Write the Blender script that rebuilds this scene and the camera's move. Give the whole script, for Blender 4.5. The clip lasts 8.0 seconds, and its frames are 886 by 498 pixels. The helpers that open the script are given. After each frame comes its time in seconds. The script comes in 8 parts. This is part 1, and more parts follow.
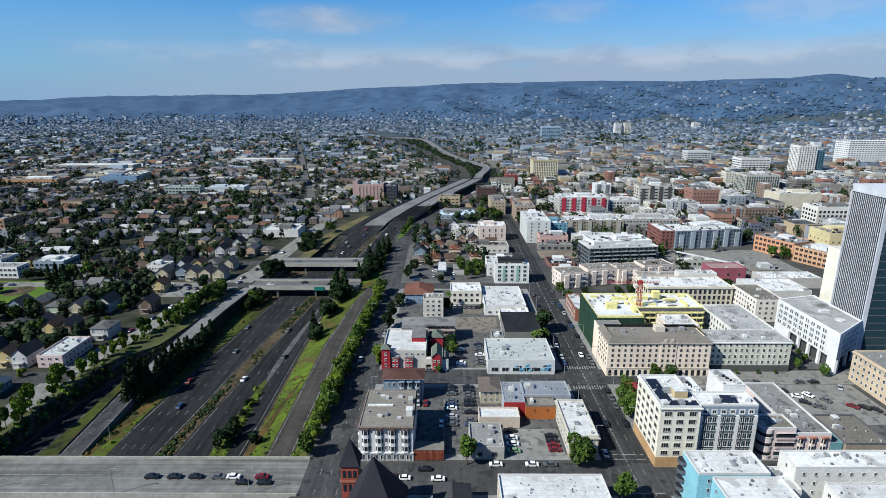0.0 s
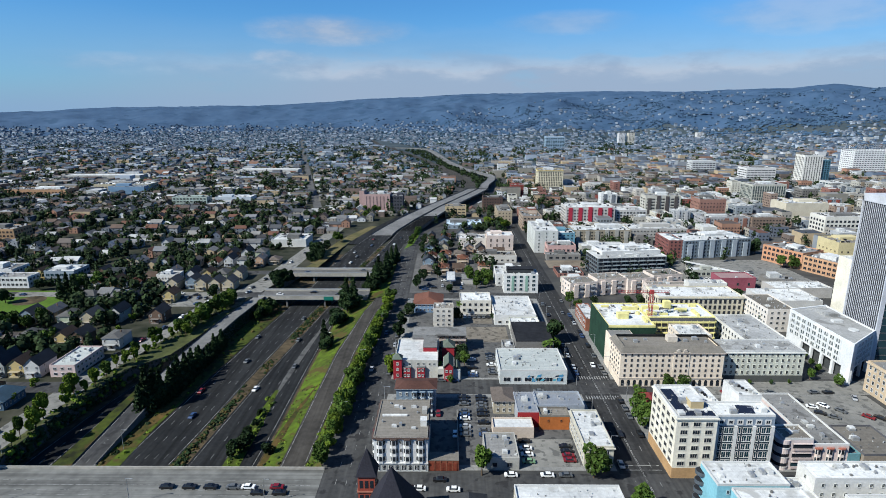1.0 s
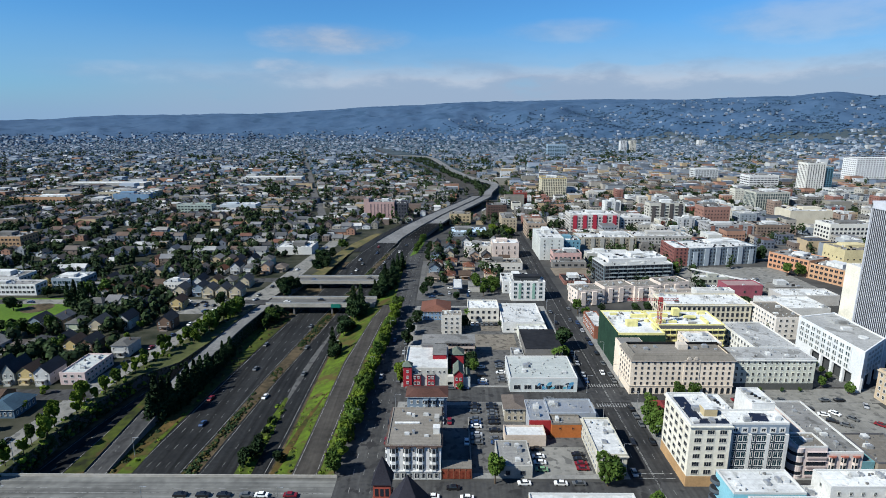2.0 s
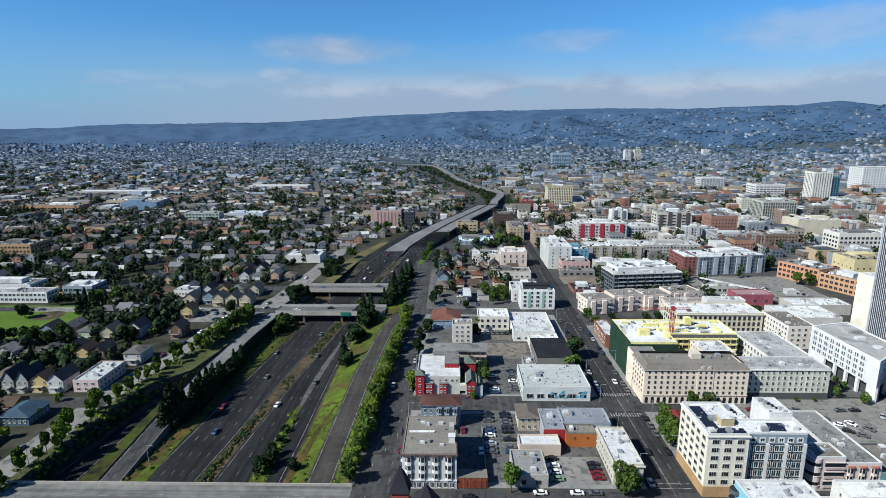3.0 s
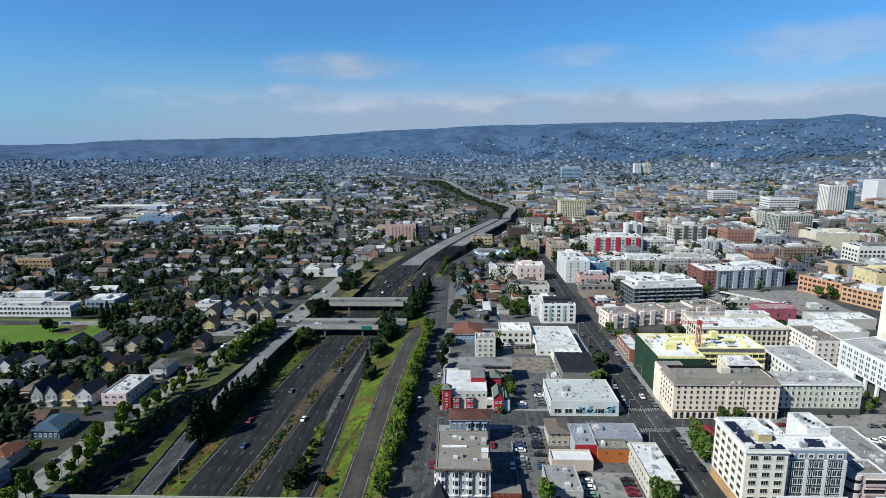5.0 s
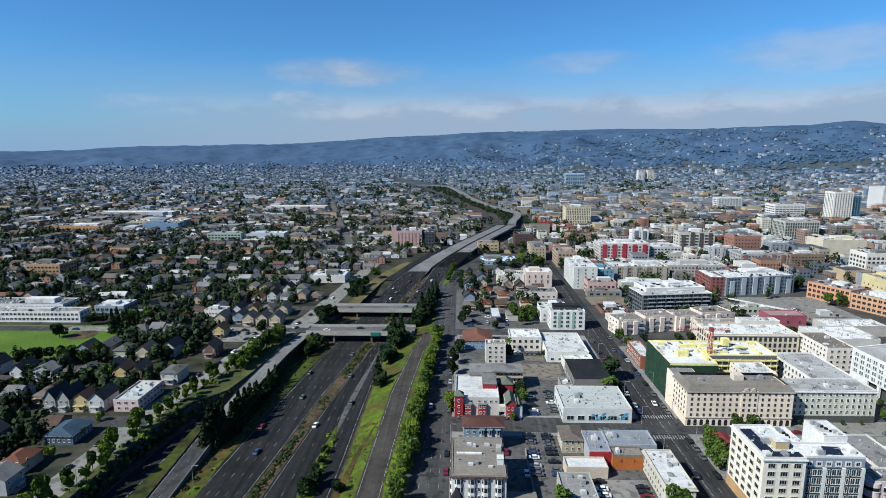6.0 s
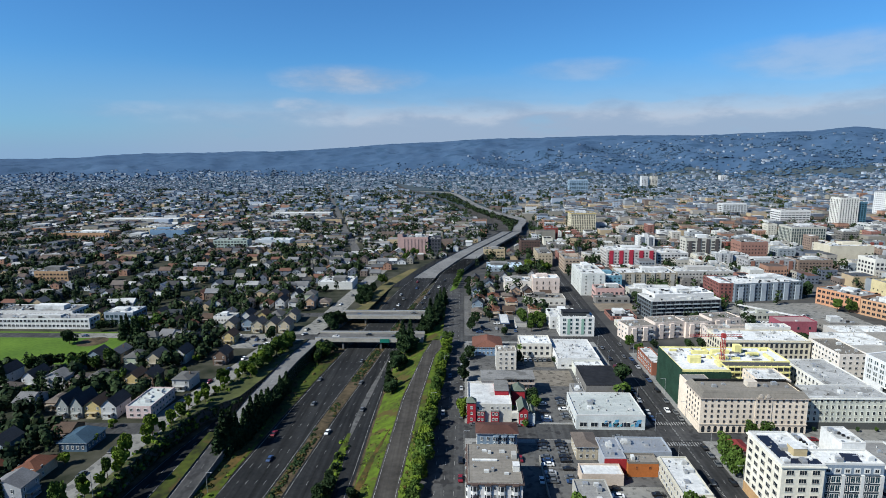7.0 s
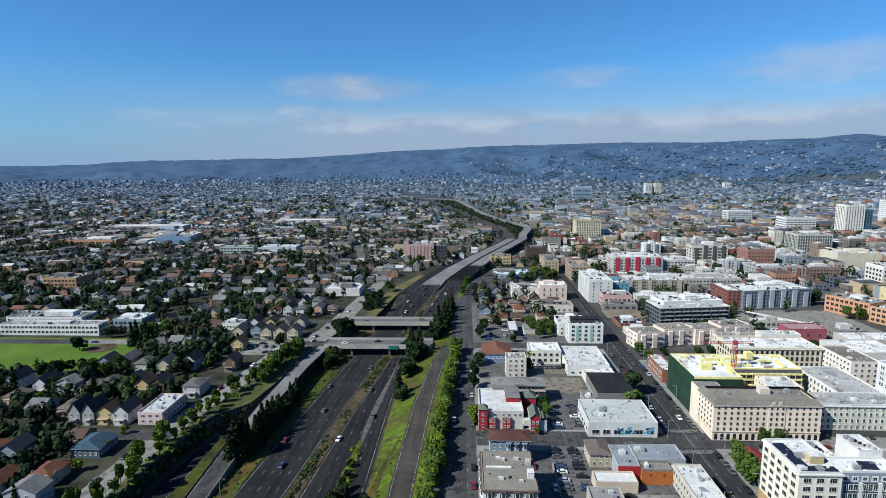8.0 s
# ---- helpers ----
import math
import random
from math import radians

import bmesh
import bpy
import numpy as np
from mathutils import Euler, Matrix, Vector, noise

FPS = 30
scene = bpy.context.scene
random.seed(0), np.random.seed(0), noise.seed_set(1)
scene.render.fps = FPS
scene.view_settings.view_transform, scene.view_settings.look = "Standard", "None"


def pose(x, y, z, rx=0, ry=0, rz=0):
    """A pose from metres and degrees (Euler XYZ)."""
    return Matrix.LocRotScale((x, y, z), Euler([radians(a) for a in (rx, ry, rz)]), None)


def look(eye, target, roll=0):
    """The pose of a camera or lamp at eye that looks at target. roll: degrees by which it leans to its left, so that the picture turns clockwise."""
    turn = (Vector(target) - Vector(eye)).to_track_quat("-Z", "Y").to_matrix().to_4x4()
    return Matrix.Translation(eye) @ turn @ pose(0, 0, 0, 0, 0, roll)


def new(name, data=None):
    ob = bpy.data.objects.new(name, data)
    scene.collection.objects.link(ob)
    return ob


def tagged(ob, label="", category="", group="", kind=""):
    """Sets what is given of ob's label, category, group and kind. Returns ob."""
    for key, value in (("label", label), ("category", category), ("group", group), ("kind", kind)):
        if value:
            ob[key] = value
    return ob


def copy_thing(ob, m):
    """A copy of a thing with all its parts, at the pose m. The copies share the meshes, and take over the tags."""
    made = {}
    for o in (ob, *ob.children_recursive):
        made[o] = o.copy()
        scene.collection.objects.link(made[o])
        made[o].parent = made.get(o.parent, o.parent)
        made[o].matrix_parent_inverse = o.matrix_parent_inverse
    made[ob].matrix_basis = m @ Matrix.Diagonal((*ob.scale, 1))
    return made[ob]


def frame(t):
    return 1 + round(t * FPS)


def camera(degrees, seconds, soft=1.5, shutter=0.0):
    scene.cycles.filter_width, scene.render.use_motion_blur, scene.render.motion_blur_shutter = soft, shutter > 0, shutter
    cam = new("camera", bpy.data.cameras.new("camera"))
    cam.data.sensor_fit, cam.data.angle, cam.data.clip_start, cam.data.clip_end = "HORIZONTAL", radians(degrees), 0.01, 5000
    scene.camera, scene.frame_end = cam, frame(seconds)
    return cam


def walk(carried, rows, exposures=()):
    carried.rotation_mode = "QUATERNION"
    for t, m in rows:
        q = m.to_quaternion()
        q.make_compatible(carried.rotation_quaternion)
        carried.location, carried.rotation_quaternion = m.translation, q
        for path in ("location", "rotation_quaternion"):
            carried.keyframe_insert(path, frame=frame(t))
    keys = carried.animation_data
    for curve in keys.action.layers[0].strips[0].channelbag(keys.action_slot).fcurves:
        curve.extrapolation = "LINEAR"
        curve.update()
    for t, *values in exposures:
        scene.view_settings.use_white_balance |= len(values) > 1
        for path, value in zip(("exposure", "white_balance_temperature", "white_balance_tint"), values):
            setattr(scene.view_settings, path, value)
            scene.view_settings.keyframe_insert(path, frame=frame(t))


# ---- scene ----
cam = camera(77.0, 8.0, soft=0.9)
PATH = [
    (0, (-0.079, -0.285, 120.997), (-0.086, 1.647, 120.481), 0.0),
    (0.5, (-2.043, -0.608, 121.029), (-2.055, 1.329, 120.531), -0.0),
    (1, (-4.104, -0.898, 121.09), (-4.122, 1.044, 120.608), -0.1),
    (2.5, (-10.421, -1.851, 121.392), (-10.446, 0.099, 120.95), -0.1),
    (3, (-12.613, -2.168, 121.41), (-12.646, -0.214, 120.984), -0.1),
    (3.5, (-14.851, -2.448, 121.438), (-14.889, -0.492, 121.026), -0.1),
    (4, (-17.046, -2.68, 121.506), (-17.09, -0.721, 121.103), -0.2),
    (4.5, (-19.312, -2.886, 121.575), (-19.363, -0.924, 121.185), -0.2),
    (5, (-21.598, -3.161, 121.628), (-21.657, -1.198, 121.251), -0.3),
    (6.5, (-28.42, -4.049, 121.855), (-28.491, -2.079, 121.511), -0.3),
    (7, (-30.683, -4.348, 121.873), (-30.759, -2.377, 121.541), -0.4),
    (7.5, (-32.813, -4.701, 121.86), (-32.894, -2.729, 121.54), -0.4),
    (8, (-34.852, -5.116, 121.829), (-34.937, -3.142, 121.522), -0.4),
]
walk(cam, [(t, look(eye, target, roll)) for t, eye, target, roll in PATH])

# ---------------------------------------------------------------- light
SUN_AZ, SUN_EL = radians(209), radians(41)      # the way to the sun, from +x anticlockwise
sun_way = Vector((math.cos(SUN_AZ) * math.cos(SUN_EL), math.sin(SUN_AZ) * math.cos(SUN_EL), math.sin(SUN_EL)))
sun = new("sun", bpy.data.lights.new("sun", "SUN"))
sun.data.energy, sun.data.angle, sun.data.color = 5.0, radians(0.53), (0.975, 0.982, 0.91)
sun.matrix_world = look((0, 0, 400), Vector((0, 0, 400)) - sun_way)

world = bpy.data.worlds.new("sky")
scene.world = world
world.use_nodes = True
wn, wl = world.node_tree.nodes, world.node_tree.links
wn.clear()
sky = wn.new("ShaderNodeTexSky")
sky.sky_type, sky.sun_disc = "NISHITA", False
sky.sun_elevation, sky.sun_rotation = SUN_EL, math.pi / 2 - SUN_AZ
sky.air_density, sky.dust_density, sky.ozone_density = 1.0, 0.3, 4.0
background = wn.new("ShaderNodeBackground")
background.inputs["Strength"].default_value = 0.0505
# a bank of low cloud lies over the hills
coord = wn.new("ShaderNodeTexCoord")
split = wn.new("ShaderNodeSeparateXYZ")
wl.new(coord.outputs["Generated"], split.inputs[0])
stretch = wn.new("ShaderNodeMapping")
stretch.inputs["Scale"].default_value = (2.6, 2.6, 7.5)
wl.new(coord.outputs["Generated"], stretch.inputs["Vector"])
puffs = wn.new("ShaderNodeTexNoise")
puffs.inputs["Scale"].default_value, puffs.inputs["Detail"].default_value, puffs.inputs["Roughness"].default_value = 2.6, 9.0, 0.6
wl.new(stretch.outputs[0], puffs.inputs["Vector"])


def wmath(op, a, b=0.0, clamp=False):
    """A sum in the sky; MULTIPLY_ADD adds a half."""
    n = wn.new("ShaderNodeMath")
    n.operation, n.use_clamp = op, clamp
    for k, v in enumerate((a, b)):
        if isinstance(v, (int, float)):
            n.inputs[k].default_value = v
        else:
            wl.new(v, n.inputs[k])
    n.inputs[2].default_value = 0.5
    return n.outputs[0]


def wramp(value, stops):
    n = wn.new("ShaderNodeValToRGB")
    n.color_ramp.interpolation = "EASE"
    el = n.color_ramp.elements
    while len(el) < len(stops):
        el.new(0.5)
    for e, (p, v) in zip(el, stops):
        e.position, e.color = p, (v, v, v, 1)
    wl.new(value, n.inputs[0])
    return n.outputs[0]


ragged = wmath("ADD", split.outputs["Z"], wmath("MULTIPLY", wmath("SUBTRACT", puffs.outputs["Fac"], 0.5), 0.07))
band = wramp(ragged, [(0.0, 0.95), (0.066, 0.92), (0.080, 0.62), (0.094, 0.22), (0.12, 0.10), (0.15, 0.0)])
side = wramp(wmath("MULTIPLY_ADD", split.outputs["X"], 0.5), [(0.18, 0.0), (0.32, 0.6), (0.42, 0.95), (0.62, 1.0), (0.9, 0.9)])
dense = wramp(puffs.outputs["Fac"], [(0.26, 0.62), (0.46, 1.0)])
cover = wmath("MULTIPLY", wmath("MULTIPLY", band, dense), side)


def wisp(x, z, wide, tall, most):
    """A loose puff of cloud about one place in the sky."""
    a, b = wmath("DIVIDE", wmath("SUBTRACT", split.outputs["X"], x), wide), wmath("DIVIDE", wmath("SUBTRACT", split.outputs["Z"], z), tall)
    near = wmath("SUBTRACT", 1.0, wmath("ADD", wmath("MULTIPLY", a, a), wmath("MULTIPLY", b, b)), True)
    return wramp(wmath("MULTIPLY", near, wmath("MULTIPLY", puffs.outputs["Fac"], 1.3)), [(0.12, 0.0), (0.75, most)])


for x, z, wide, tall, most in ((-0.19, 0.126, 0.17, 0.034, 0.85), (-0.27, 0.082, 0.10, 0.024, 0.7), (0.20, 0.138, 0.15, 0.026, 0.42), (0.53, 0.135, 0.22, 0.045, 0.5), (-0.48, 0.068, 0.14, 0.025, 0.4)):
    cover = wmath("MAXIMUM", cover, wisp(x, z, wide, tall, most))
low = wramp(split.outputs["Z"], [(0.0, 0.9), (0.06, 0.4), (0.17, 0.0)])
tone = wmath("MULTIPLY", wramp(puffs.outputs["Fac"], [(0.38, 0.0), (0.62, 1.0)]), wramp(ragged, [(0.050, 0.0), (0.074, 1.0), (0.14, 0.7)]))
cloud = wn.new("ShaderNodeMixRGB")
cloud.inputs[1].default_value, cloud.inputs[2].default_value = (4.0, 5.2, 7.1, 1), (6.1, 6.9, 8.3, 1)
wl.new(tone, cloud.inputs[0])
hazy = wn.new("ShaderNodeMixRGB")
hazy.inputs[2].default_value = (3.0, 4.8, 7.5, 1)
wl.new(low, hazy.inputs[0])
deep = wn.new("ShaderNodeMixRGB")
deep.blend_type, deep.inputs[0].default_value, deep.inputs[2].default_value = "MULTIPLY", 1.0, (0.52, 1.08, 1.55, 1)
wl.new(sky.outputs[0], deep.inputs[1])
wl.new(deep.outputs[0], hazy.inputs[1])
clouded = wn.new("ShaderNodeMixRGB")
wl.new(cover, clouded.inputs[0])
wl.new(hazy.outputs[0], clouded.inputs[1])
wl.new(cloud.outputs[0], clouded.inputs[2])
wl.new(clouded.outputs[0], background.inputs["Color"])
wout = wn.new("ShaderNodeOutputWorld")
wl.new(background.outputs[0], wout.inputs["Surface"])
scene.view_settings.exposure = 0.74


# ---------------------------------------------------------------- materials
BASE_SCALE = 0.8                                     # every base colour is cut by a fifth to deepen the shade


def surface(name, dark, light, grain=1.5, patch=0.08, rough=0.85, bump=0.0, metal=0.0, each=0.0, palette=None, random="object", seams=None, streaks=0.0, run="y", spots=None):
    """A weathered surface: two scales of noise between two tones; palette: tones picked per object or per loose piece."""
    m = bpy.data.materials.new(name)
    if not palette:
        dark, light = tuple(v * BASE_SCALE for v in dark), tuple(v * BASE_SCALE for v in light)
    m.use_nodes = True
    n, l = m.node_tree.nodes, m.node_tree.links
    bsdf = n["Principled BSDF"]
    bsdf.inputs["Roughness"].default_value, bsdf.inputs["Metallic"].default_value = rough, metal
    bsdf.inputs["Specular IOR Level"].default_value = 0.5 if rough < 0.6 else 0.12
    place = n.new("ShaderNodeTexCoord")
    fine, broad = n.new("ShaderNodeTexNoise"), n.new("ShaderNodeTexNoise")
    geo = n.new("ShaderNodeNewGeometry")
    for tex, scale in ((fine, grain), (broad, patch)):
        tex.inputs["Scale"].default_value, tex.inputs["Detail"].default_value = scale, 5.0
        l.new(geo.outputs["Position"], tex.inputs["Vector"])
    mean = n.new("ShaderNodeMath")
    mean.operation = "MULTIPLY_ADD"
    mean.inputs[1].default_value = 0.45
    l.new(fine.outputs["Fac"], mean.inputs[0])
    half = n.new("ShaderNodeMath")
    half.operation = "MULTIPLY"
    half.inputs[1].default_value = 0.55
    l.new(broad.outputs["Fac"], half.inputs[0])
    l.new(half.outputs[0], mean.inputs[2])
    ramp = n.new("ShaderNodeValToRGB")
    ramp.color_ramp.elements[0].position, ramp.color_ramp.elements[1].position = 0.36, 0.64
    ramp.color_ramp.elements[0].color, ramp.color_ramp.elements[1].color = (*dark, 1), (*light, 1)
    l.new(mean.outputs[0], ramp.inputs[0])
    colour = ramp.outputs[0]
    pick = None
    if palette or each:
        if random == "object":
            pick = n.new("ShaderNodeObjectInfo").outputs["Random"]
        else:
            pick = geo.outputs["Random Per Island"]
    if palette:
        tones = n.new("ShaderNodeValToRGB")
        tones.color_ramp.interpolation = "CONSTANT"
        el = tones.color_ramp.elements
        while len(el) < len(palette):
            el.new(0.5)
        for k, (e, c) in enumerate(zip(el, palette)):
            e.position, e.color = k / len(palette), (*(v * BASE_SCALE for v in c), 1)
        l.new(pick, tones.inputs[0])
        mul = n.new("ShaderNodeMixRGB")
        mul.blend_type, mul.inputs[0].default_value = "MULTIPLY", 1.0
        l.new(tones.outputs[0], mul.inputs[1])
        l.new(colour, mul.inputs[2])
        colour = mul.outputs[0]
    if each:
        hsv = n.new("ShaderNodeHueSaturation")
        val = n.new("ShaderNodeMapRange")
        val.inputs[3].default_value, val.inputs[4].default_value = 1 - each, 1 + each
        l.new(pick, val.inputs[0])
        l.new(val.outputs[0], hsv.inputs["Value"])
        l.new(colour, hsv.inputs["Color"])
        colour = hsv.outputs[0]
    if streaks:                       # wear drawn out along the lanes
        drawn, worn, lay = n.new("ShaderNodeMapping"), n.new("ShaderNodeTexNoise"), n.new("ShaderNodeMixRGB")
        drawn.inputs["Scale"].default_value = (0.55, 0.012, 0.2) if run == "y" else (0.012, 0.55, 0.2)
        worn.inputs["Scale"].default_value, worn.inputs["Detail"].default_value = 1.0, 3.0
        tone = n.new("ShaderNodeMapRange")
        tone.inputs[1].default_value, tone.inputs[2].default_value, tone.inputs[3].default_value, tone.inputs[4].default_value = 0.35, 0.65, 1 - streaks, 1 + streaks
        l.new(geo.outputs["Position"], drawn.inputs["Vector"])
        l.new(drawn.outputs[0], worn.inputs["Vector"])
        l.new(worn.outputs["Fac"], tone.inputs[0])
        lay.blend_type, lay.inputs[0].default_value = "MULTIPLY", 1.0
        l.new(colour, lay.inputs[1])
        l.new(tone.outputs[0], lay.inputs[2])
        colour = lay.outputs[0]
    if spots:                         # patches of another tone, each with a shape of its own
        tone, size, share = spots
        blot, edge, lay = n.new("ShaderNodeTexNoise"), n.new("ShaderNodeMapRange"), n.new("ShaderNodeMixRGB")
        blot.inputs["Scale"].default_value, blot.inputs["Detail"].default_value = size, 6.0
        edge.inputs[1].default_value, edge.inputs[2].default_value = 0.62 - share * 0.2, 0.68 - share * 0.2
        l.new(geo.outputs["Position"], blot.inputs["Vector"])
        l.new(blot.outputs["Fac"], edge.inputs[0])
        l.new(edge.outputs[0], lay.inputs[0])
        l.new(colour, lay.inputs[1])
        lay.inputs[2].default_value = (*(v * BASE_SCALE for v in tone), 1)
        colour = lay.outputs[0]
    if seams:
        sheet = n.new("ShaderNodeTexBrick")
        sheet.inputs["Scale"].default_value, sheet.inputs["Mortar Size"].default_value, sheet.inputs["Mortar Smooth"].default_value = 1.0, 0.05, 0.3
        sheet.inputs["Brick Width"].default_value, sheet.inputs["Row Height"].default_value = seams
        sheet.inputs["Color1"].default_value, sheet.inputs["Color2"].default_value, sheet.inputs["Mortar"].default_value = (1, 1, 1, 1), (0.88, 0.89, 0.90, 1), (0.68, 0.68, 0.68, 1)
        l.new(geo.outputs["Position"], sheet.inputs["Vector"])
        lay = n.new("ShaderNodeMixRGB")
        lay.blend_type, lay.inputs[0].default_value = "MULTIPLY", 1.0
        l.new(colour, lay.inputs[1])
        l.new(sheet.outputs["Color"], lay.inputs[2])
        colour = lay.outputs[0]
    l.new(colour, bsdf.inputs["Base Color"])
    if bump:
        b = n.new("ShaderNodeBump")
        b.inputs["Strength"].default_value, b.inputs["Distance"].default_value = bump, 0.1
        l.new(fine.outputs["Fac"], b.inputs["Height"])
        l.new(b.outputs[0], bsdf.inputs["Normal"])
    return m


def tint(name, c, vary=0.16, **k):
    return surface(name, tuple(v * (1 - vary) for v in c), tuple(min(1, v * (1 + vary)) for v in c), **k)


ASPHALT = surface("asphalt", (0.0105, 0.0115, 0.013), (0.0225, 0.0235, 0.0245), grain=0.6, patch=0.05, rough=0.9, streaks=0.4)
LOT = surface("lot_asphalt", (0.070, 0.070, 0.071), (0.125, 0.123, 0.12), grain=0.45, patch=0.08, rough=0.9, spots=((0.055, 0.055, 0.056), 0.35, 0.35))
LOT_PALE = surface("pale_lot_asphalt", (0.150, 0.148, 0.140), (0.235, 0.230, 0.215), grain=0.45, patch=0.08, rough=0.9, spots=((0.115, 0.114, 0.11), 0.3, 0.35))
LOT_TAN = surface("tan_lot_gravel", (0.125, 0.110, 0.092), (0.21, 0.188, 0.160), grain=0.45, patch=0.08, rough=0.9, spots=((0.09, 0.082, 0.07), 0.3, 0.35))
RAMP = surface("ramp_asphalt", (0.032, 0.030, 0.028), (0.062, 0.057, 0.052), grain=0.4, patch=0.06, rough=0.9, streaks=0.22)
ASPHALT_OLD = surface("old_asphalt", (0.036, 0.037, 0.040), (0.070, 0.070, 0.070), grain=0.5, patch=0.06, rough=0.9, streaks=0.2, spots=((0.03, 0.03, 0.032), 0.22, 0.3))
VIADUCT = surface("viaduct_concrete", (0.11, 0.11, 0.112), (0.19, 0.19, 0.19), grain=0.4, patch=0.05, rough=0.85)
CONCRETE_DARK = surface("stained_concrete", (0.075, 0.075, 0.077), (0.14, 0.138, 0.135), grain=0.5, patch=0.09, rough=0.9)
PAVING = surface("paving", (0.17, 0.168, 0.163), (0.28, 0.276, 0.265), grain=0.6, patch=0.06, seams=(1.6, 1.6))
PAINT = surface("road_paint", (0.16, 0.16, 0.16), (0.34, 0.34, 0.34), grain=2.0, spots=((0.06, 0.06, 0.062), 0.5, 0.5))
GRASS = surface("grass", (0.028, 0.030, 0.010), (0.085, 0.135, 0.012), grain=0.35, patch=0.055, bump=0.6, spots=((0.070, 0.056, 0.018), 0.10, 0.28))
LAWN = surface("lawn", (0.050, 0.098, 0.012), (0.095, 0.165, 0.020), grain=0.5, patch=0.04, bump=0.5)
VERGE = surface("verge_growth", (0.016, 0.019, 0.008), (0.062, 0.082, 0.012), grain=0.3, patch=0.05, bump=0.6, spots=((0.060, 0.042, 0.018), 0.12, 0.3))
DIRT = surface("dry_earth", (0.022, 0.020, 0.012), (0.115, 0.084, 0.050), grain=0.5, patch=0.12, bump=0.6)
YARD = surface("yard_ground", (0.010, 0.015, 0.007), (0.058, 0.056, 0.042), grain=0.12, patch=0.03)
BLOCKGROUND = surface("block_ground", (0.034, 0.035, 0.036), (0.082, 0.080, 0.077), grain=0.1, patch=0.03)
# far ground and hill colours are pushed to blue to stand for haze
FARGROUND = surface("haze_blue_far_ground", (0.028, 0.045, 0.055), (0.065, 0.082, 0.092), grain=0.03, patch=0.006)
HILL = surface("haze_blue_hill", (0.036, 0.074, 0.138), (0.056, 0.102, 0.176), grain=0.022, patch=0.0045, spots=((0.032, 0.068, 0.124), 0.010, 0.3))
DRYGRASS = surface("dry_grass", (0.050, 0.060, 0.022), (0.165, 0.130, 0.062), grain=0.25, patch=0.05, bump=0.5)
OLIVE = surface("rough_grass", (0.032, 0.040, 0.016), (0.085, 0.094, 0.034), grain=0.3, patch=0.06, bump=0.5, spots=((0.12, 0.105, 0.075), 0.11, 0.3))
BRIDGEWALL = surface("bridge_concrete", (0.25, 0.24, 0.215), (0.40, 0.38, 0.345), grain=0.8, patch=0.07, rough=0.85)
TRUNK = tint("bark", (0.09, 0.065, 0.045), grain=4)
LEAF_DARK = surface("dark_leaves", (0.012, 0.026, 0.012), (0.03, 0.055, 0.018), grain=0.8, patch=0.1, each=0.3)
LEAF_MID = surface("leaves", (0.03, 0.06, 0.012), (0.075, 0.125, 0.022), grain=0.8, patch=0.1, each=0.3)
LEAF_LIGHT = surface("bright_leaves", (0.062, 0.105, 0.012), (0.145, 0.205, 0.024), grain=0.8, patch=0.1, each=0.25)
SHRUB = surface("shrubs", (0.03, 0.045, 0.015), (0.15, 0.10, 0.035), grain=0.8, patch=0.12)
FARLEAF = surface("far_trees", (0.010, 0.022, 0.010), (0.032, 0.052, 0.018), grain=0.3, patch=0.03, each=0.5, random="island")
GLASS = bpy.data.materials.new("window_glass")
GLASS.use_nodes = True
_b = GLASS.node_tree.nodes["Principled BSDF"]
_b.inputs["Base Color"].default_value, _b.inputs["Roughness"].default_value = (0.014, 0.018, 0.024, 1), 0.12
_b.inputs["Specular IOR Level"].default_value = 0.3
GLASS_BLUE = bpy.data.materials.new("blue_tinted_glass")
GLASS_BLUE.use_nodes = True
_b = GLASS_BLUE.node_tree.nodes["Principled BSDF"]
_b.inputs["Base Color"].default_value, _b.inputs["Roughness"].default_value, _b.inputs["Metallic"].default_value = (0.016, 0.042, 0.055, 1), 0.12, 0.2
SOLAR = tint("solar_cells", (0.010, 0.014, 0.028), grain=2, rough=0.4)
FRAME = tint("white_frame", (0.55, 0.55, 0.54), grain=3)
FRAME_DARK = tint("dark_frame", (0.10, 0.10, 0.11), grain=3)
METAL = tint("galvanised_metal", (0.45, 0.46, 0.47), grain=2, rough=0.5, metal=0.6)
ROOF_WHITE = surface("white_roofing", (0.44, 0.446, 0.446), (0.68, 0.685, 0.68), grain=0.9, patch=0.05, each=0.14, seams=(6.0, 2.2), spots=((0.40, 0.40, 0.39), 0.13, 0.35))
ROOF_GREY = surface("grey_roofing", (0.155, 0.153, 0.15), (0.25, 0.246, 0.24), grain=0.9, patch=0.05, each=0.28, seams=(7.0, 1.8), spots=((0.125, 0.122, 0.118), 0.13, 0.35))
ROOF_PALE = surface("pale_grey_roofing", (0.26, 0.262, 0.26), (0.40, 0.402, 0.40), grain=0.9, patch=0.05, each=0.14, seams=(6.0, 2.2), spots=((0.22, 0.22, 0.215), 0.13, 0.35))
ROOF_TAN = surface("tan_roofing", (0.165, 0.15, 0.132), (0.25, 0.228, 0.20), grain=0.9, patch=0.05, each=0.2, seams=(7.0, 1.8))
ROOF_DARK = surface("tar_roofing", (0.010, 0.011, 0.014), (0.026, 0.027, 0.031), grain=0.5, patch=0.09)
TYRE = tint("tyre_rubber", (0.02, 0.02, 0.02))
WALLS = {}


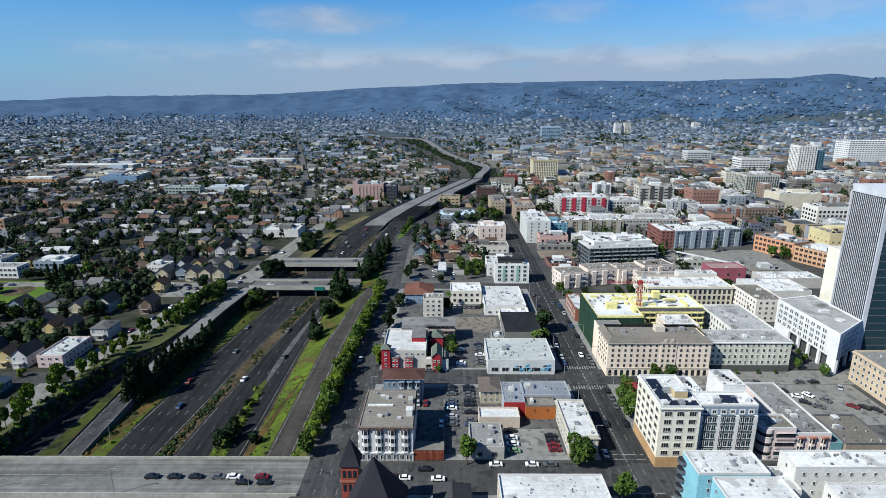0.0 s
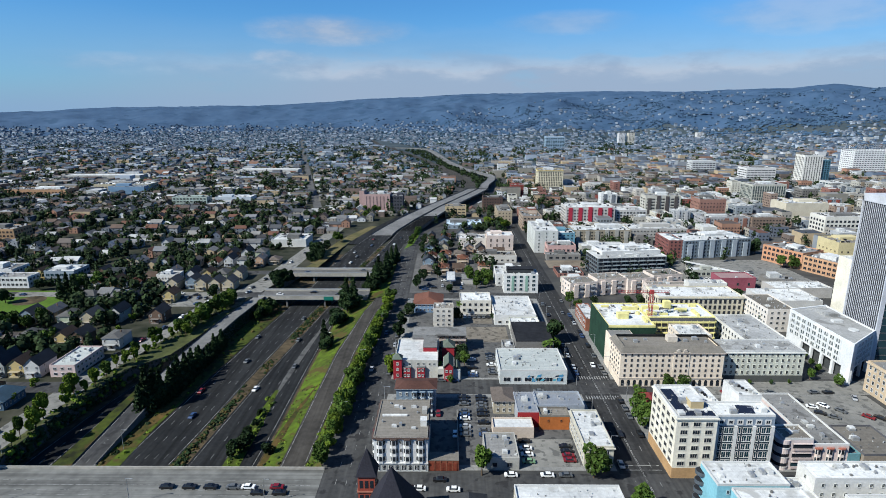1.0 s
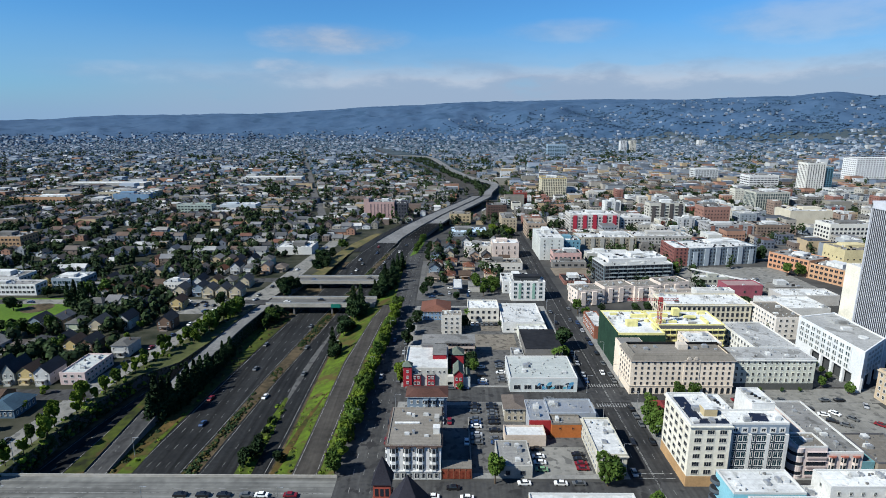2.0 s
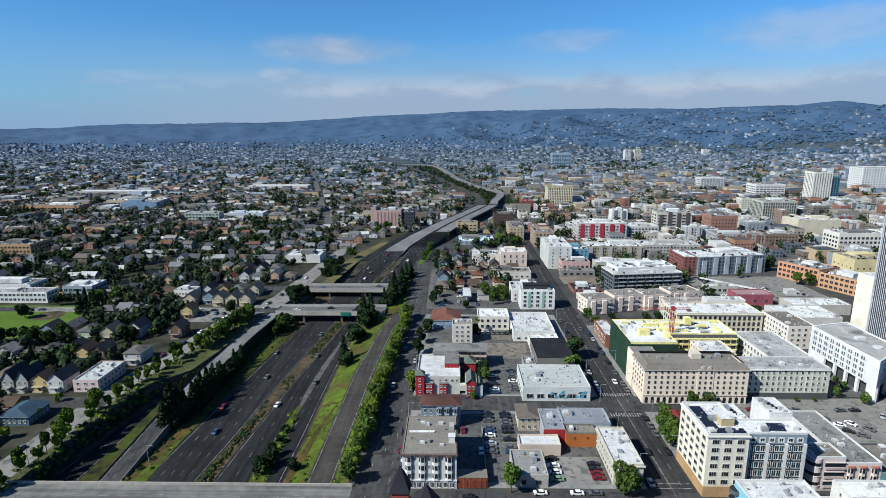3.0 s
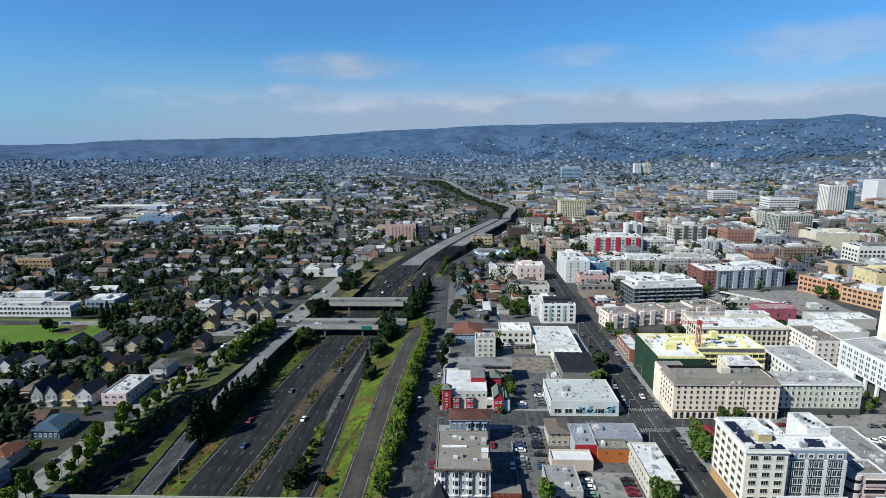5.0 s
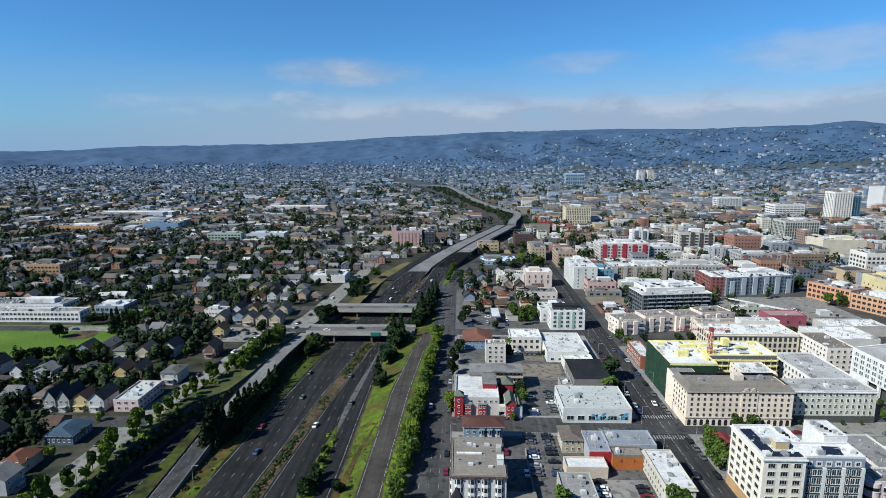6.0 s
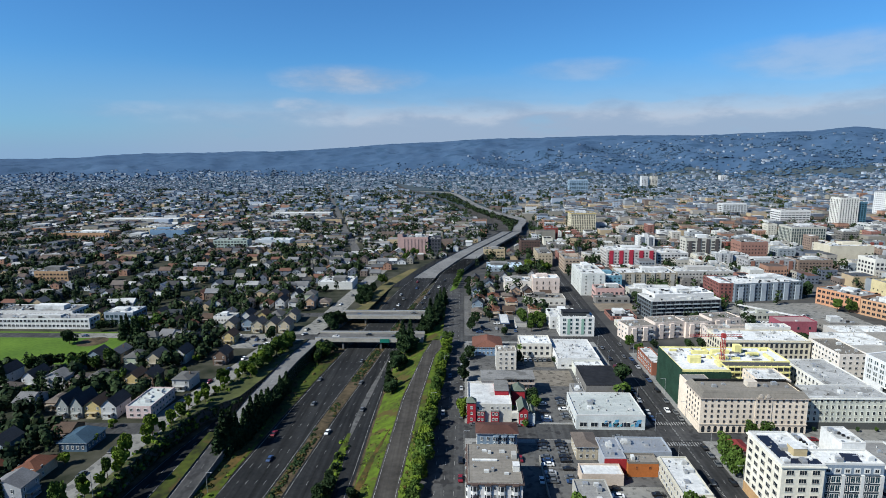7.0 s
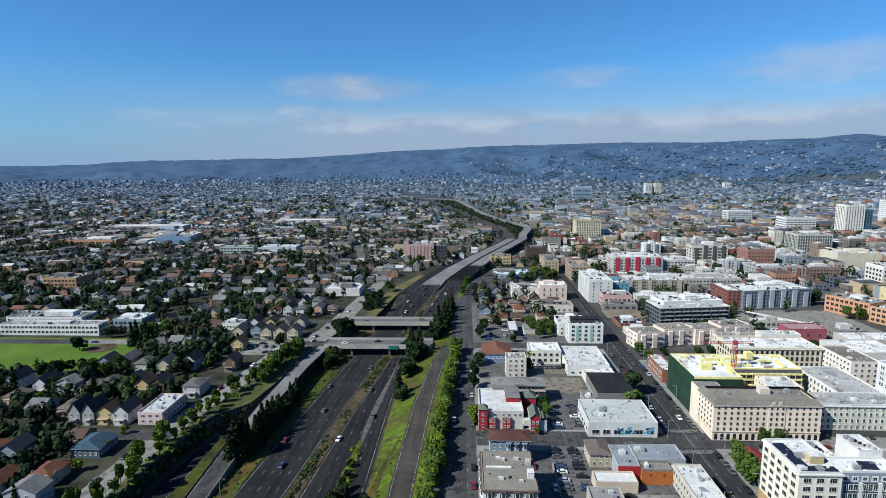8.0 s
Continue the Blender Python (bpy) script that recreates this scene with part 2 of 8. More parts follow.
def wall_mat(c):
    key = tuple(round(v, 3) for v in c)
    if key not in WALLS:
        WALLS[key] = tint("wall_paint", tuple(v * 0.78 for v in c), 0.16, grain=1.2, patch=0.12)
    return WALLS[key]


FARWALL = surface("far_house_walls", (0.75, 0.78, 0.82), (1, 1, 1), grain=0.2, patch=0.05, random="island", palette=[
    (0.46, 0.46, 0.45), (0.27, 0.25, 0.21), (0.17, 0.19, 0.22), (0.36, 0.33, 0.29), (0.58, 0.59, 0.60), (0.18, 0.14, 0.12), (0.27, 0.29, 0.31), (0.13, 0.15, 0.19), (0.44, 0.34, 0.22), (0.36, 0.20, 0.14)])
FARROOF = surface("far_roofs", (0.7, 0.72, 0.75), (1, 1, 1), grain=0.2, patch=0.05, random="island", palette=[
    (0.085, 0.088, 0.095), (0.14, 0.14, 0.145), (0.055, 0.054, 0.057), (0.11, 0.085, 0.075), (0.20, 0.20, 0.21), (0.07, 0.078, 0.092), (0.13, 0.11, 0.10), (0.46, 0.46, 0.46), (0.32, 0.32, 0.32), (0.24, 0.23, 0.22), (0.15, 0.075, 0.055), (0.12, 0.085, 0.07)])


# ---------------------------------------------------------------- mesh helpers
class Geo:
    """Collects faces, each with a material slot."""

    def __init__(self):
        self.v, self.f, self.m = [], [], []

    def face(self, pts, m=0):
        k = len(self.v)
        self.v.extend(pts)
        self.f.append(tuple(range(k, k + len(pts))))
        self.m.append(m)

    def box(self, x0, x1, y0, y1, z0, z1, m=0, bottom=False, top=None):
        k = len(self.v)
        self.v.extend([(x0, y0, z0), (x1, y0, z0), (x1, y1, z0), (x0, y1, z0), (x0, y0, z1), (x1, y0, z1), (x1, y1, z1), (x0, y1, z1)])
        quads = [(0, 1, 5, 4), (1, 2, 6, 5), (2, 3, 7, 6), (3, 0, 4, 7), (4, 5, 6, 7)] + ([(3, 2, 1, 0)] if bottom else [])
        for n, q in enumerate(quads):
            self.f.append(tuple(k + i for i in q))
            self.m.append(top if n == 4 and top is not None else m)
        return self

    def gable(self, x0, x1, y0, y1, z0, z1, m=0, along="y", over=0.4, thick=0.22):
        """A pitched roof with eaves, its ridge along x or y."""
        a0, a1, b0, b1 = (x0, x1, y0, y1) if along == "y" else (y0, y1, x0, x1)
        mid = (a0 + a1) / 2
        drop = (z1 - z0) / (mid - a0) * over
        a0, a1, b0, b1, e = a0 - over, a1 + over, b0 - over, b1 + over, z0 - drop
        put = (lambda a, b, z: (a, b, z)) if along == "y" else (lambda a, b, z: (b, a, z))
        for lo, hi in ((a0, mid), (a1, mid)):
            t = [put(lo, b0, e), put(lo, b1, e), put(hi, b1, z1), put(hi, b0, z1)]
            u = [(p[0], p[1], p[2] + thick) for p in t]
            self.face(u, m), self.face(t, m)
            for i in range(4):
                j = (i + 1) % 4
                self.face([t[i], t[j], u[j], u[i]], m)
        return self

    def hip(self, x0, x1, y0, y1, z0, z1, m=0, over=0.4, ridge=0.4):
        x0, x1, y0, y1 = x0 - over, x1 + over, y0 - over, y1 + over
        mx, my = (x0 + x1) / 2, (y0 + y1) / 2
        rx, ry = ((x1 - x0) / 2 * ridge, 0) if x1 - x0 > y1 - y0 else (0, (y1 - y0) / 2 * ridge)
        a, b = (mx - rx, my - ry, z1), (mx + rx, my + ry, z1)
        c = [(x0, y0, z0), (x1, y0, z0), (x1, y1, z0), (x0, y1, z0)]
        if rx:
            for q in ([c[0], c[1], b, a], [c[1], c[2], b], [c[2], c[3], a, b], [c[3], c[0], a]):
                self.face(q, m)
        else:
            for q in ([c[0], c[1], a], [c[1], c[2], b, a], [c[2], c[3], b], [c[3], c[0], a, b]):
                self.face(q, m)
        self.face(c[::-1], m)
        return self

    def cyl(self, x, y, z0, z1, r0, r1=None, n=8, m=0):
        r1 = r0 if r1 is None else r1
        ring = lambda r, z: [(x + r * math.cos(2 * math.pi * i / n), y + r * math.sin(2 * math.pi * i / n), z) for i in range(n)]
        a, b = ring(r0, z0), ring(r1, z1)
        for i in range(n):
            j = (i + 1) % n
            self.face([a[i], a[j], b[j], b[i]], m)
        self.face(b, m)
        return self

    def mesh(self, name, mats, smooth=False):
        me = bpy.data.meshes.new(name)
        me.from_pydata(self.v, [], self.f)
        for mt in mats if isinstance(mats, (list, tuple)) else [mats]:
            me.materials.append(mt)
        me.polygons.foreach_set("material_index", self.m)
        if smooth:
            me.polygons.foreach_set("use_smooth", [True] * len(self.f))
        me.update()
        return me


def part(name, geo, mats, parent=None, label="", at=None):
    """One mesh object, as a part of a thing when a parent is given."""
    me = geo.mesh(name, mats) if isinstance(geo, Geo) else geo
    ob = new(name, me)
    if parent is not None:
        ob.parent = parent
    if at is not None:
        ob.matrix_basis = at
    if label:
        tagged(ob, label)
    return ob


def thing(name, label, category, at=None, group="", kind=""):
    ob = new(name)
    ob.empty_display_size = 0.5
    if at is not None:
        ob.matrix_basis = at
    return tagged(ob, label, category, group, kind)


def structure(name, geo, mats, label, category):
    return tagged(part(name, geo, mats), label, category, kind="structure")


def along(table, y):
    """Straight-line reading of a table of (y, values...)."""
    ys = [r[0] for r in table]
    return [float(np.interp(y, ys, [r[k] for r in table])) for k in range(1, len(table[0]))]


# ---------------------------------------------------------------- the lie of the land
# y, carriageway to the south (left, right), to the north (left, right), level
FREEWAY = ([(-200, -160, -140, -134, -97, -7), (150, -130.5, -110.5, -104, -76, -7), (204, -126, -105, -100, -75, -7), (250, -122, -101.5, -96, -75.5, -7),
           (300, -117, -96.5, -90.5, -75.5, -7), (345, -112, -92, -85.5, -75, -7), (400, -106, -84, -79, -64, -6.2), (449, -101, -76, -72, -50.5, -4), (500, -91, -66, -62, -45, -0.5),
           (550, -76, -56, -54.5, -36, 3), (600, -58, -39, -37.5, -20, 6), (665, -33, -16, -15, 0, 8), (785, 11, 26, 27, 42, 8), (830, 26, 41, 42, 57, 8)] +
           [(900, 26, 44, 46, 66, 5), (980, 22, 40, 58, 84, 3), (1055, 4, 20, 40, 70, 3), (1130, -12, 4, 14, 44, 3), (1289, -50, -34, -16, 12, 3), (1436, -78, -62, -50, -18, 3), (1580, -118, -100, -60, -30, 3), (1780, -178, -160, -150, -66, 3),
           (2400, -340, -324, -322, -308, 3)])
# centre lines past the viaduct: the road that dips under, and the flyover that bends over it (x, y, level)
THROUGH_ROAD = [(30, 838, 7.5), (33, 870, 5), (34, 905, 1.5), (30, 960, 0.4), (20, 1034, 0.4), (-8, 1158, 0.4), (-62, 1412, 0.5), (-128, 1654, 0.5), (-262, 2103, 0.5), (-432, 2880, 0.6)]
FLYOVER = [(49, 838, 7.9), (54, 880, 7.5), (67, 939, 7), (73, 985, 7), (69, 1022, 7), (54, 1058, 7), (27, 1130, 7), (-3.4, 1289, 7), (-44, 1580, 8), (-62, 1670, 8.5), (-88, 1722, 9), (-125, 1750, 9), (-170, 1762, 9), (-257, 1745, 9), (-330, 1728, 8)]
# y, top of the wall to the west, frontage road to the east
WALLS_Y = [(-200, -165, -66), (150, -166, -48), (204, -164.5, -47), (245, -160, -44), (262, -145.5, -42), (300, -141, -41), (345, -137, -40), (400, -124, -40), (449, -112, -40), (500, -98, -40)]

EAST_RAMP = [(-200, -75, -65, -6.8), (60, -69, -59, -6.4), (160, -66.5, -56.5, -6), (198, -65.4, -55.7, -4.9), (268, -62.8, -52.8, -2), (325, -56.4, -48.5, 0.02), (352, -52, -41, 0.03)]


def hill_top(az):
    """Height of the skyline, by bearing in degrees from +y, positive to the right."""
    tufts = 3.5 * noise.noise(Vector((az * 1.9, 0.3, 2.0))) + 2.5 * noise.noise(Vector((az * 4.3, 1.7, 5.0)))
    return tufts + float(np.interp(az, [-60, -40, -37, -33, -28, -17, -13, -7, 0, 6, 12, 18, 23, 27, 30.5, 32, 33.6, 35, 36.2, 38, 42, 60],
                           [120, 118, 122, 144, 150, 166, 182, 217, 240, 248, 250, 252, 256, 260, 262, 276, 286, 272, 258, 250, 246, 240]))


def land(x, y):
    r = math.hypot(x, y)
    if r < 1300:
        return 0.0
    az = math.degrees(math.atan2(x, y))
    start = float(np.interp(az, [-40, -10, 10, 40], [3300, 2900, 2100, 1500]))
    k = min(1.0, max(0.0, (r - start) / (4450 - start)))
    k = k * k * (3 - 2 * k) * 0.75 + k * 0.25
    fold = abs(noise.noise(Vector((x / 420, y / 620, 7.7)))) + 0.5 * abs(noise.noise(Vector((x / 160, y / 240, 1.3))))
    rough = noise.fractal(Vector((x / 700, y / 700, 3.1)), 1.0, 2.0, 5) * 30 * min(1, k * 1.6) * (1 - 0.6 * k) - (fold - 0.25) * float(np.interp(az, [-20, 8], [45, 95])) * math.sin(math.pi * min(1, k)) ** 0.7
    return max(0.0, hill_top(az) * k + rough)


def ground():
    """One sheet from beyond the camera to the hills, with the cutting of the freeway in it."""
    g = Geo()
    ys = [-200, 60, 150] + list(range(175, 510, 12)) + [520, 560, 620, 700, 800, 950, 1100, 1300]
    rows = []
    for y in ys:
        wx, ex = along(WALLS_Y, min(y, 500))
        sl, sr, nl, nr, lev = along(FREEWAY, min(y, 500))
        low = min(lev, -0.06) - 0.06 if y < 505 else -0.004
        west = [-1300, -900, -600, -420, -300, -230, wx - 0.4]
        rl, rr, rz = along(EAST_RAMP, y) if y < 352 else (nr + 6, nr + 8, 0)
        inner = [(wx, low), (nr + 1, low), (rl - 0.3, rz - 0.05 if y < 352 else low * 0.5), (rr + 0.3, rz - 0.05 if y < 352 else low * 0.3), (ex - 0.8, 0)]
        east = [ex, 80, 200, 350, 600, 900, 1300]
        rows.append([(x, y, 0) for x in west] + [(a, y, b) for a, b in inner] + [(x, y, 0) for x in east])
    slots = [0] * 6 + [4] + [2, 1, 1, 1] + [3] + [3] * 6
    n = len(rows[0])
    for r in rows:
        g.v.extend(r)
    for i in range(len(rows) - 1):
        for j in range(n - 1):
            g.f.append((i * n + j, i * n + j + 1, (i + 1) * n + j + 1, (i + 1) * n + j))
            g.m.append(slots[j] if ys[i] < 470 else (0 if j < 12 else 3))
    # beyond: rings out to the hills
    base = len(g.v)
    steps = [1300 + 60 * i for i in range(54)]
    cols = [-78 + 2 * i for i in range(17)] + [-44 + 0.35 * i for i in range(252)] + [44 + 2 * i for i in range(18)]
    for k, r in enumerate(steps):
        for az in cols:
            a = math.radians(az)
            if k == 0:
                s = 1299 / max(abs(math.sin(a)), abs(math.cos(a)))
                g.v.append((s * math.sin(a), s * math.cos(a), -0.3))
            else:
                rr = max(r, 1300 / max(abs(math.sin(a)), abs(math.cos(a))) + 5 * k)
                x, y = rr * math.sin(a), rr * math.cos(a)
                g.v.append((x, y, land(x, y)))
    c = len(cols)
    for i in range(len(steps) - 1):
        for j in range(c - 1):
            g.f.append((base + i * c + j, base + i * c + j + 1, base + (i + 1) * c + j + 1, base + (i + 1) * c + j))
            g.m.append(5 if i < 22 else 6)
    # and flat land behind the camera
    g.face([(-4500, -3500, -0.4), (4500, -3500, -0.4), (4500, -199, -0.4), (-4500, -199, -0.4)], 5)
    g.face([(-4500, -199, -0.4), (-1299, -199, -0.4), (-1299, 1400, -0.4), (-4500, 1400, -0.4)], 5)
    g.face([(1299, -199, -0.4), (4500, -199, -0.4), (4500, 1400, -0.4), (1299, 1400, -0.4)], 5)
    structure("ground", g, [YARD, GRASS, DIRT, BLOCKGROUND, CONCRETE_DARK, FARGROUND, HILL], "city ground with a sunken freeway cutting and haze-tinted far hills", "ground").data.polygons.foreach_set("use_smooth", [m >= 5 for m in g.m])


ground()


def ribbon(g, rows, m=0, thick=0.0):
    """A strip of road; rows of (left x, right x, y, level)."""
    for a, b in zip(rows, rows[1:]):
        g.face([(a[0], a[2], a[3]), (a[1], a[2], a[3]), (b[1], b[2], b[3]), (b[0], b[2], b[3])], m)
        if thick:
            g.face([(a[0], a[2], a[3] - thick), (b[0], b[2], b[3] - thick), (b[1], b[2], b[3] - thick), (a[1], a[2], a[3] - thick)], m)
            for k in (0, 1):
                g.face([(a[k], a[2], a[3] - thick), (a[k], a[2], a[3] + 0.8), (b[k], b[2], b[3] + 0.8), (b[k], b[2], b[3] - thick)], m)
    return g


def strip(g, line, half, thick=0.0):
    """A road of even width about a centre line of (x, y, level), with parapets when it has thickness."""
    rows = []
    for i, (x, y, z) in enumerate(line):
        p, q = line[max(0, i - 1)], line[min(len(line) - 1, i + 1)]
        d = Vector((q[0] - p[0], q[1] - p[1])).normalized() * half
        rows.append(((x - d.y, y + d.x), (x + d.y, y - d.x), z))
    for (a, b, z), (c, d, w) in zip(rows, rows[1:]):
        g.face([(*a, z), (*b, z), (*d, w), (*c, w)])
        if thick:
            g.face([(*a, z - thick), (*c, w - thick), (*d, w - thick), (*b, z - thick)])
            for p, q in ((a, c), (b, d)):
                g.face([(*p, z - thick), (*p, z + 0.8), (*q, w + 0.8), (*q, w - thick)])
    return g


def dashes(g, rows, offset, length, gap, width=0.18, lift=0.03, solid=False):
    """Lane lines at a share of the width of a ribbon."""
    pts = [(a[0] + (a[1] - a[0]) * offset, a[2], a[3] + lift) for a in rows]
    y, end = pts[0][1], pts[-1][1]
    xs, yy, zz = [p[0] for p in pts], [p[1] for p in pts], [p[2] for p in pts]
    while y < end - length:
        a, b = (float(np.interp(y, yy, q)) for q in (xs, zz))
        c, d = (float(np.interp(y + length, yy, q)) for q in (xs, zz))
        g.face([(a - width / 2, y, b), (a + width / 2, y, b), (c + width / 2, y + length, d), (c - width / 2, y + length, d)])
        y += length + gap


def freeway():
    lines = Geo()
    for name, k, lanes in (("southbound", 0, 5), ("northbound", 2, 4)):
        rows = [(r[1 + k], r[2 + k], r[0], r[5] + 0.02) for r in FREEWAY]
        end = 535 if k == 0 else 615
        l, r, z = along([(q[2], q[0], q[1], q[3]) for q in rows], end)
        joint = [(l, r, end, z)]
        cut = [q for q in rows if q[2] < end] + joint
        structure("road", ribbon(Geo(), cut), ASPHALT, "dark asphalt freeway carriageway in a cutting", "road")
        high = joint + [q for q in rows if end < q[2] <= 830]
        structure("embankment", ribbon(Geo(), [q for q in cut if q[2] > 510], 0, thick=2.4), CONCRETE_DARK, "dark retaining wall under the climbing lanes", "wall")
        structure("viaduct", ribbon(Geo(), high, thick=1.3), VIADUCT, "pale concrete freeway viaduct deck with parapets", "viaduct")
        near = [r for r in rows if r[2] <= 830]
        for i in range(1, lanes):
            dashes(lines, near, 0.06 + 0.88 * i / lanes, 3.0, 9.0, 0.16)
        for e in (0.05, 0.95):
            dashes(lines, near, e, 12, 0.01, 0.2)
    structure("lane_markings", lines, PAINT, "white painted lane lines on the freeway", "road marking")
    for y in range(640, 840, 36):
        sl, sr, nl, nr, lev = along(FREEWAY, y)
        for x in (sl + 4, nr - 4):
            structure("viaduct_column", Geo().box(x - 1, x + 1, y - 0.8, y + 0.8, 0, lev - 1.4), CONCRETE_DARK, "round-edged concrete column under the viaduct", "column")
    structure("road", strip(Geo(), THROUGH_ROAD, 8.0), RAMP, "grey concrete freeway running on through the far houses", "road")
    structure("viaduct", strip(Geo(), FLYOVER, 7.0, 1.3), VIADUCT, "pale curving flyover on columns", "viaduct")
    for (x, y, z), (x1, y1, z1) in zip(FLYOVER[4:], FLYOVER[5:]):
        for q in np.arange(0, 1, 30 / math.hypot(x1 - x, y1 - y)):
            structure("viaduct_column", Geo().box(x + (x1 - x) * q - 1.2, x + (x1 - x) * q + 1.2, y + (y1 - y) * q - 1.2, y + (y1 - y) * q + 1.2, 0, z - 1.2), CONCRETE_DARK, "plain concrete column under the flyover", "column")
    slip = [(-99, -89, 505, 0.05), (-91, -81.5, 541, 0.05), (-80, -70, 590, 0.05), (-66, -57, 640, 0.05), (-46, -38, 700, 0.05)]
    structure("road", ribbon(Geo(), slip), ASPHALT, "dark slip road beside the viaduct", "road")
    bank = [(-119, -108, 425, -0.02), (-115, -103, 470, 0.04), (-111, -99.5, 505, 0.04), (-104, -92, 541, 0.04), (-88, -81, 590, 0.04)]
    structure("verge", ribbon(Geo(), bank), DRYGRASS, "dry golden grass bank beside the slip road", "verge")
    # median with earth, shrubs and a low barrier
    med = Geo()
    ribbon(med, [(r[2] - 0.2, r[3] + 0.2, r[0], r[5] + 0.035) for r in FREEWAY if r[0] <= 500])
    structure("median", med, DIRT, "dry earth median strip between the carriageways", "median")


freeway()


def ramps():
    # the ramp that climbs along the west wall
    w = [(-143, -132, 60, -6.9), (-144, -135, 180, -6.7), (-143.5, -134.5, 226, -3.2), (-141.5, -132.5, 262, 0.03), (-139.6, -130.6, 310, 0.04), (-135, -126.5, 352, 0.05)]
    g = ribbon(Geo(), w[:3], 2)
    ribbon(g, w[2:], 0)
    for a, b in zip(w[1:], w[2:]):
        g.face([(a[1], a[2], -7.2), (b[1], b[2], -7.2), (b[1], b[2], b[3] + 0.8), (a[1], a[2], a[3] + 0.8)], 1)
        g.face([(a[1] - 0.4, a[2], a[3]), (b[1] - 0.4, b[2], b[3]), (b[1] - 0.4, b[2], b[3] + 0.8), (a[1] - 0.4, a[2], a[3] + 0.8)], 1)
        g.face([(a[1], a[2], a[3] + 0.8), (b[1], b[2], b[3] + 0.8), (b[1] - 0.4, b[2], b[3] + 0.8), (a[1] - 0.4, a[2], a[3] + 0.8)], 1)
        g.face([(a[0], a[2], -7.2), (b[0], b[2], -7.2), (b[0], b[2], b[3] + 0.6), (a[0], a[2], a[3] + 0.6)], 1)
    structure("ramp", g, [VIADUCT, CONCRETE_DARK, ASPHALT_OLD], "pale concrete ramp on a retaining wall", "ramp")
    d = [(-163, -151.5, 60, -6.95), (-163, -151.5, 182, -6.95), (-160, -151, 212, -6.95), (-154, -146, 250, -6.9)]
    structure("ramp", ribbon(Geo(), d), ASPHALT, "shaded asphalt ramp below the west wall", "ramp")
    e = [(a, b, y, z) for y, a, b, z in EAST_RAMP]
    structure("ramp", ribbon(Geo(), e), RAMP, "worn grey asphalt ramp between green banks", "ramp")
    verge = [(-136, -126.2, 60, -6.9), (-135, -126.2, 204, -6.85), (-134, -122.5, 250, -6.85), (-131, -117.2, 300, -6.85), (-126.5, -112.2, 345, -6.85)]
    near, far = [r for r in verge if r[2] <= 204] + [(-133.9, -124.6, 226, -6.85)], [(-133.9, -124.6, 226, -6.85)] + [r for r in verge if r[2] > 226]
    structure("verge", ribbon(Geo(), near), GRASS, "bright grass verge beside the carriageway", "verge")
    # rough growth past y 226, in a darker colour for tree and wall shade
    structure("verge", ribbon(Geo(), far), VERGE, "rough verge beside the carriageway, toned dark for tree and wall shade", "verge")
    rust = [(-134.6, -133.0, 165, -6.82), (-134.4, -131.2, 185, -6.82), (-134.2, -128.4, 202, -6.82), (-133.6, -125.6, 222, -6.82), (-132.8, -126.5, 240, -6.82)]
    verge2 = [(-151.4, -144.2, 60, -6.8), (-151.4, -144.2, 205, -6.6), (-150.4, -144.2, 235, -5.5)]
    structure("verge", ribbon(Geo(), verge2), VERGE, "rough grass verge beside the ramp", "verge")
    wedge = [(-88, -86.5, 150, -6.9), (-88.5, -81.5, 165, -6.9), (-87.5, -82, 204, -6.9), (-85.5, -84, 238, -6.9)]
    structure("verge", ribbon(Geo(), wedge), GRASS, "grass wedge with shrubs between merging lanes", "verge")
    rusty = [(a - 8.5 if y < 200 else a - 6.0 if y < 225 else a - 1.2, a - 0.4, y, z - (1.2 if y < 230 else 0.3)) for y, a, b, z in [(y, *along(EAST_RAMP, y)) for y in (140, 165, 190, 215, 238)]]
    growth = surface("rusty_growth", (0.030, 0.036, 0.010), (0.115, 0.070, 0.024), grain=0.4, patch=0.12, bump=0.6)
    structure("verge", ribbon(Geo(), rusty), growth, "rust-brown undergrowth on the ramp bank", "verge")
    structure("verge", ribbon(Geo(), rust), growth, "rust-brown undergrowth below the ramp", "verge")
    worn = [(-84.2, -83.8, 226, -6.955), (-85.2, -82.6, 250, -6.955), (-84.0, -81.0, 285, -6.955), (-81.0, -79.8, 318, -6.955), (-79.6, -79.2, 340, -6.955)]
    structure("worn_strip", ribbon(Geo(), worn), LOT, "paler worn strip where lanes merge", "road")
    lines = Geo()
    for rows in (w, e, d):
        for o in (0.08, 0.92):
            dashes(lines, [r for r in rows], o, 8, 0.01, 0.2)
        if rows is not e:
            dashes(lines, rows, 0.5, 3, 8, 0.18)
    structure("lane_markings", lines, PAINT, "white painted lines on the ramps", "road marking")


ramps()


# ---------------------------------------------------------------- streets, bridges, pavements
def slab(name, x0, x1, y0, y1, z, mat, label, category, depth=0.3):
    return structure(name, Geo().box(x0, x1, y0, y1, z - depth, z), mat, label, category)


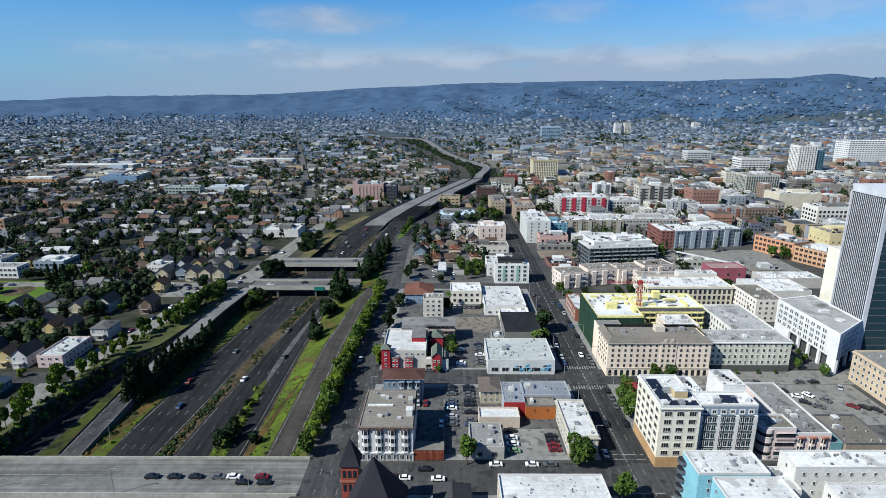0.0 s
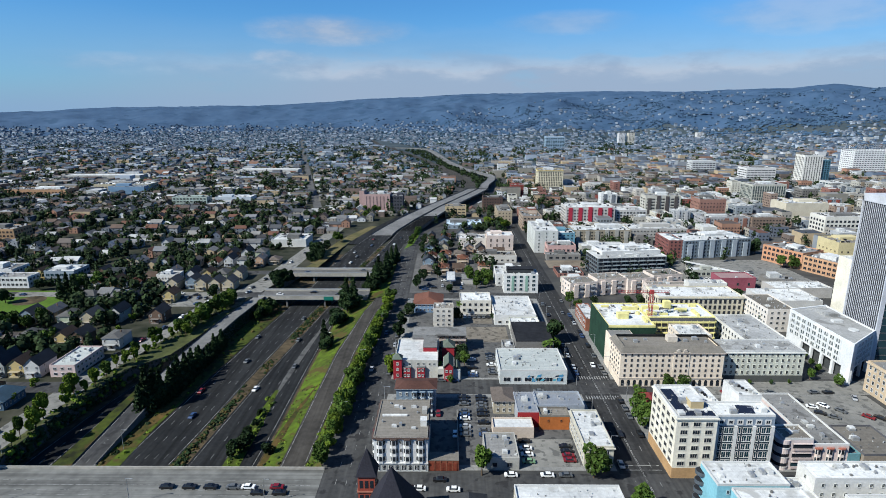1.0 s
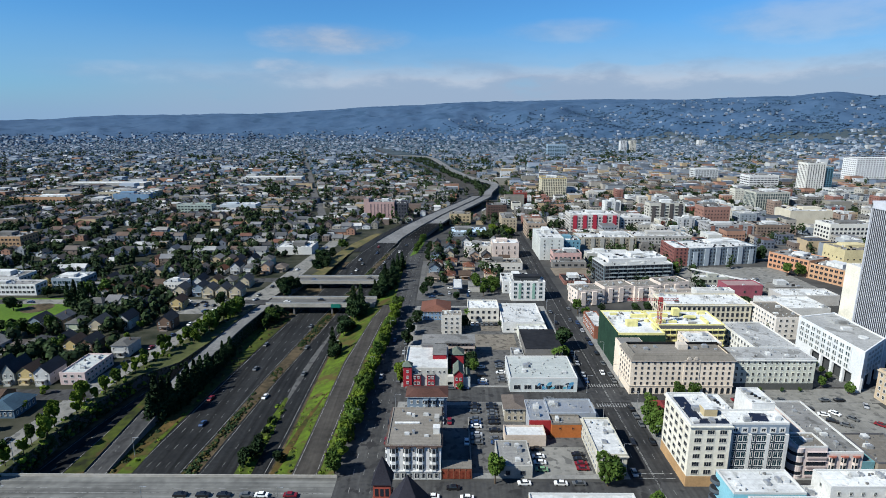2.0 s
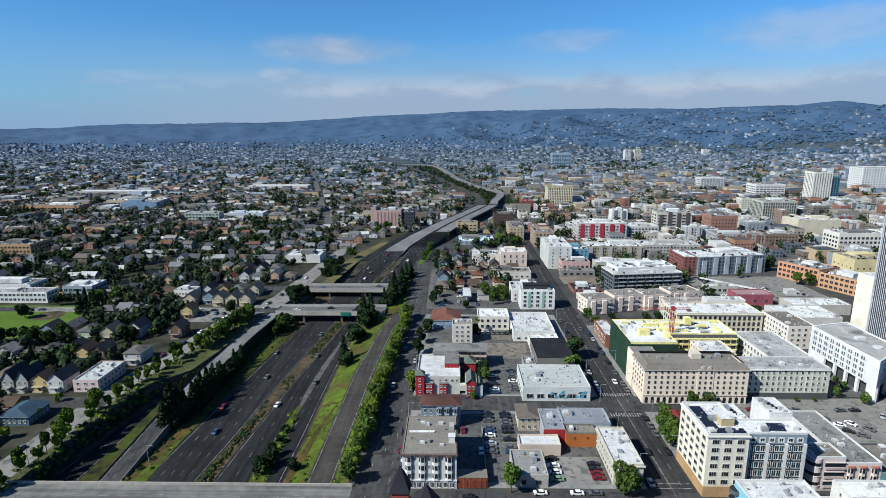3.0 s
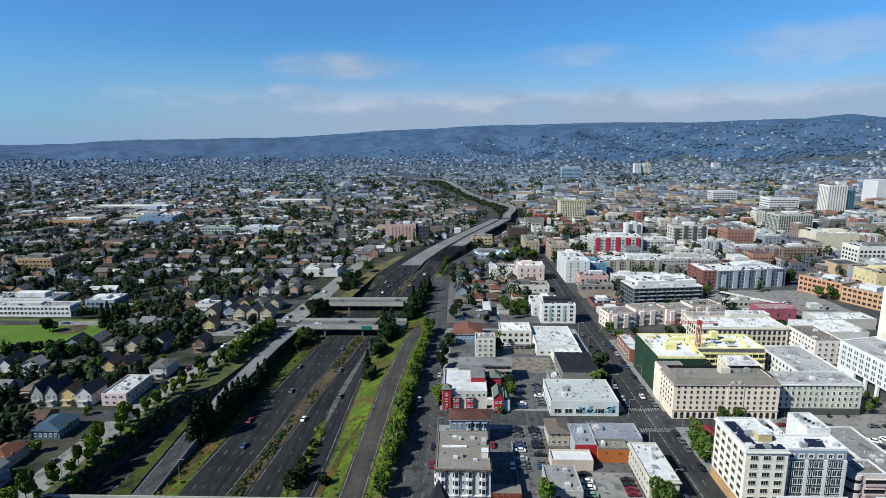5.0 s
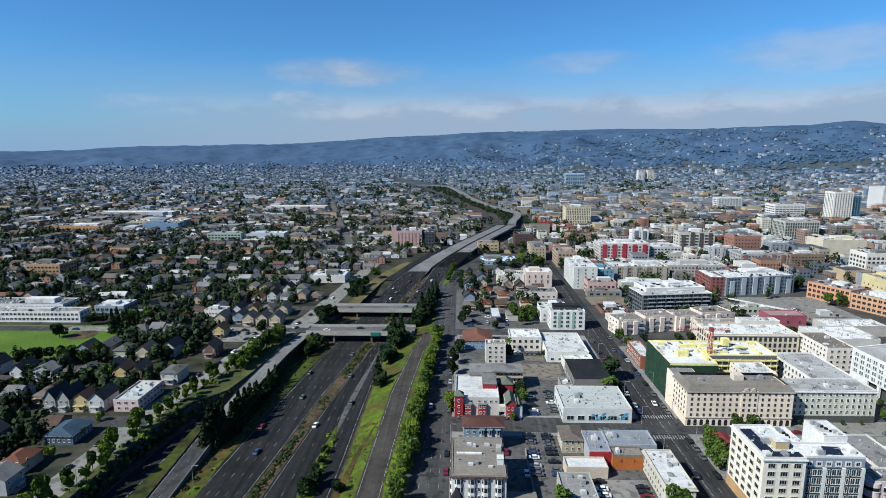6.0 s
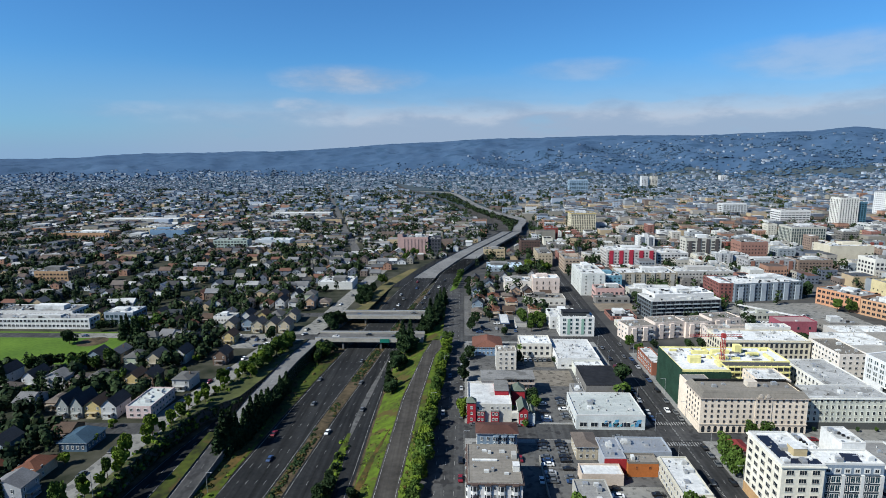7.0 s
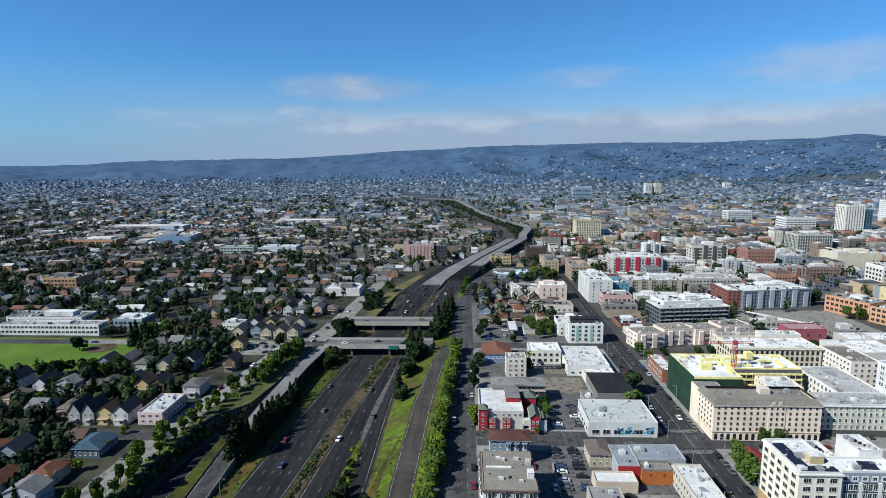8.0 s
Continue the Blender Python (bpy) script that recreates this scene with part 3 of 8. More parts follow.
def streets():
    slab("road", -45.5, -31, -100, 620, 0.02, ASPHALT_OLD, "worn asphalt frontage street", "road")
    slab("road", 55, 71, -60, 620, 0.024, surface("city_asphalt", (0.020, 0.021, 0.023), (0.043, 0.043, 0.044), grain=0.5, patch=0.06, rough=0.9, streaks=0.3), "dark asphalt city street with lane lines", "road")
    slab("road", -47, 420, 150.5, 166.5, 0.028, ASPHALT_OLD, "worn asphalt cross street between blocks", "road")
    slab("road", -45, 108, 222, 235, 0.032, ASPHALT_OLD, "worn asphalt cross street between blocks", "road")
    slab("road", 108, 420, 222, 235, 0.032, LOT_PALE, "pale worn asphalt cross street beside the lot", "road")
    slab("road", -47, 55, 350.5, 361.5, 0.03, ASPHALT_OLD, "worn asphalt cross street between blocks", "road")
    slab("yard", -27, 28, 365, 400, 0.17, LOT, "asphalt forecourt of the filling station", "yard", 0.1)
    g = ribbon(Geo(), [(-184, -172, -60, 0.02), (-182.5, -170.5, 150, 0.02), (-180, -168, 204, 0.02), (-178, -166, 245, 0.02), (-169.5, -157.5, 290, 0.02), (-163, -150.5, 342, 0.03), (-154, -134, 356, 0.03), (-144, -128, 388, 0.03), (-138, -124, 452, 0.03), (-133.5, -121, 505, 0.03), (-126, -112, 600, 0.03), (-115, -102, 711, 0.03), (-112, -100, 820, 0.03)])
    structure("road", g, LOT_PALE, "grey asphalt road beside the cutting", "road")
    strip_west = ribbon(Geo(), [(-172, -166, -60, 0.012), (-170.5, -166.6, 150, 0.012), (-168, -165, 204, 0.012), (-166, -160.6, 245, 0.012), (-162, -146.4, 262, 0.012), (-157.5, -142, 290, 0.012), (-150.5, -137.6, 342, 0.012)])
    structure("verge", strip_west, OLIVE, "rough grass strip with trees above the wall", "verge")
    for y0, y1 in ((150, 168), (222, 235), (353, 366), (406, 419)):
        slab("road", -620, -168 if y1 < 300 else -130, y0, y1 - 3, 0.036, ASPHALT_OLD, "asphalt street between small houses", "road")
    slab("yard", -216, -152, 334, 353, 0.022, LOT_PALE, "pale worn forecourt with parked cars", "yard")
    slab("yard", -300, -150, 353, 363, 0.044, LOT_PALE, "pale worn street leading to the bridge", "road")
    slab("yard", 76, 107, 424, 447, 0.17, surface("bare_lot", (0.13, 0.105, 0.082), (0.22, 0.185, 0.145), grain=0.3, patch=0.06), "bare brown earth lot", "yard", 0.1)
    av = ribbon(Geo(), [(-135, -124, 560, 0.03), (-166.5, -155.5, 668, 0.03), (-204, -193, 806, 0.03), (-226.5, -215.5, 878, 0.03), (-286.5, -275.5, 1105, 0.03), (-457, -446, 1735, 0.06), (-746, -732, 2855, 0.08)])
    structure("road", av, LOT, "long straight grey avenue through the far houses", "road")
    lines = Geo()
    for x in (-41.8, -38.2, -34.6):
        dashes(lines, [(x, x + 1, -20, 0.03), (x, x + 1, 600, 0.03)], 0, 3, 7, 0.16)
    for x in (59, 62.8, 63.2, 67):
        dashes(lines, [(x, x + 1, 100, 0.03), (x, x + 1, 600, 0.03)], 0, 3 if x in (59, 67) else 9, 7 if x in (59, 67) else 0.5, 0.14)
    for y in (219, 237.5):
        for i in range(13):
            x = 56 + 1.15 * i
            lines.face([(x, y - 1.6, 0.05), (x + 0.55, y - 1.6, 0.05), (x + 0.55, y + 1.6, 0.05), (x, y + 1.6, 0.05)])
    for y in (168.5, 148.5):
        for i in (0, 1):
            lines.face([(56, y + i * 2.6, 0.05), (70, y + i * 2.6, 0.05), (70, y + i * 2.6 + 0.35, 0.05), (56, y + i * 2.6 + 0.35, 0.05)])
    structure("lane_markings", lines, PAINT, "white street markings and zebra crossings", "road marking")
    for x0, x1, y0, y1 in ((-30.5, 54.5, 168, 221.5), (-30.5, 54.5, 235.5, 350), (71.5, 176, 168, 221.5), (71.5, 176, 236, 330), (-30.5, 54.5, 60, 150), (71.5, 200, 60, 150), (-30.5, 54.5, 362, 470)):
        slab("pavement", x0, x1, y0, y1, 0.15, PAVING if y0 < 360 else CONCRETE_DARK, "concrete pavement block with a raised kerb", "pavement")
        slab("yard", x0 + 3.2, x1 - 3.2, y0 + 3.0, y1 - 3.0, 0.156, LOT, "patched asphalt yards inside the block", "yard", 0.1)


streets()


def bridge(y0, y1, x0, x1, label, fence=True, deck=None):
    b = thing("bridge", label, "bridge", pose((x0 + x1) / 2, (y0 + y1) / 2, 0))
    w, d = (x1 - x0) / 2, (y1 - y0) / 2
    part("deck", Geo().box(-w, w, -d, d, -1.5, 0.05, bottom=True), deck or CONCRETE_DARK, b)
    for y in (-d, d - 0.35):
        part("parapet", Geo().box(-w, w, y, y + 0.35, 0.05, 1.0), BRIDGEWALL, b, "pale concrete parapet")
        part("fascia", Geo().box(-w, w, y - 0.03 if y < 0 else y + 0.02, y + 0.33 if y < 0 else y + 0.38, -1.6, 0.2, bottom=True), BRIDGEWALL, b)
    mid = along(FREEWAY, (y0 + y1) / 2)
    for x in ((mid[1] + mid[2]) / 2, mid[0] - 2, mid[3] + 1.5):
        part("pier", Geo().box(x - 0.6 - (x0 + x1) / 2, x + 0.6 - (x0 + x1) / 2, -d + 1, d - 1, -7.2, -1.4), CONCRETE_DARK, b)
    if fence:
        for y in (-d + 0.1, d - 0.2):
            part("railing", Geo().box(-w, w, y, y + 0.06, 1.0, 1.9), METAL, b, "thin metal fence on the parapet")
    return b


bridge(149.5, 168.5, -172, -47, "wide pale concrete road bridge over the freeway", fence=False, deck=surface("bridge_deck", (0.095, 0.096, 0.093), (0.178, 0.178, 0.170), grain=0.3, patch=0.06, streaks=0.28, run="x"))
stripes = Geo()
for yy in (154.6, 157.0, 162.0):
    for k in range(16):
        x = -170 + 7.6 * k
        stripes.face([(x, yy, 0.075), (x + 3, yy, 0.075), (x + 3, yy + 0.16, 0.075), (x, yy + 0.16, 0.075)])
for yy in (159.6,):
    stripes.face([(-171, yy, 0.075), (-50, yy, 0.075), (-50, yy + 0.18, 0.075), (-171, yy + 0.18, 0.075)])
structure("lane_markings", stripes, PAINT, "white lane lines on the bridge deck", "road marking")
bridge(352, 366, -131, -58, "concrete road bridge with parapets over the freeway")
bridge(406, 419, -126, -52, "concrete road bridge with parapets over the freeway")


# ---------------------------------------------------------------- windows and buildings
def window_mesh(w, h, glass=GLASS, frame=FRAME, bars=1, depth=0.14, edge=0.12):
    """A frame with a sill, a reveal and a pane divided by bars, in one piece."""
    a, b = w / 2, w / 2 - edge
    ring = lambda x, z0, z1, y: [(-x, y, z0), (x, y, z0), (x, y, z1), (-x, y, z1)]
    v = ring(a, 0, h, 0) + ring(a, -0.06, h, -depth) + ring(b, edge, h - edge, -depth) + ring(b, edge, h - edge, -0.03)
    f, m = [], []
    for lo in (0, 4, 8):
        for k in range(4):
            n = (k + 1) % 4
            f.append((lo + k, lo + n, lo + 4 + n, lo + 4 + k))
            m.append(0)
    xs = [-b]
    for k in range(1, bars + 1):
        x = -b + 2 * b * k / (bars + 1)
        xs += [x - 0.045, x + 0.045]
    xs.append(b)
    low, top = [12], [15]
    for x in xs[1:-1]:
        low.append(len(v)), v.append((x, -0.03, edge))
        top.append(len(v)), v.append((x, -0.03, h - edge))
    low.append(13), top.append(14)
    for k in range(len(xs) - 1):
        f.append((low[k], low[k + 1], top[k + 1], top[k]))
        m.append(1 - k % 2)
    me = bpy.data.meshes.new("window")
    me.from_pydata(v, [], f)
    me.materials.append(frame), me.materials.append(glass)
    me.polygons.foreach_set("material_index", m)
    me.update()
    return me


def face_pose(side, lx, ly, s, z):
    """A place on a wall of a building lx by ly about its middle."""
    if side == "F":
        return pose(s, -ly / 2, z)
    if side == "B":
        return pose(-s, ly / 2, z, 0, 0, 180)
    if side == "L":
        return pose(-lx / 2, -s, z, 0, 0, -90)
    return pose(lx / 2, s, z, 0, 0, 90)


RND = random.Random(7)


def building(label, x0, x1, y0, y1, h, wall, roof=ROOF_GREY, rows=0, gap=3.2, win=(1.3, 1.6), sides="FL", base=0.15, first=1.2, pitch=None, glass=GLASS, frame=FRAME, bars=1,
             parapet=0.7, units=3, cornice=None, name="building", category="building", band=None, start=0, margin=0.8, dress=False, coping=None, turn=0):
    """A flat-roofed building: walls, roof, parapet, cornice, single windows and roof gear; turn: degrees about its near left corner."""
    lx, ly = x1 - x0, y1 - y0
    b = thing(name, label, category, pose(x0, y0, 0, 0, 0, turn) @ pose(lx / 2, ly / 2, 0))
    wm = wall_mat(wall) if isinstance(wall, tuple) else wall
    if y0 > 368 and frame is FRAME:
        frame = wm
    part("wall", Geo().box(-lx / 2, lx / 2, -ly / 2, ly / 2, -0.1, base + h - parapet), wm, b)
    part("roof", Geo().box(-lx / 2 + 0.25, lx / 2 - 0.25, -ly / 2 + 0.25, ly / 2 - 0.25, base + h - parapet, base + h - parapet + 0.06), roof, b)
    g = Geo()
    z0, z1 = base + h - parapet, base + h
    for q in ((-lx / 2, lx / 2, -ly / 2, -ly / 2 + 0.3), (-lx / 2, lx / 2, ly / 2 - 0.3, ly / 2), (-lx / 2, -lx / 2 + 0.3, -ly / 2 + 0.3, ly / 2 - 0.3), (lx / 2 - 0.3, lx / 2, -ly / 2 + 0.3, ly / 2 - 0.3)):
        g.box(*q, z0, z1)
    part("parapet", g, coping or wm, b)
    if cornice:
        part("cornice", Geo().box(-lx / 2 - 0.5, lx / 2 + 0.5, -ly / 2 - 0.5, ly / 2 + 0.5, z0 - 0.5, z0 - 0.05, bottom=True), wall_mat(cornice), b, "projecting cornice")
    if band:
        part("ground_storey", Geo().box(-lx / 2 - 0.12, lx / 2 + 0.12, -ly / 2 - 0.12, ly / 2 + 0.12, -0.1, base + band[0]), wall_mat(band[1]), b)
    if rows:
        wmesh = window_mesh(*win, glass=glass, frame=frame, bars=bars)
        pitch = pitch or win[0] * 2.2
        if y0 > 368:                  # far off: a storey's glazing is one part
            for r in range(start, rows):
                strip = Geo()
                for side in sides:
                    run = lx if side in "FB" else ly
                    n = max(1, int((run - 2 * margin) / pitch))
                    for i in range(n):
                        m = face_pose(side, lx, ly, (i - (n - 1) / 2) * (run - 2 * margin) / n, base + first + r * gap)
                        for q in wmesh.polygons:
                            strip.face([tuple(m @ wmesh.vertices[v].co) for v in q.vertices], q.material_index)
                tagged(part("glazing", strip, [frame, glass], b), kind="stuff")
        else:
            for side in sides:
                run = lx if side in "FB" else ly
                n = max(1, int((run - 2 * margin) / pitch))
                for r in range(start, rows):
                    for i in range(n):
                        s = (i - (n - 1) / 2) * (run - 2 * margin) / n
                        part("window", wmesh, None, b, at=face_pose(side, lx, ly, s, base + first + r * gap))
    if y0 > 368 and lx > 14 and y0 < 1000:
        k = RND.uniform(0.25, 0.5)
        px, py = RND.uniform(-lx * 0.2, lx * 0.2), RND.uniform(-ly * 0.1, ly * 0.25)
        plant = Geo().box(px - lx * k / 2, px + lx * k / 2, py - ly * 0.2, py + ly * 0.2, 0, RND.uniform(1.6, 3.4))
        for _ in range(int(lx * ly / 38) + 2):
            ux, uy, ua, uc = RND.uniform(-lx / 2 + 1.2, lx / 2 - 1.2), RND.uniform(-ly / 2 + 1.2, ly / 2 - 1.2), RND.uniform(0.3, 1.4), RND.uniform(0.3, 1.1)
            plant.box(ux - ua, ux + ua, uy - uc, uy + uc, 0, RND.uniform(0.4, 1.5), RND.randrange(3))
        tagged(part("roof_plant", plant, [RND.choice([wm, ROOF_WHITE, ROOF_GREY]), METAL, ROOF_DARK], b, at=pose(0, 0, z0 + 0.05)), kind="stuff")
        if dress and h > 9 and (dress is not True or RND.random() < 0.7):
            tone = wall_mat(dress if dress is not True else RND.choice([(0.55, 0.55, 0.56), (0.20, 0.22, 0.25), (0.34, 0.10, 0.08), (0.30, 0.24, 0.18), (0.62, 0.60, 0.54), (0.16, 0.24, 0.30)]))
            nb = max(2, int(lx / 9))
            for i in range(nb):
                part("bay", Geo().box(-lx / nb * 0.2, lx / nb * 0.2, -0.7, 0, 0, h - RND.choice([0.2, 1.0, 3.2]), bottom=True), tone, b, at=pose(-lx / 2 + lx / nb * (i + 0.5), -ly / 2, base))
    if y0 < 368 and units and lx > 6:
        gear = Geo()
        for _ in range(int(lx * ly / 16) + 4):
            ux, uy, ua = RND.uniform(-lx / 2 + 0.8, lx / 2 - 0.8), RND.uniform(-ly / 2 + 0.8, ly / 2 - 0.8), RND.uniform(0.12, 0.38)
            kind = RND.random()
            if kind < 0.5:
                gear.cyl(ux, uy, 0, RND.uniform(0.3, 0.9), ua * 0.6, n=6, m=RND.randrange(3))
            elif kind < 0.95:
                gear.box(ux - ua, ux + ua, uy - ua * 0.8, uy + ua * 0.8, 0, RND.uniform(0.2, 0.9), RND.randrange(3))
            else:
                run = min(RND.uniform(1.0, 4.0), lx / 2 - 0.6 - abs(ux), ly / 2 - 0.6 - abs(uy))
                gear.box(ux - run, ux + run, uy - 0.09, uy + 0.09, 0.1, 0.28, 0) if RND.random() < 0.5 else gear.box(ux - 0.09, ux + 0.09, uy - run, uy + run, 0.1, 0.28, 2)
        tagged(part("roof_gear", gear, [METAL, ROOF_WHITE, ROOF_GREY], b, "small vents, hatches and pipes", at=pose(0, 0, z0 + 0.05)), kind="stuff")
    for i in range(min(units, 8) if y0 < 368 else min(units, 1)):
        ux, uy = RND.uniform(-lx / 2 + 2, lx / 2 - 2), RND.uniform(-ly / 2 + 2, ly / 2 - 2)
        a, c, e = RND.uniform(0.5, 1.3), RND.uniform(0.5, 1.2), RND.uniform(0.6, 1.5)
        u = Geo().box(-a, a, -c, c, 0, e)
        u.box(-a * 0.7, a * 0.7, -c * 0.7, c * 0.7, e, e + 0.15)
        if i < 4:
            part("roof_unit", u, METAL if i % 2 else ROOF_WHITE, b, at=pose(ux, uy, z0 + 0.06))
    return b


ARCH = [
    # label, x0, x1, y0, y1, h, wall, roof, options
    ("pale grey warehouse with a broad white roof", 19.5, 50, 231, 255, 7, (0.66, 0.70, 0.70), surface("pale_sheet_roof", (0.36, 0.385, 0.375), (0.47, 0.495, 0.485), grain=0.5, patch=0.04, seams=(9.0, 1.2)), dict(rows=1, win=(3.2, 2.2), pitch=4.2, units=4, sides="FL", coping=FRAME)),
    ("grey stone office block with rows of windows", 120.5, 158, 234, 247, 15.2, (0.66, 0.67, 0.58), ROOF_PALE, dict(rows=4, gap=2.85, first=3.7, win=(1.25, 1.9), pitch=2.5, coping=ROOF_WHITE, frame=wall_mat((0.78, 0.79, 0.72)), cornice=(0.74, 0.74, 0.71), band=(3.1, (0.10, 0.105, 0.10)))),
    ("cream corner apartment hotel above an orange brick ground storey", 71.5, 85, 164.5, 186.5, 23.2, (0.86, 0.81, 0.69), ROOF_WHITE, dict(rows=6, gap=2.95, first=4.6, win=(2.5, 1.75), pitch=3.9, margin=0.6, bars=2, band=(3.8, (0.52, 0.33, 0.17)), coping=FRAME, units=12, frame=wall_mat((0.62, 0.60, 0.54)), cornice=(0.74, 0.72, 0.64))),
    ("white office block with many square windows beside the tower", 34.1, 57.2, 361.8, 374.5, 13.2, (0.80, 0.80, 0.78), ROOF_WHITE, dict(rows=4, gap=2.95, first=1.6, win=(2.2, 2.0), pitch=3.7, glass=GLASS_BLUE)),
]
for label, x0, x1, y0, y1, h, wall, roof, opt in ARCH:
    building(label, x0, x1, y0, y1, h, wall, roof, **opt)

# ---------------------------------------------------------------- more buildings, block by block
WHITEW, BRICK = (0.74, 0.74, 0.73), (0.30, 0.12, 0.08)
BLOCKS = []


def block(*row):
    """One building: label, x0, x1, y0, y1, height, wall, roof, options."""
    BLOCKS.append(row)


# between the frontage street and the main street
block("long low shop with a grey gravel roof", 8.8, 20.6, 168.4, 184, 4.8, (0.46, 0.45, 0.42), ROOF_GREY, dict(rows=1, win=(1.6, 1.6), pitch=4.2, sides="F", units=4, frame=FRAME_DARK))
block("low white building with a salmon gable wall", 13, 28.5, 187.6, 195, 4.6, (0.66, 0.55, 0.46), ROOF_WHITE, dict(rows=1, win=(2.2, 1.2), first=0.3, pitch=13, sides="F", units=0, frame=FRAME_DARK))
block("two-storey red-fronted shop beneath a silver metal roof", 23.2, 31.5, 195.8, 211.5, 6.6, (0.40, 0.42, 0.46), METAL, dict(units=2, parapet=0.3))
block("dark red painted shop front with a flat coping", 23.2, 31.5, 195.2, 195.7, 6.2, (0.34, 0.03, 0.035), ROOF_GREY, dict(units=0, parapet=0.2))
block("grey workshop with a silver sheet-metal roof", 31.6, 50.5, 200.4, 212, 6.8, (0.36, 0.40, 0.46), METAL, dict(units=4))
block("orange two-storey house with a flat tiled roof", 31.6, 43.2, 193.6, 200.2, 6.2, (0.46, 0.15, 0.045), ROOF_TAN, dict(rows=1, gap=2.7, first=3.4, win=(0.8, 1.1), pitch=4.6, sides="F", units=1, frame=wall_mat((0.40, 0.14, 0.05)), coping=ROOF_TAN))
block("two-storey cream shop building with a pale roof", 43.4, 53.6, 170.5, 195, 8.0, (0.60, 0.57, 0.48), ROOF_WHITE, dict(rows=2, gap=3.4, first=1.2, win=(1.4, 1.7), pitch=2.4, units=6, cornice=(0.55, 0.52, 0.45)))
block("plain hall with a black flat roof", 30.5, 49.5, 262, 289, 7.6, (0.22, 0.21, 0.20), ROOF_DARK, dict(rows=1, win=(2, 2), pitch=5, sides="FL", units=0, coping=ROOF_DARK, parapet=0.25))
block("small round-fronted grey annex", 24, 30, 262, 272, 4.2, (0.34, 0.34, 0.34), ROOF_GREY, dict(units=4))
block("white shop building with a white roof and vents", 23, 47, 303, 337, 6.4, WHITEW, ROOF_WHITE, dict(rows=1, win=(2, 1.4), pitch=4, units=9))
block("white single-storey annex with a white roof", 31, 47.5, 290, 302.8, 5.2, (0.7, 0.7, 0.62), ROOF_WHITE, dict(rows=1, win=(2.6, 1.2), pitch=5, sides="F", units=4))
block("white three-storey block with square dark windows", 3.3, 22.3, 321, 337, 8.8, (0.76, 0.72, 0.64), ROOF_WHITE, dict(rows=2, gap=3.5, first=1.8, win=(1.5, 1.6), pitch=3.0, units=5, frame=FRAME_DARK))
block("narrow white four-storey apartment house with balconies", -12.4, -1, 299.5, 309, 11.6, (0.68, 0.64, 0.58), ROOF_TAN, dict(rows=4, gap=2.7, first=0.9, win=(1.4, 1.5), pitch=2.6))
block("low white building with a stepped roof", 30, 50, 378, 400, 9.0, WHITEW, ROOF_WHITE, dict(rows=2, gap=3.2, win=(1.4, 1.6), pitch=3, sides="F", units=5))
block("cream apartment block with a flat roof", 6, 30, 486, 505, 10, (0.74, 0.69, 0.63), ROOF_WHITE, dict(rows=1, first=6.5, win=(1.0, 1.0), pitch=6.0, frame=FRAME_DARK))
block("pale four-storey apartment block", 30.5, 54, 482, 500, 13.5, (0.74, 0.62, 0.56), ROOF_WHITE, dict(rows=2, gap=4.6, first=3, win=(1.3, 3.0), pitch=4.6))
block("white single-storey shop with red tiled front", 20, 52, 440, 456, 6, (0.66, 0.63, 0.58), ROOF_TAN, dict(rows=1, win=(2, 1.6), pitch=4, sides="F"))
block("low building with a pale blue membrane roof", -6, 32, 575, 605, 4.4, (0.30, 0.36, 0.42), tint("pale_blue_membrane", (0.45, 0.56, 0.66), grain=0.4), dict(rows=1, win=(2, 1.5), pitch=5, sides="F", units=8))
block("tan office block above the ramps", -7.5, 17, 641, 656, 13, (0.52, 0.42, 0.27), ROOF_TAN, dict(rows=3, gap=3.6, win=(3.2, 1.6), pitch=4))
block("dark brown brick apartment block", 39, 63, 679, 700, 17.5, (0.12, 0.08, 0.07), ROOF_DARK, dict(rows=5, gap=3.2, win=(1.6, 1.5), pitch=3))
block("tan brick apartment building with rows of windows", 50, 66, 600, 640, 15, (0.45, 0.38, 0.28), ROOF_GREY, dict(rows=4, gap=3.3, win=(1.5, 1.6), pitch=3.2, sides="FL"))
block("brick office block with cream bands", 73, 93, 566, 600, 15.5, (0.42, 0.33, 0.26), ROOF_GREY, dict(rows=4, gap=3.5, win=(2.2, 1.7), pitch=3.2))
block("dark red corner building with a flat roof", 86, 104, 795, 812, 18, (0.28, 0.07, 0.06), ROOF_GREY, dict(rows=5, gap=3.3, win=(1.5, 1.6), pitch=3))
# east of the main street; the lofts stand on the slanting avenue
LOFT_TURN = -66
LOFT_A = (257, 450)
LOFT_B = (LOFT_A[0] + 34.3 * math.cos(radians(LOFT_TURN)), LOFT_A[1] + 34.3 * math.sin(radians(LOFT_TURN)))
block("grey stone office wing around a court", 137, 158, 247.2, 281, 15.2, (0.78, 0.77, 0.73), ROOF_PALE, dict(rows=4, gap=3.2, first=2.6, win=(1.5, 1.9), pitch=2.8, sides="L", units=8))
block("beige stone hotel wing with a tan roof", 106, 121, 246.2, 261, 17.6, (0.80, 0.69, 0.58), ROOF_WHITE, dict(rows=5, gap=2.7, first=4.5, win=(1, 1.3), pitch=2.6, sides="L", units=3))
block("low brown brick store with a tar roof", 138.5, 154, 168.5, 187, 6.6, (0.32, 0.27, 0.22), ROOF_TAN, dict(rows=1, win=(2, 1.8), pitch=3.4, sides="FL", units=5, coping=FRAME_DARK))
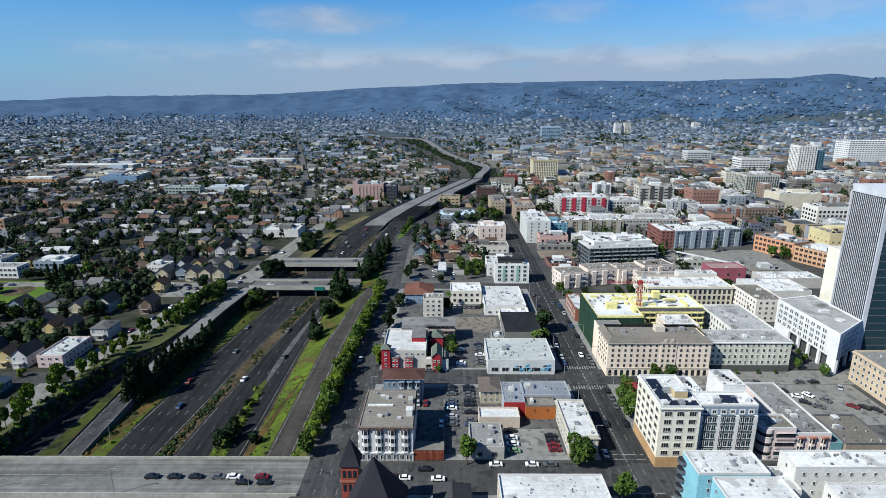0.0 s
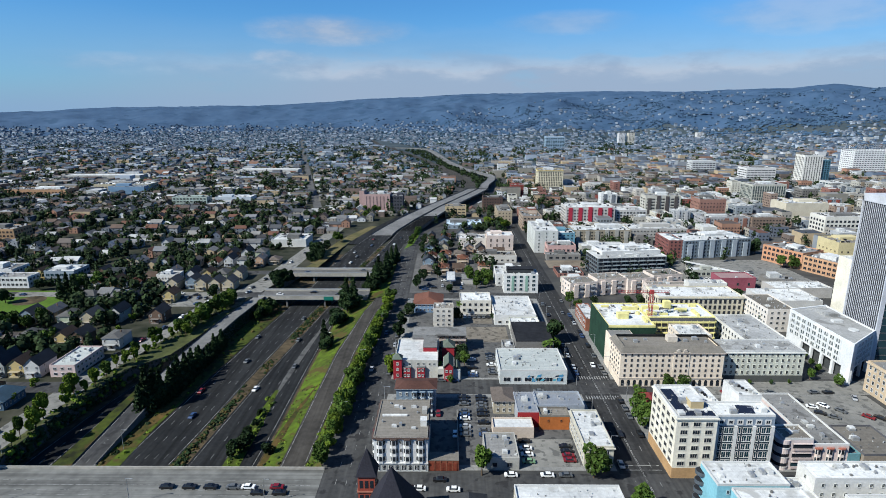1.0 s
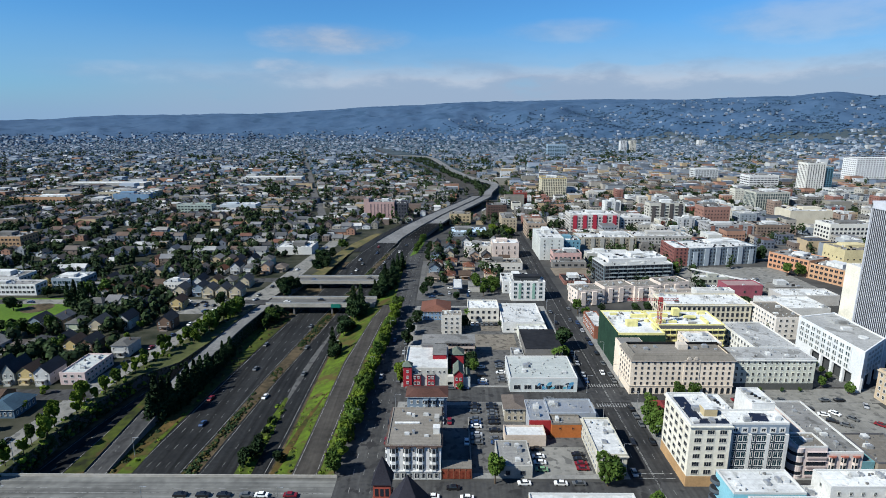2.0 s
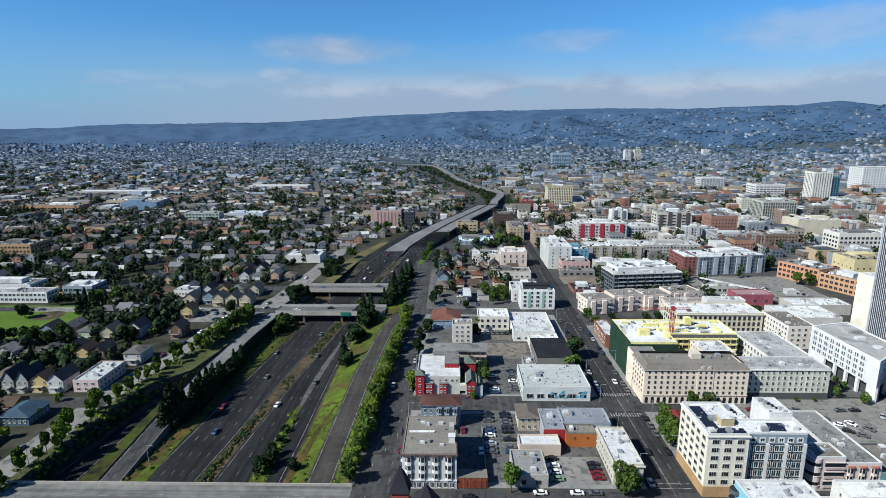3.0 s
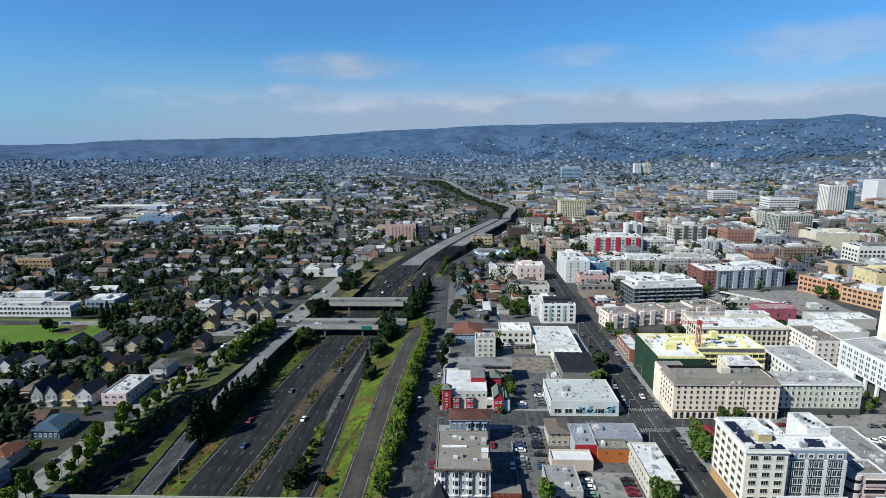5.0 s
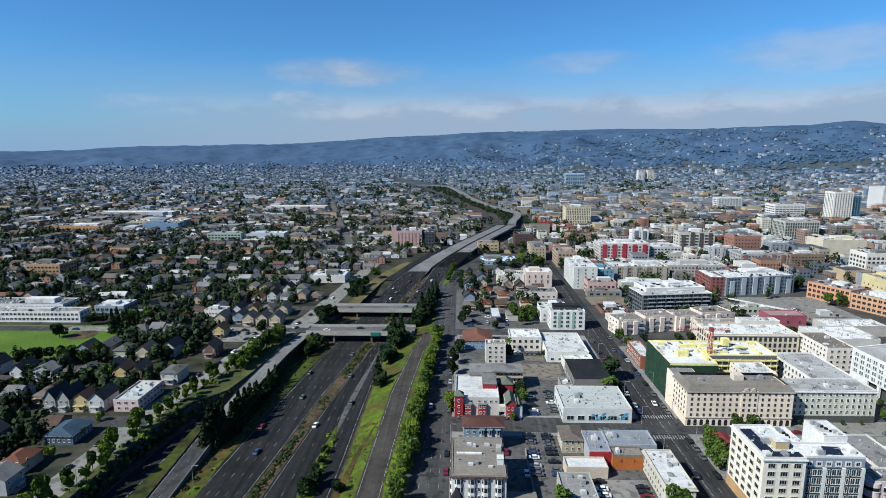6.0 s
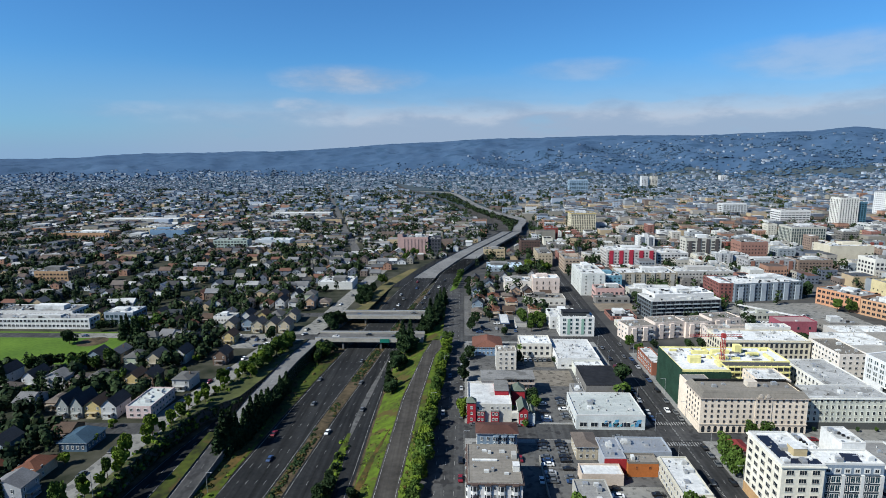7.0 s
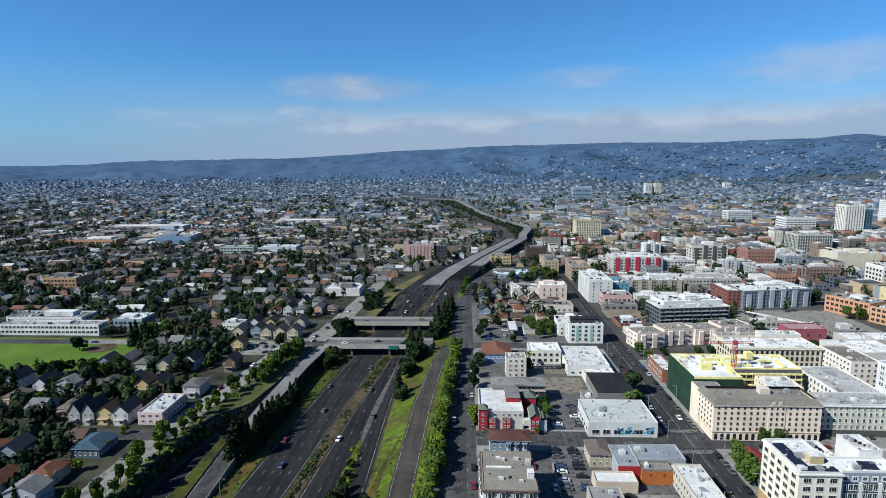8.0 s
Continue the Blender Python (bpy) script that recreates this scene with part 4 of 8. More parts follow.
block("white apartment block with a broad white roof", 106, 140, 145.4, 154, 14, (0.80, 0.80, 0.78), ROOF_WHITE, dict(rows=4, gap=3.2, win=(1.0, 1.4), pitch=3.6, units=12, frame=wall_mat((0.62, 0.64, 0.62)), coping=FRAME))
block("low white linking building between apartment blocks", 94.6, 105.8, 141, 152, 9.5, (0.72, 0.73, 0.72), ROOF_WHITE, dict(rows=2, gap=3.4, win=(1.8, 1.4), pitch=4, sides="F", units=4, coping=FRAME))
block("low shaded shed with a grey flat roof", 106.5, 120.8, 178.3, 203, 6.6, (0.42, 0.41, 0.38), ROOF_GREY, dict(units=3))
block("small teal shop with a long grey roof", 133.8, 138, 169.4, 202, 6.2, (0.16, 0.34, 0.38), ROOF_GREY, dict(rows=1, win=(1.2, 1.8), pitch=1.8, sides="F", units=1))
block("white apartment wing with a white roof", 110, 150, 118, 138.4, 14, (0.78, 0.78, 0.76), ROOF_WHITE, dict(rows=4, gap=3.2, win=(1.4, 1.4), pitch=3.4, units=12, coping=FRAME))
block("tan brick office building with rows of windows", 181, 205, 203, 227, 14, (0.62, 0.49, 0.35), ROOF_GREY, dict(rows=4, gap=3.1, first=1.4, win=(1.3, 1.8), pitch=2.8, cornice=(0.6, 0.5, 0.38)))
block("small red brick building with a pale roof", 73.5, 81, 294, 320, 7.4, BRICK, ROOF_WHITE, dict(rows=2, gap=3.1, win=(1.4, 1.6), pitch=3))
block("tan civic building with a colonnade and white roof", 122, 173, 317, 338, 12.8, (0.70, 0.64, 0.50), ROOF_WHITE, dict(rows=3, gap=3.6, first=1.2, win=(1.5, 2.4), pitch=2.9, units=9, frame=FRAME_DARK, cornice=(0.7, 0.66, 0.56)))
block("white raised hall behind the colonnade building", 149, 173, 338.2, 346, 14.6, (0.72, 0.71, 0.68), ROOF_WHITE, dict(units=5))
block("pinkish stucco rear wing with a tan roof", 126, 166, 347, 355, 10.8, (0.70, 0.60, 0.54), ROOF_TAN, dict(rows=3, gap=3.1, win=(1.3, 1.5), pitch=3.2, units=3))
block("beige apartment block with bay windows", 174.5, 190, 294, 322, 13.0, (0.82, 0.76, 0.70), ROOF_TAN, dict(rows=4, gap=3.0, win=(1.5, 1.5), pitch=2.8))
block("low white-roofed pavilion beside the open lot", 178, 201, 402, 411, 5.0, (0.46, 0.47, 0.42), ROOF_WHITE, dict(rows=1, first=0.8, win=(2.4, 2.2), pitch=3.4, sides="FL", units=2))
block("dark red painted warehouse with a pink roof", 183.5, 208, 368, 382, 9.0, (0.34, 0.10, 0.135), tint("pink_roofing", (0.30, 0.20, 0.20)), dict(rows=1, first=3.5, win=(1.4, 1.8), pitch=6.0, frame=FRAME_DARK, units=3))
block("low white hall with a pale roof", 192, 226, 325, 350, 7.5, (0.6, 0.6, 0.6), ROOF_WHITE, dict(units=6))
block("low workshop with a pale roof", 212, 250, 352, 368, 7, (0.52, 0.5, 0.48), ROOF_WHITE, dict(units=5))
block("white penthouse storey with a flat roof", 112, 158, 406, 428, 18.0, (0.70, 0.70, 0.70), ROOF_WHITE, dict(units=4, turn=7))
block("pale blue and white apartment block on the corner", 71.5, 92, 474, 520, 19.5, (0.62, 0.64, 0.62), ROOF_WHITE, dict(rows=6, gap=3.0, win=(1.3, 1.5), pitch=6.2, units=6))
block("low pink brick building with a grey roof", 80, 104, 457, 471, 10.5, (0.62, 0.40, 0.37), ROOF_GREY, dict(rows=2, gap=4, win=(2, 1.8), pitch=3.6, frame=FRAME_DARK))
block("blue-panelled apartment wing with a white roof", 92.2, 108, 480, 500, 16.5, (0.15, 0.32, 0.42), ROOF_WHITE, dict(rows=5, gap=3.0, win=(1.4, 1.5), pitch=3))
block("brick loft apartments with pale roofs", 112, 166, 506, 530, 13.5, (0.36, 0.32, 0.25), ROOF_WHITE, dict(rows=4, gap=3.0, win=(1.8, 1.6), pitch=3, units=9, dress=(0.42, 0.41, 0.38)))
block("long grey and blue apartment block with white bays", 193, 255, 452.5, 482, 15.4, (0.20, 0.25, 0.30), ROOF_WHITE, dict(rows=5, gap=2.9, win=(1.6, 1.7), pitch=2.8, units=10, dress=(0.44, 0.50, 0.56), turn=10))
block("red brick end of a long apartment block", 181, 192.6, 455, 486, 15.4, (0.26, 0.11, 0.10), ROOF_WHITE, dict(rows=5, gap=2.9, win=(1.6, 1.7), pitch=2.8, units=6))
block("low pale apartments with white flat roofs", 160, 226, 524, 548, 11, (0.48, 0.47, 0.45), ROOF_WHITE, dict(rows=3, gap=3.1, win=(1.8, 1.6), pitch=3.2, units=9))
block("low garage with a pale roof", 112, 150, 470, 486, 7, (0.5, 0.5, 0.47), ROOF_WHITE, dict(rows=1, win=(3, 2), pitch=5, units=7))
block("orange brick loft building with large windows", LOFT_A[0], LOFT_A[0] + 34, LOFT_A[1], LOFT_A[1] + 24, 13.5, (0.58, 0.31, 0.19), ROOF_GREY, dict(rows=3, gap=4.0, first=1.6, win=(2.6, 2.4), pitch=3.6, units=5, turn=LOFT_TURN, sides="FL"))
block("ochre brick loft building with large windows", LOFT_B[0], LOFT_B[0] + 34, LOFT_B[1], LOFT_B[1] + 24, 12.2, (0.56, 0.34, 0.21), ROOF_GREY, dict(rows=3, gap=3.8, win=(2.6, 2.2), pitch=3.6, units=5, turn=LOFT_TURN, sides="FL"))
block("pale yellow office building with a tan roof", 318, 360, 448, 475, 15, (0.68, 0.58, 0.34), ROOF_TAN, dict(rows=2, gap=5, win=(1.6, 1.6), pitch=5))
block("white offices with bands of square windows", 365.2, 412, 538, 562, 20, (0.74, 0.72, 0.66), ROOF_WHITE, dict(rows=4, gap=4.2, win=(2.4, 2.2), pitch=3.8, units=8, frame=FRAME_DARK))
block("grey apartments with a brick base", 258, 305, 563, 585, 14.5, (0.40, 0.40, 0.41), ROOF_GREY, dict(rows=4, gap=3.2, win=(1.8, 1.7), pitch=3.2, units=7, dress=(0.28, 0.14, 0.11)))
block("brown brick apartments with a flat roof", 306, 340, 560, 582, 15, (0.27, 0.20, 0.16), ROOF_GREY, dict(rows=4, gap=3.2, win=(1.8, 1.7), pitch=3.2, units=5))
block("white and red apartment block with dark balconies", 124.3, 178, 600, 628, 19, (0.58, 0.56, 0.54), ROOF_WHITE, dict(rows=5, gap=3.2, win=(2.4, 2.0), pitch=3.6, units=8, dress=(0.42, 0.04, 0.07)))
block("white and red apartment block with dark balconies", 180, 214, 604, 628, 15, (0.58, 0.57, 0.56), ROOF_WHITE, dict(rows=4, gap=3.2, win=(2.4, 2.0), pitch=3.6, units=5))
block("pale slab block with dark balconies", 221, 261, 631, 648, 27, (0.58, 0.56, 0.50), ROOF_GREY, dict(rows=7, gap=3.4, win=(4.2, 2.0), pitch=5.4, bars=2, units=3, dress=(0.10, 0.09, 0.09)))
block("red brick office block with square windows", 282.9, 313, 631, 655, 22.5, (0.34, 0.19, 0.155), ROOF_GREY, dict(rows=5, gap=3.9, win=(1.6, 1.8), pitch=3.4, units=5))
block("windowless cream theatre with a white roof", 378.0, 426, 625, 655, 19, (0.66, 0.60, 0.48), ROOF_WHITE, dict(units=4))
block("stone and glass office block", 397.2, 442, 735, 765, 26, (0.52, 0.52, 0.46), ROOF_GREY, dict(rows=6, gap=3.8, win=(2.2, 3.5), pitch=3.0, units=5, glass=GLASS_BLUE))
block("white-banded office building with a flat roof", 503.3, 553, 954, 985, 26, (0.72, 0.72, 0.72), ROOF_WHITE, dict(rows=6, gap=3.9, win=(5, 1.8), pitch=5.6, bars=2, units=4))
block("grey office block with blue glass", 466.9, 512, 1085, 1110, 26, (0.60, 0.62, 0.63), ROOF_WHITE, dict(rows=6, gap=3.9, win=(4, 2), pitch=5, units=4))
block("tall white residential tower", 566, 596, 903, 927, 51, (0.78, 0.77, 0.73), ROOF_WHITE, dict(rows=14, gap=3.4, win=(1.8, 2.9), pitch=3.6, units=4))
block("blue glass flank of the residential tower", 596.3, 610, 905, 925, 44, (0.10, 0.22, 0.30), ROOF_WHITE, dict(rows=12, gap=3.4, win=(3.0, 2.8), pitch=3.4, glass=GLASS_BLUE, units=1))
block("broad white hospital tower", 772, 862, 1082, 1120, 46, (0.84, 0.85, 0.86), ROOF_WHITE, dict(rows=15, gap=3.9, win=(3.6, 1.8), pitch=5, units=4))
block("dark-banded glass office block", 583.7, 640, 850, 885, 14, (0.60, 0.62, 0.62), ROOF_WHITE, dict(rows=3, gap=4, win=(5.6, 2.2), pitch=6, bars=3, glass=GLASS_BLUE, units=5))
block("yellow ochre office building with tall windows", 137.6, 177, 878, 905, 30, (0.74, 0.68, 0.52), ROOF_TAN, dict(rows=7, gap=3.9, win=(1.6, 3.2), pitch=2.6, units=3, cornice=(0.62, 0.50, 0.24), coping=wall_mat((0.60, 0.48, 0.20))))
block("blue glass medical tower with pale bands", 311, 372, 1832, 1860, 40, (0.30, 0.42, 0.54), ROOF_WHITE, dict(rows=8, gap=4.4, win=(6, 2.4), pitch=7, glass=GLASS_BLUE, units=2))
block("pale residential tower, one of a pair", 612, 634, 2050, 2072, 42, (0.62, 0.64, 0.66), ROOF_WHITE, dict(rows=12, gap=4.2, win=(3, 2), pitch=5, sides="F", units=1))
block("pale residential tower, one of a pair", 646, 668, 2050, 2072, 42, (0.60, 0.58, 0.52), ROOF_WHITE, dict(rows=12, gap=4.2, win=(3, 2), pitch=5, sides="F", units=1))
block("white residential tower far off", 905, 925, 2080, 2100, 42, (0.66, 0.66, 0.66), ROOF_WHITE, dict(rows=11, gap=4.2, win=(3, 2), pitch=5, sides="F", units=1))
# west of the freeway
block("long pink brick factory building with tall window strips", -108, -76, 682, 706, 21, (0.50, 0.345, 0.325), ROOF_GREY, dict(rows=1, first=2.5, win=(1.5, 16), pitch=4.0, sides="FR", units=4, glass=wall_mat((0.20, 0.15, 0.16)), frame=wall_mat((0.50, 0.345, 0.325))))
block("pink brick stair tower of the factory", -114, -107.8, 683, 704, 25, (0.50, 0.345, 0.325), ROOF_GREY, dict(units=1))
block("dark glazed wing of the factory", -75.8, -60, 684, 706, 19, (0.075, 0.08, 0.10), ROOF_GREY, dict(rows=4, gap=4.2, first=2, win=(2.4, 2.6), pitch=3.4, sides="FR", units=2, frame=FRAME_DARK))
block("low grey shed in front of the pink building", 78, 106, 447.5, 456, 5, (0.26, 0.25, 0.24), ROOF_GREY, dict(rows=1, win=(3, 2), pitch=5, sides="F", units=3))
block("white low warehouse with a white roof", -166, -134, 494, 520, 7, (0.66, 0.66, 0.64), ROOF_WHITE, dict(sides="FR", units=6))
block("two-storey white stucco flats with a pale flat roof", -190.5, -178.5, 236.8, 259, 6.0, (0.66, 0.52, 0.50), ARCH[0][7], dict(rows=2, gap=2.7, first=0.8, win=(1.6, 1.4), pitch=2.7, sides="FR", units=3))
block("white school building with bands of windows", -374, -300, 372, 384, 8, (0.74, 0.74, 0.73), ROOF_GREY, dict(rows=2, gap=3.4, first=1.4, win=(2.2, 1.9), pitch=2.9, sides="FR", units=6))
block("white school wing with a grey roof", -384, -325, 390, 408, 8.4, (0.72, 0.72, 0.71), ROOF_GREY, dict(rows=2, gap=3.4, first=1.4, win=(2.2, 1.9), pitch=2.9, sides="FR", units=6))
block("blue-grey glazed school hall", -297, -275, 384, 402, 9, (0.30, 0.36, 0.42), ROOF_WHITE, dict(rows=2, gap=3.6, win=(2.6, 2.2), pitch=3.0, sides="FR", glass=GLASS_BLUE))
block("white two-storey boarding house", -212, -197, 378, 388, 8, (0.72, 0.71, 0.68), ROOF_GREY, dict(rows=2, gap=3.2, win=(1.2, 1.5), pitch=2.2, sides="FR", units=1))
block("tan brick industrial building with a grey roof", -450, -416, 512, 536, 13, (0.46, 0.30, 0.18), ROOF_GREY, dict(rows=3, gap=3.8, win=(2.4, 2), pitch=3.6, sides="FR", units=4))
block("pale blue warehouse with a flat roof", -315, -267, 734, 756, 10, (0.52, 0.58, 0.64), ROOF_WHITE, dict(sides="FR", units=4))
block("pale green apartment row with balconies", -366, -320, 720, 736, 12, (0.42, 0.50, 0.46), ROOF_GREY, dict(rows=3, gap=3.6, win=(3, 2), pitch=4.2, sides="FR"))
block("blue industrial shed with a grey roof", -512, -458, 824, 846, 12, (0.18, 0.30, 0.45), ROOF_GREY, dict(sides="FR"))
block("long orange brick depot with pale roofs", -650, -560, 800, 830, 11, (0.46, 0.28, 0.17), ROOF_GREY, dict(rows=2, gap=4, win=(3, 2), pitch=5, sides="FR"))
block("long cream depot with pale roofs", -556, -470, 860, 890, 11, (0.52, 0.46, 0.34), ROOF_WHITE, dict(rows=2, gap=4, win=(3, 2), pitch=5, sides="FR"))
block("grey warehouse with a pale roof", -700, -560, 1000, 1030, 9, (0.42, 0.42, 0.40), ROOF_WHITE, dict(sides="FR"))
block("white warehouse with a long roof", -420, -300, 1100, 1130, 9, (0.56, 0.56, 0.55), ROOF_WHITE, dict(sides="FR"))
for label, x0, x1, y0, y1, h, wall, roof, opt in BLOCKS:
    if opt.get("sides") is None:
        opt["sides"] = "FL" if x0 > -40 else "FR"
    building(label, x0, x1, y0, y1, h, wall, roof, **opt)
RECTS = [(a[1], a[2], a[3], a[4]) for a in ARCH + BLOCKS]
RECTS += [(255, 330, 376, 462), (-202, -188, 205, 220), (77, 107, 424, 457), (-30, -10, 167, 193), (85, 105, 166, 187), (-22, 5, 264, 277), (174, 242, 229, 284), (72, 120, 229, 290), (78, 160, 342, 360), (-30, 3, 234, 264), (-27, -9, 207, 221), (14, 24, 205, 217)]


# ---------------------------------------------------------------- infill between the larger blocks
IR = random.Random(23)
TONES = [(0.66, 0.66, 0.63), (0.50, 0.48, 0.43), (0.32, 0.24, 0.20), (0.44, 0.46, 0.48), (0.68, 0.66, 0.58), (0.30, 0.34, 0.38), (0.58, 0.55, 0.50), (0.30, 0.15, 0.125), (0.22, 0.21, 0.20), (0.76, 0.77, 0.77)]
KINDS = ["pale stucco apartment block with a flat roof", "tan stucco commercial block with a flat roof", "brown brick block with rows of windows", "grey panelled apartment block with a flat roof", "cream office block with rows of windows",
         "slate-grey apartment block with pale roof", "beige commercial block with a flat roof", "red brick commercial block with pale roof", "dark brick warehouse with a flat roof", "white office block with rows of windows"]
count = 0
for y in list(range(372, 660, 26)) + list(range(668, 1000, 40)):
    x = 78.0
    while x < 0.78 * y + 40 and count < 150:
        w, d, h = IR.uniform(9, 24), IR.uniform(11, 20), IR.choice([5, 6.5, 7, 9.5, 10, 12.5, 13, 16]) * (1.25 if y > 660 else 1.0) * (0.6 if x < 175 else 0.9)
        yy = y + IR.uniform(-2, 4)
        k = IR.randrange(len(TONES))
        if all(x + w < a - 2 or x > b + 2 or yy + d < c - 3 or yy > e + 3 for a, b, c, e in RECTS) and not (170 < x + w / 2 < 330 and 376 < yy < 456) and not (255 < x + w / 2 < 345 and 468 < yy < 532) and not (104 < x + w / 2 < 160 and 358 < yy < 400):
            building(KINDS[k], x, x + w, yy, yy + d, h, TONES[k], IR.choice([ROOF_WHITE, ROOF_GREY, ROOF_WHITE, ROOF_WHITE, ROOF_TAN, ROOF_DARK]), rows=max(1, int(h / 3.2)), gap=3.1, first=1.1, win=(IR.uniform(1.2, 2.4), 1.6), pitch=IR.uniform(2.8, 4.2),
                     sides="FL", units=3, base=0.15, dress=True)
            RECTS.append((x, x + w, yy, yy + d))
            count += 1
        x += w + IR.choice([1.5, 2, 3, 9])


# ---------------------------------------------------------------- houses
def house(label, w, d, h, pitch, wall, roofmat, ridge="y", hip=False, porch=True, bay=False):
    """A wooden house about its middle, front to -y: walls with gables, roof, porch, chimney, windows and a door."""
    b = thing("house", label, "house")
    wm = wall_mat(wall)
    g = Geo().box(-w / 2, w / 2, -d / 2, d / 2, -0.1, h)
    if not hip:
        if ridge == "y":
            g.face([(-w / 2, -d / 2, h), (w / 2, -d / 2, h), (0, -d / 2, h + pitch)]), g.face([(w / 2, d / 2, h), (-w / 2, d / 2, h), (0, d / 2, h + pitch)])
        else:
            g.face([(-w / 2, d / 2, h), (-w / 2, -d / 2, h), (-w / 2, 0, h + pitch)]), g.face([(w / 2, -d / 2, h), (w / 2, d / 2, h), (w / 2, 0, h + pitch)])
    part("wall", g, wm, b)
    r = Geo()
    if hip:
        r.hip(-w / 2, w / 2, -d / 2, d / 2, h, h + pitch, over=0.5)
    else:
        r.gable(-w / 2, w / 2, -d / 2, d / 2, h, h + pitch, along=ridge)
    part("roof", r, roofmat, b)
    if len(label) % 3 == 0:
        part("chimney", Geo().box(w * 0.2, w * 0.2 + 0.55, 0.5, 1.05, h, h + pitch + 0.6), wall_mat((0.20, 0.14, 0.11)), b, "brick chimney")
    wmesh = window_mesh(1.0, 1.5)
    storeys = 2 if h > 4.5 else 1
    for s in range(storeys):
        for x in (-w / 2 + 1.4, w / 2 - 1.4):
            part("window", wmesh, None, b, at=pose(x, -d / 2, 1.0 + 2.8 * s))
        for k, side in ((-1, "L"), (1, "R")):
            for y in (-d * 0.22,):
                part("window", wmesh, None, b, at=pose(k * w / 2, y, 1.0 + 2.8 * s, 0, 0, 90 * k))
    part("door", Geo().box(-0.5, 0.5, -d / 2 - 0.06, -d / 2, 0.4, 2.5), wall_mat((0.2, 0.12, 0.08)), b, "dark wooden front door")
    if porch:
        p = Geo().box(-w * 0.3, w * 0.3, -d / 2 - 1.8, -d / 2 - 0.07, 0, 0.4)
        p.box(-w * 0.32, w * 0.32, -d / 2 - 2.0, -d / 2 - 0.02, 2.7, 2.9, bottom=True)
        for x in (-w * 0.29, w * 0.29 - 0.15):
            p.box(x, x + 0.15, -d / 2 - 1.75, -d / 2 - 1.6, 0.4, 2.7)
        part("porch", p, wall_mat(tuple(0.55 * v + 0.12 for v in wall)), b, "wooden porch")
    return b


SHINGLE = [tint("shingles", c, 0.22, grain=1.6, patch=0.2, bump=0.4) for c in
           ((0.045, 0.046, 0.05), (0.095, 0.094, 0.093), (0.075, 0.052, 0.04), (0.12, 0.10, 0.088), (0.035, 0.04, 0.048), (0.13, 0.055, 0.035), (0.15, 0.15, 0.155))]
PROTOS = ([house("cream gabled wooden house with a grey shingle roof", 8, 11, 5.8, 3.2, (0.48, 0.42, 0.31), SHINGLE[1]),
    house("white gabled wooden house with a dark shingle roof", 7.5, 12, 6.0, 3.4, (0.55, 0.56, 0.56), SHINGLE[0]),
    house("blue-grey gabled wooden house with a dark roof", 8.5, 11, 5.6, 3.0, (0.22, 0.29, 0.36), SHINGLE[4]),
    house("brown shingled cottage with a low pitched roof", 9, 10, 3.4, 2.4, (0.30, 0.18, 0.11), SHINGLE[2], ridge="x"),
    house("tan stucco bungalow with a hipped roof", 9.5, 10.5, 3.6, 2.2, (0.52, 0.40, 0.28), SHINGLE[3], hip=True),
    house("pale green two-storey house with a hipped roof", 9, 11, 6.0, 2.6, (0.40, 0.45, 0.34), SHINGLE[1], hip=True),
    house("white cottage with a reddish shingle roof", 8.5, 10, 3.6, 2.5, (0.52, 0.51, 0.48), SHINGLE[5]),
    house("peach two-storey house with a grey roof", 8, 12, 6.2, 2.8, (0.50, 0.34, 0.24), SHINGLE[6]),
    house("grey two-storey house with a pale roof", 8.5, 12, 6.0, 2.6, (0.40, 0.41, 0.43), SHINGLE[6], ridge="x"),
    house("yellow wooden house with a brown roof", 8, 10, 5.6, 3.0, (0.52, 0.41, 0.20), SHINGLE[2])] +
          [house("white stucco house with a flat-pitched grey roof", 9, 12, 6.0, 1.4, (0.52, 0.53, 0.53), SHINGLE[1], hip=True),
    house("dark brown two-storey house with a dark roof", 8, 11, 5.8, 3.2, (0.15, 0.10, 0.075), SHINGLE[0]),
    house("steep-gabled grey wooden house with white trim", 5.6, 12, 6.4, 4.2, (0.34, 0.36, 0.35), SHINGLE[4], porch=True),
    house("cream stucco house with orange roof tiles", 9, 11, 4.6, 2.2, (0.60, 0.48, 0.36), SHINGLE[5], hip=True)])
USED = [False] * len(PROTOS)


for p in PROTOS:
    tagged(p, group="houses of the western blocks")


def settle(k, x, y, turn=0):
    if not USED[k]:
        USED[k] = True
        PROTOS[k].matrix_basis = pose(x, y, 0, 0, 0, turn)
        return PROTOS[k]
    return copy_thing(PROTOS[k], pose(x, y, 0, 0, 0, turn))


def clear_of(x, y, r, extra=()):
    for x0, x1, y0, y1 in list(RECTS) + list(extra):
        if x0 - r < x < x1 + r and y0 - r < y < y1 + r:
            return False
    return True


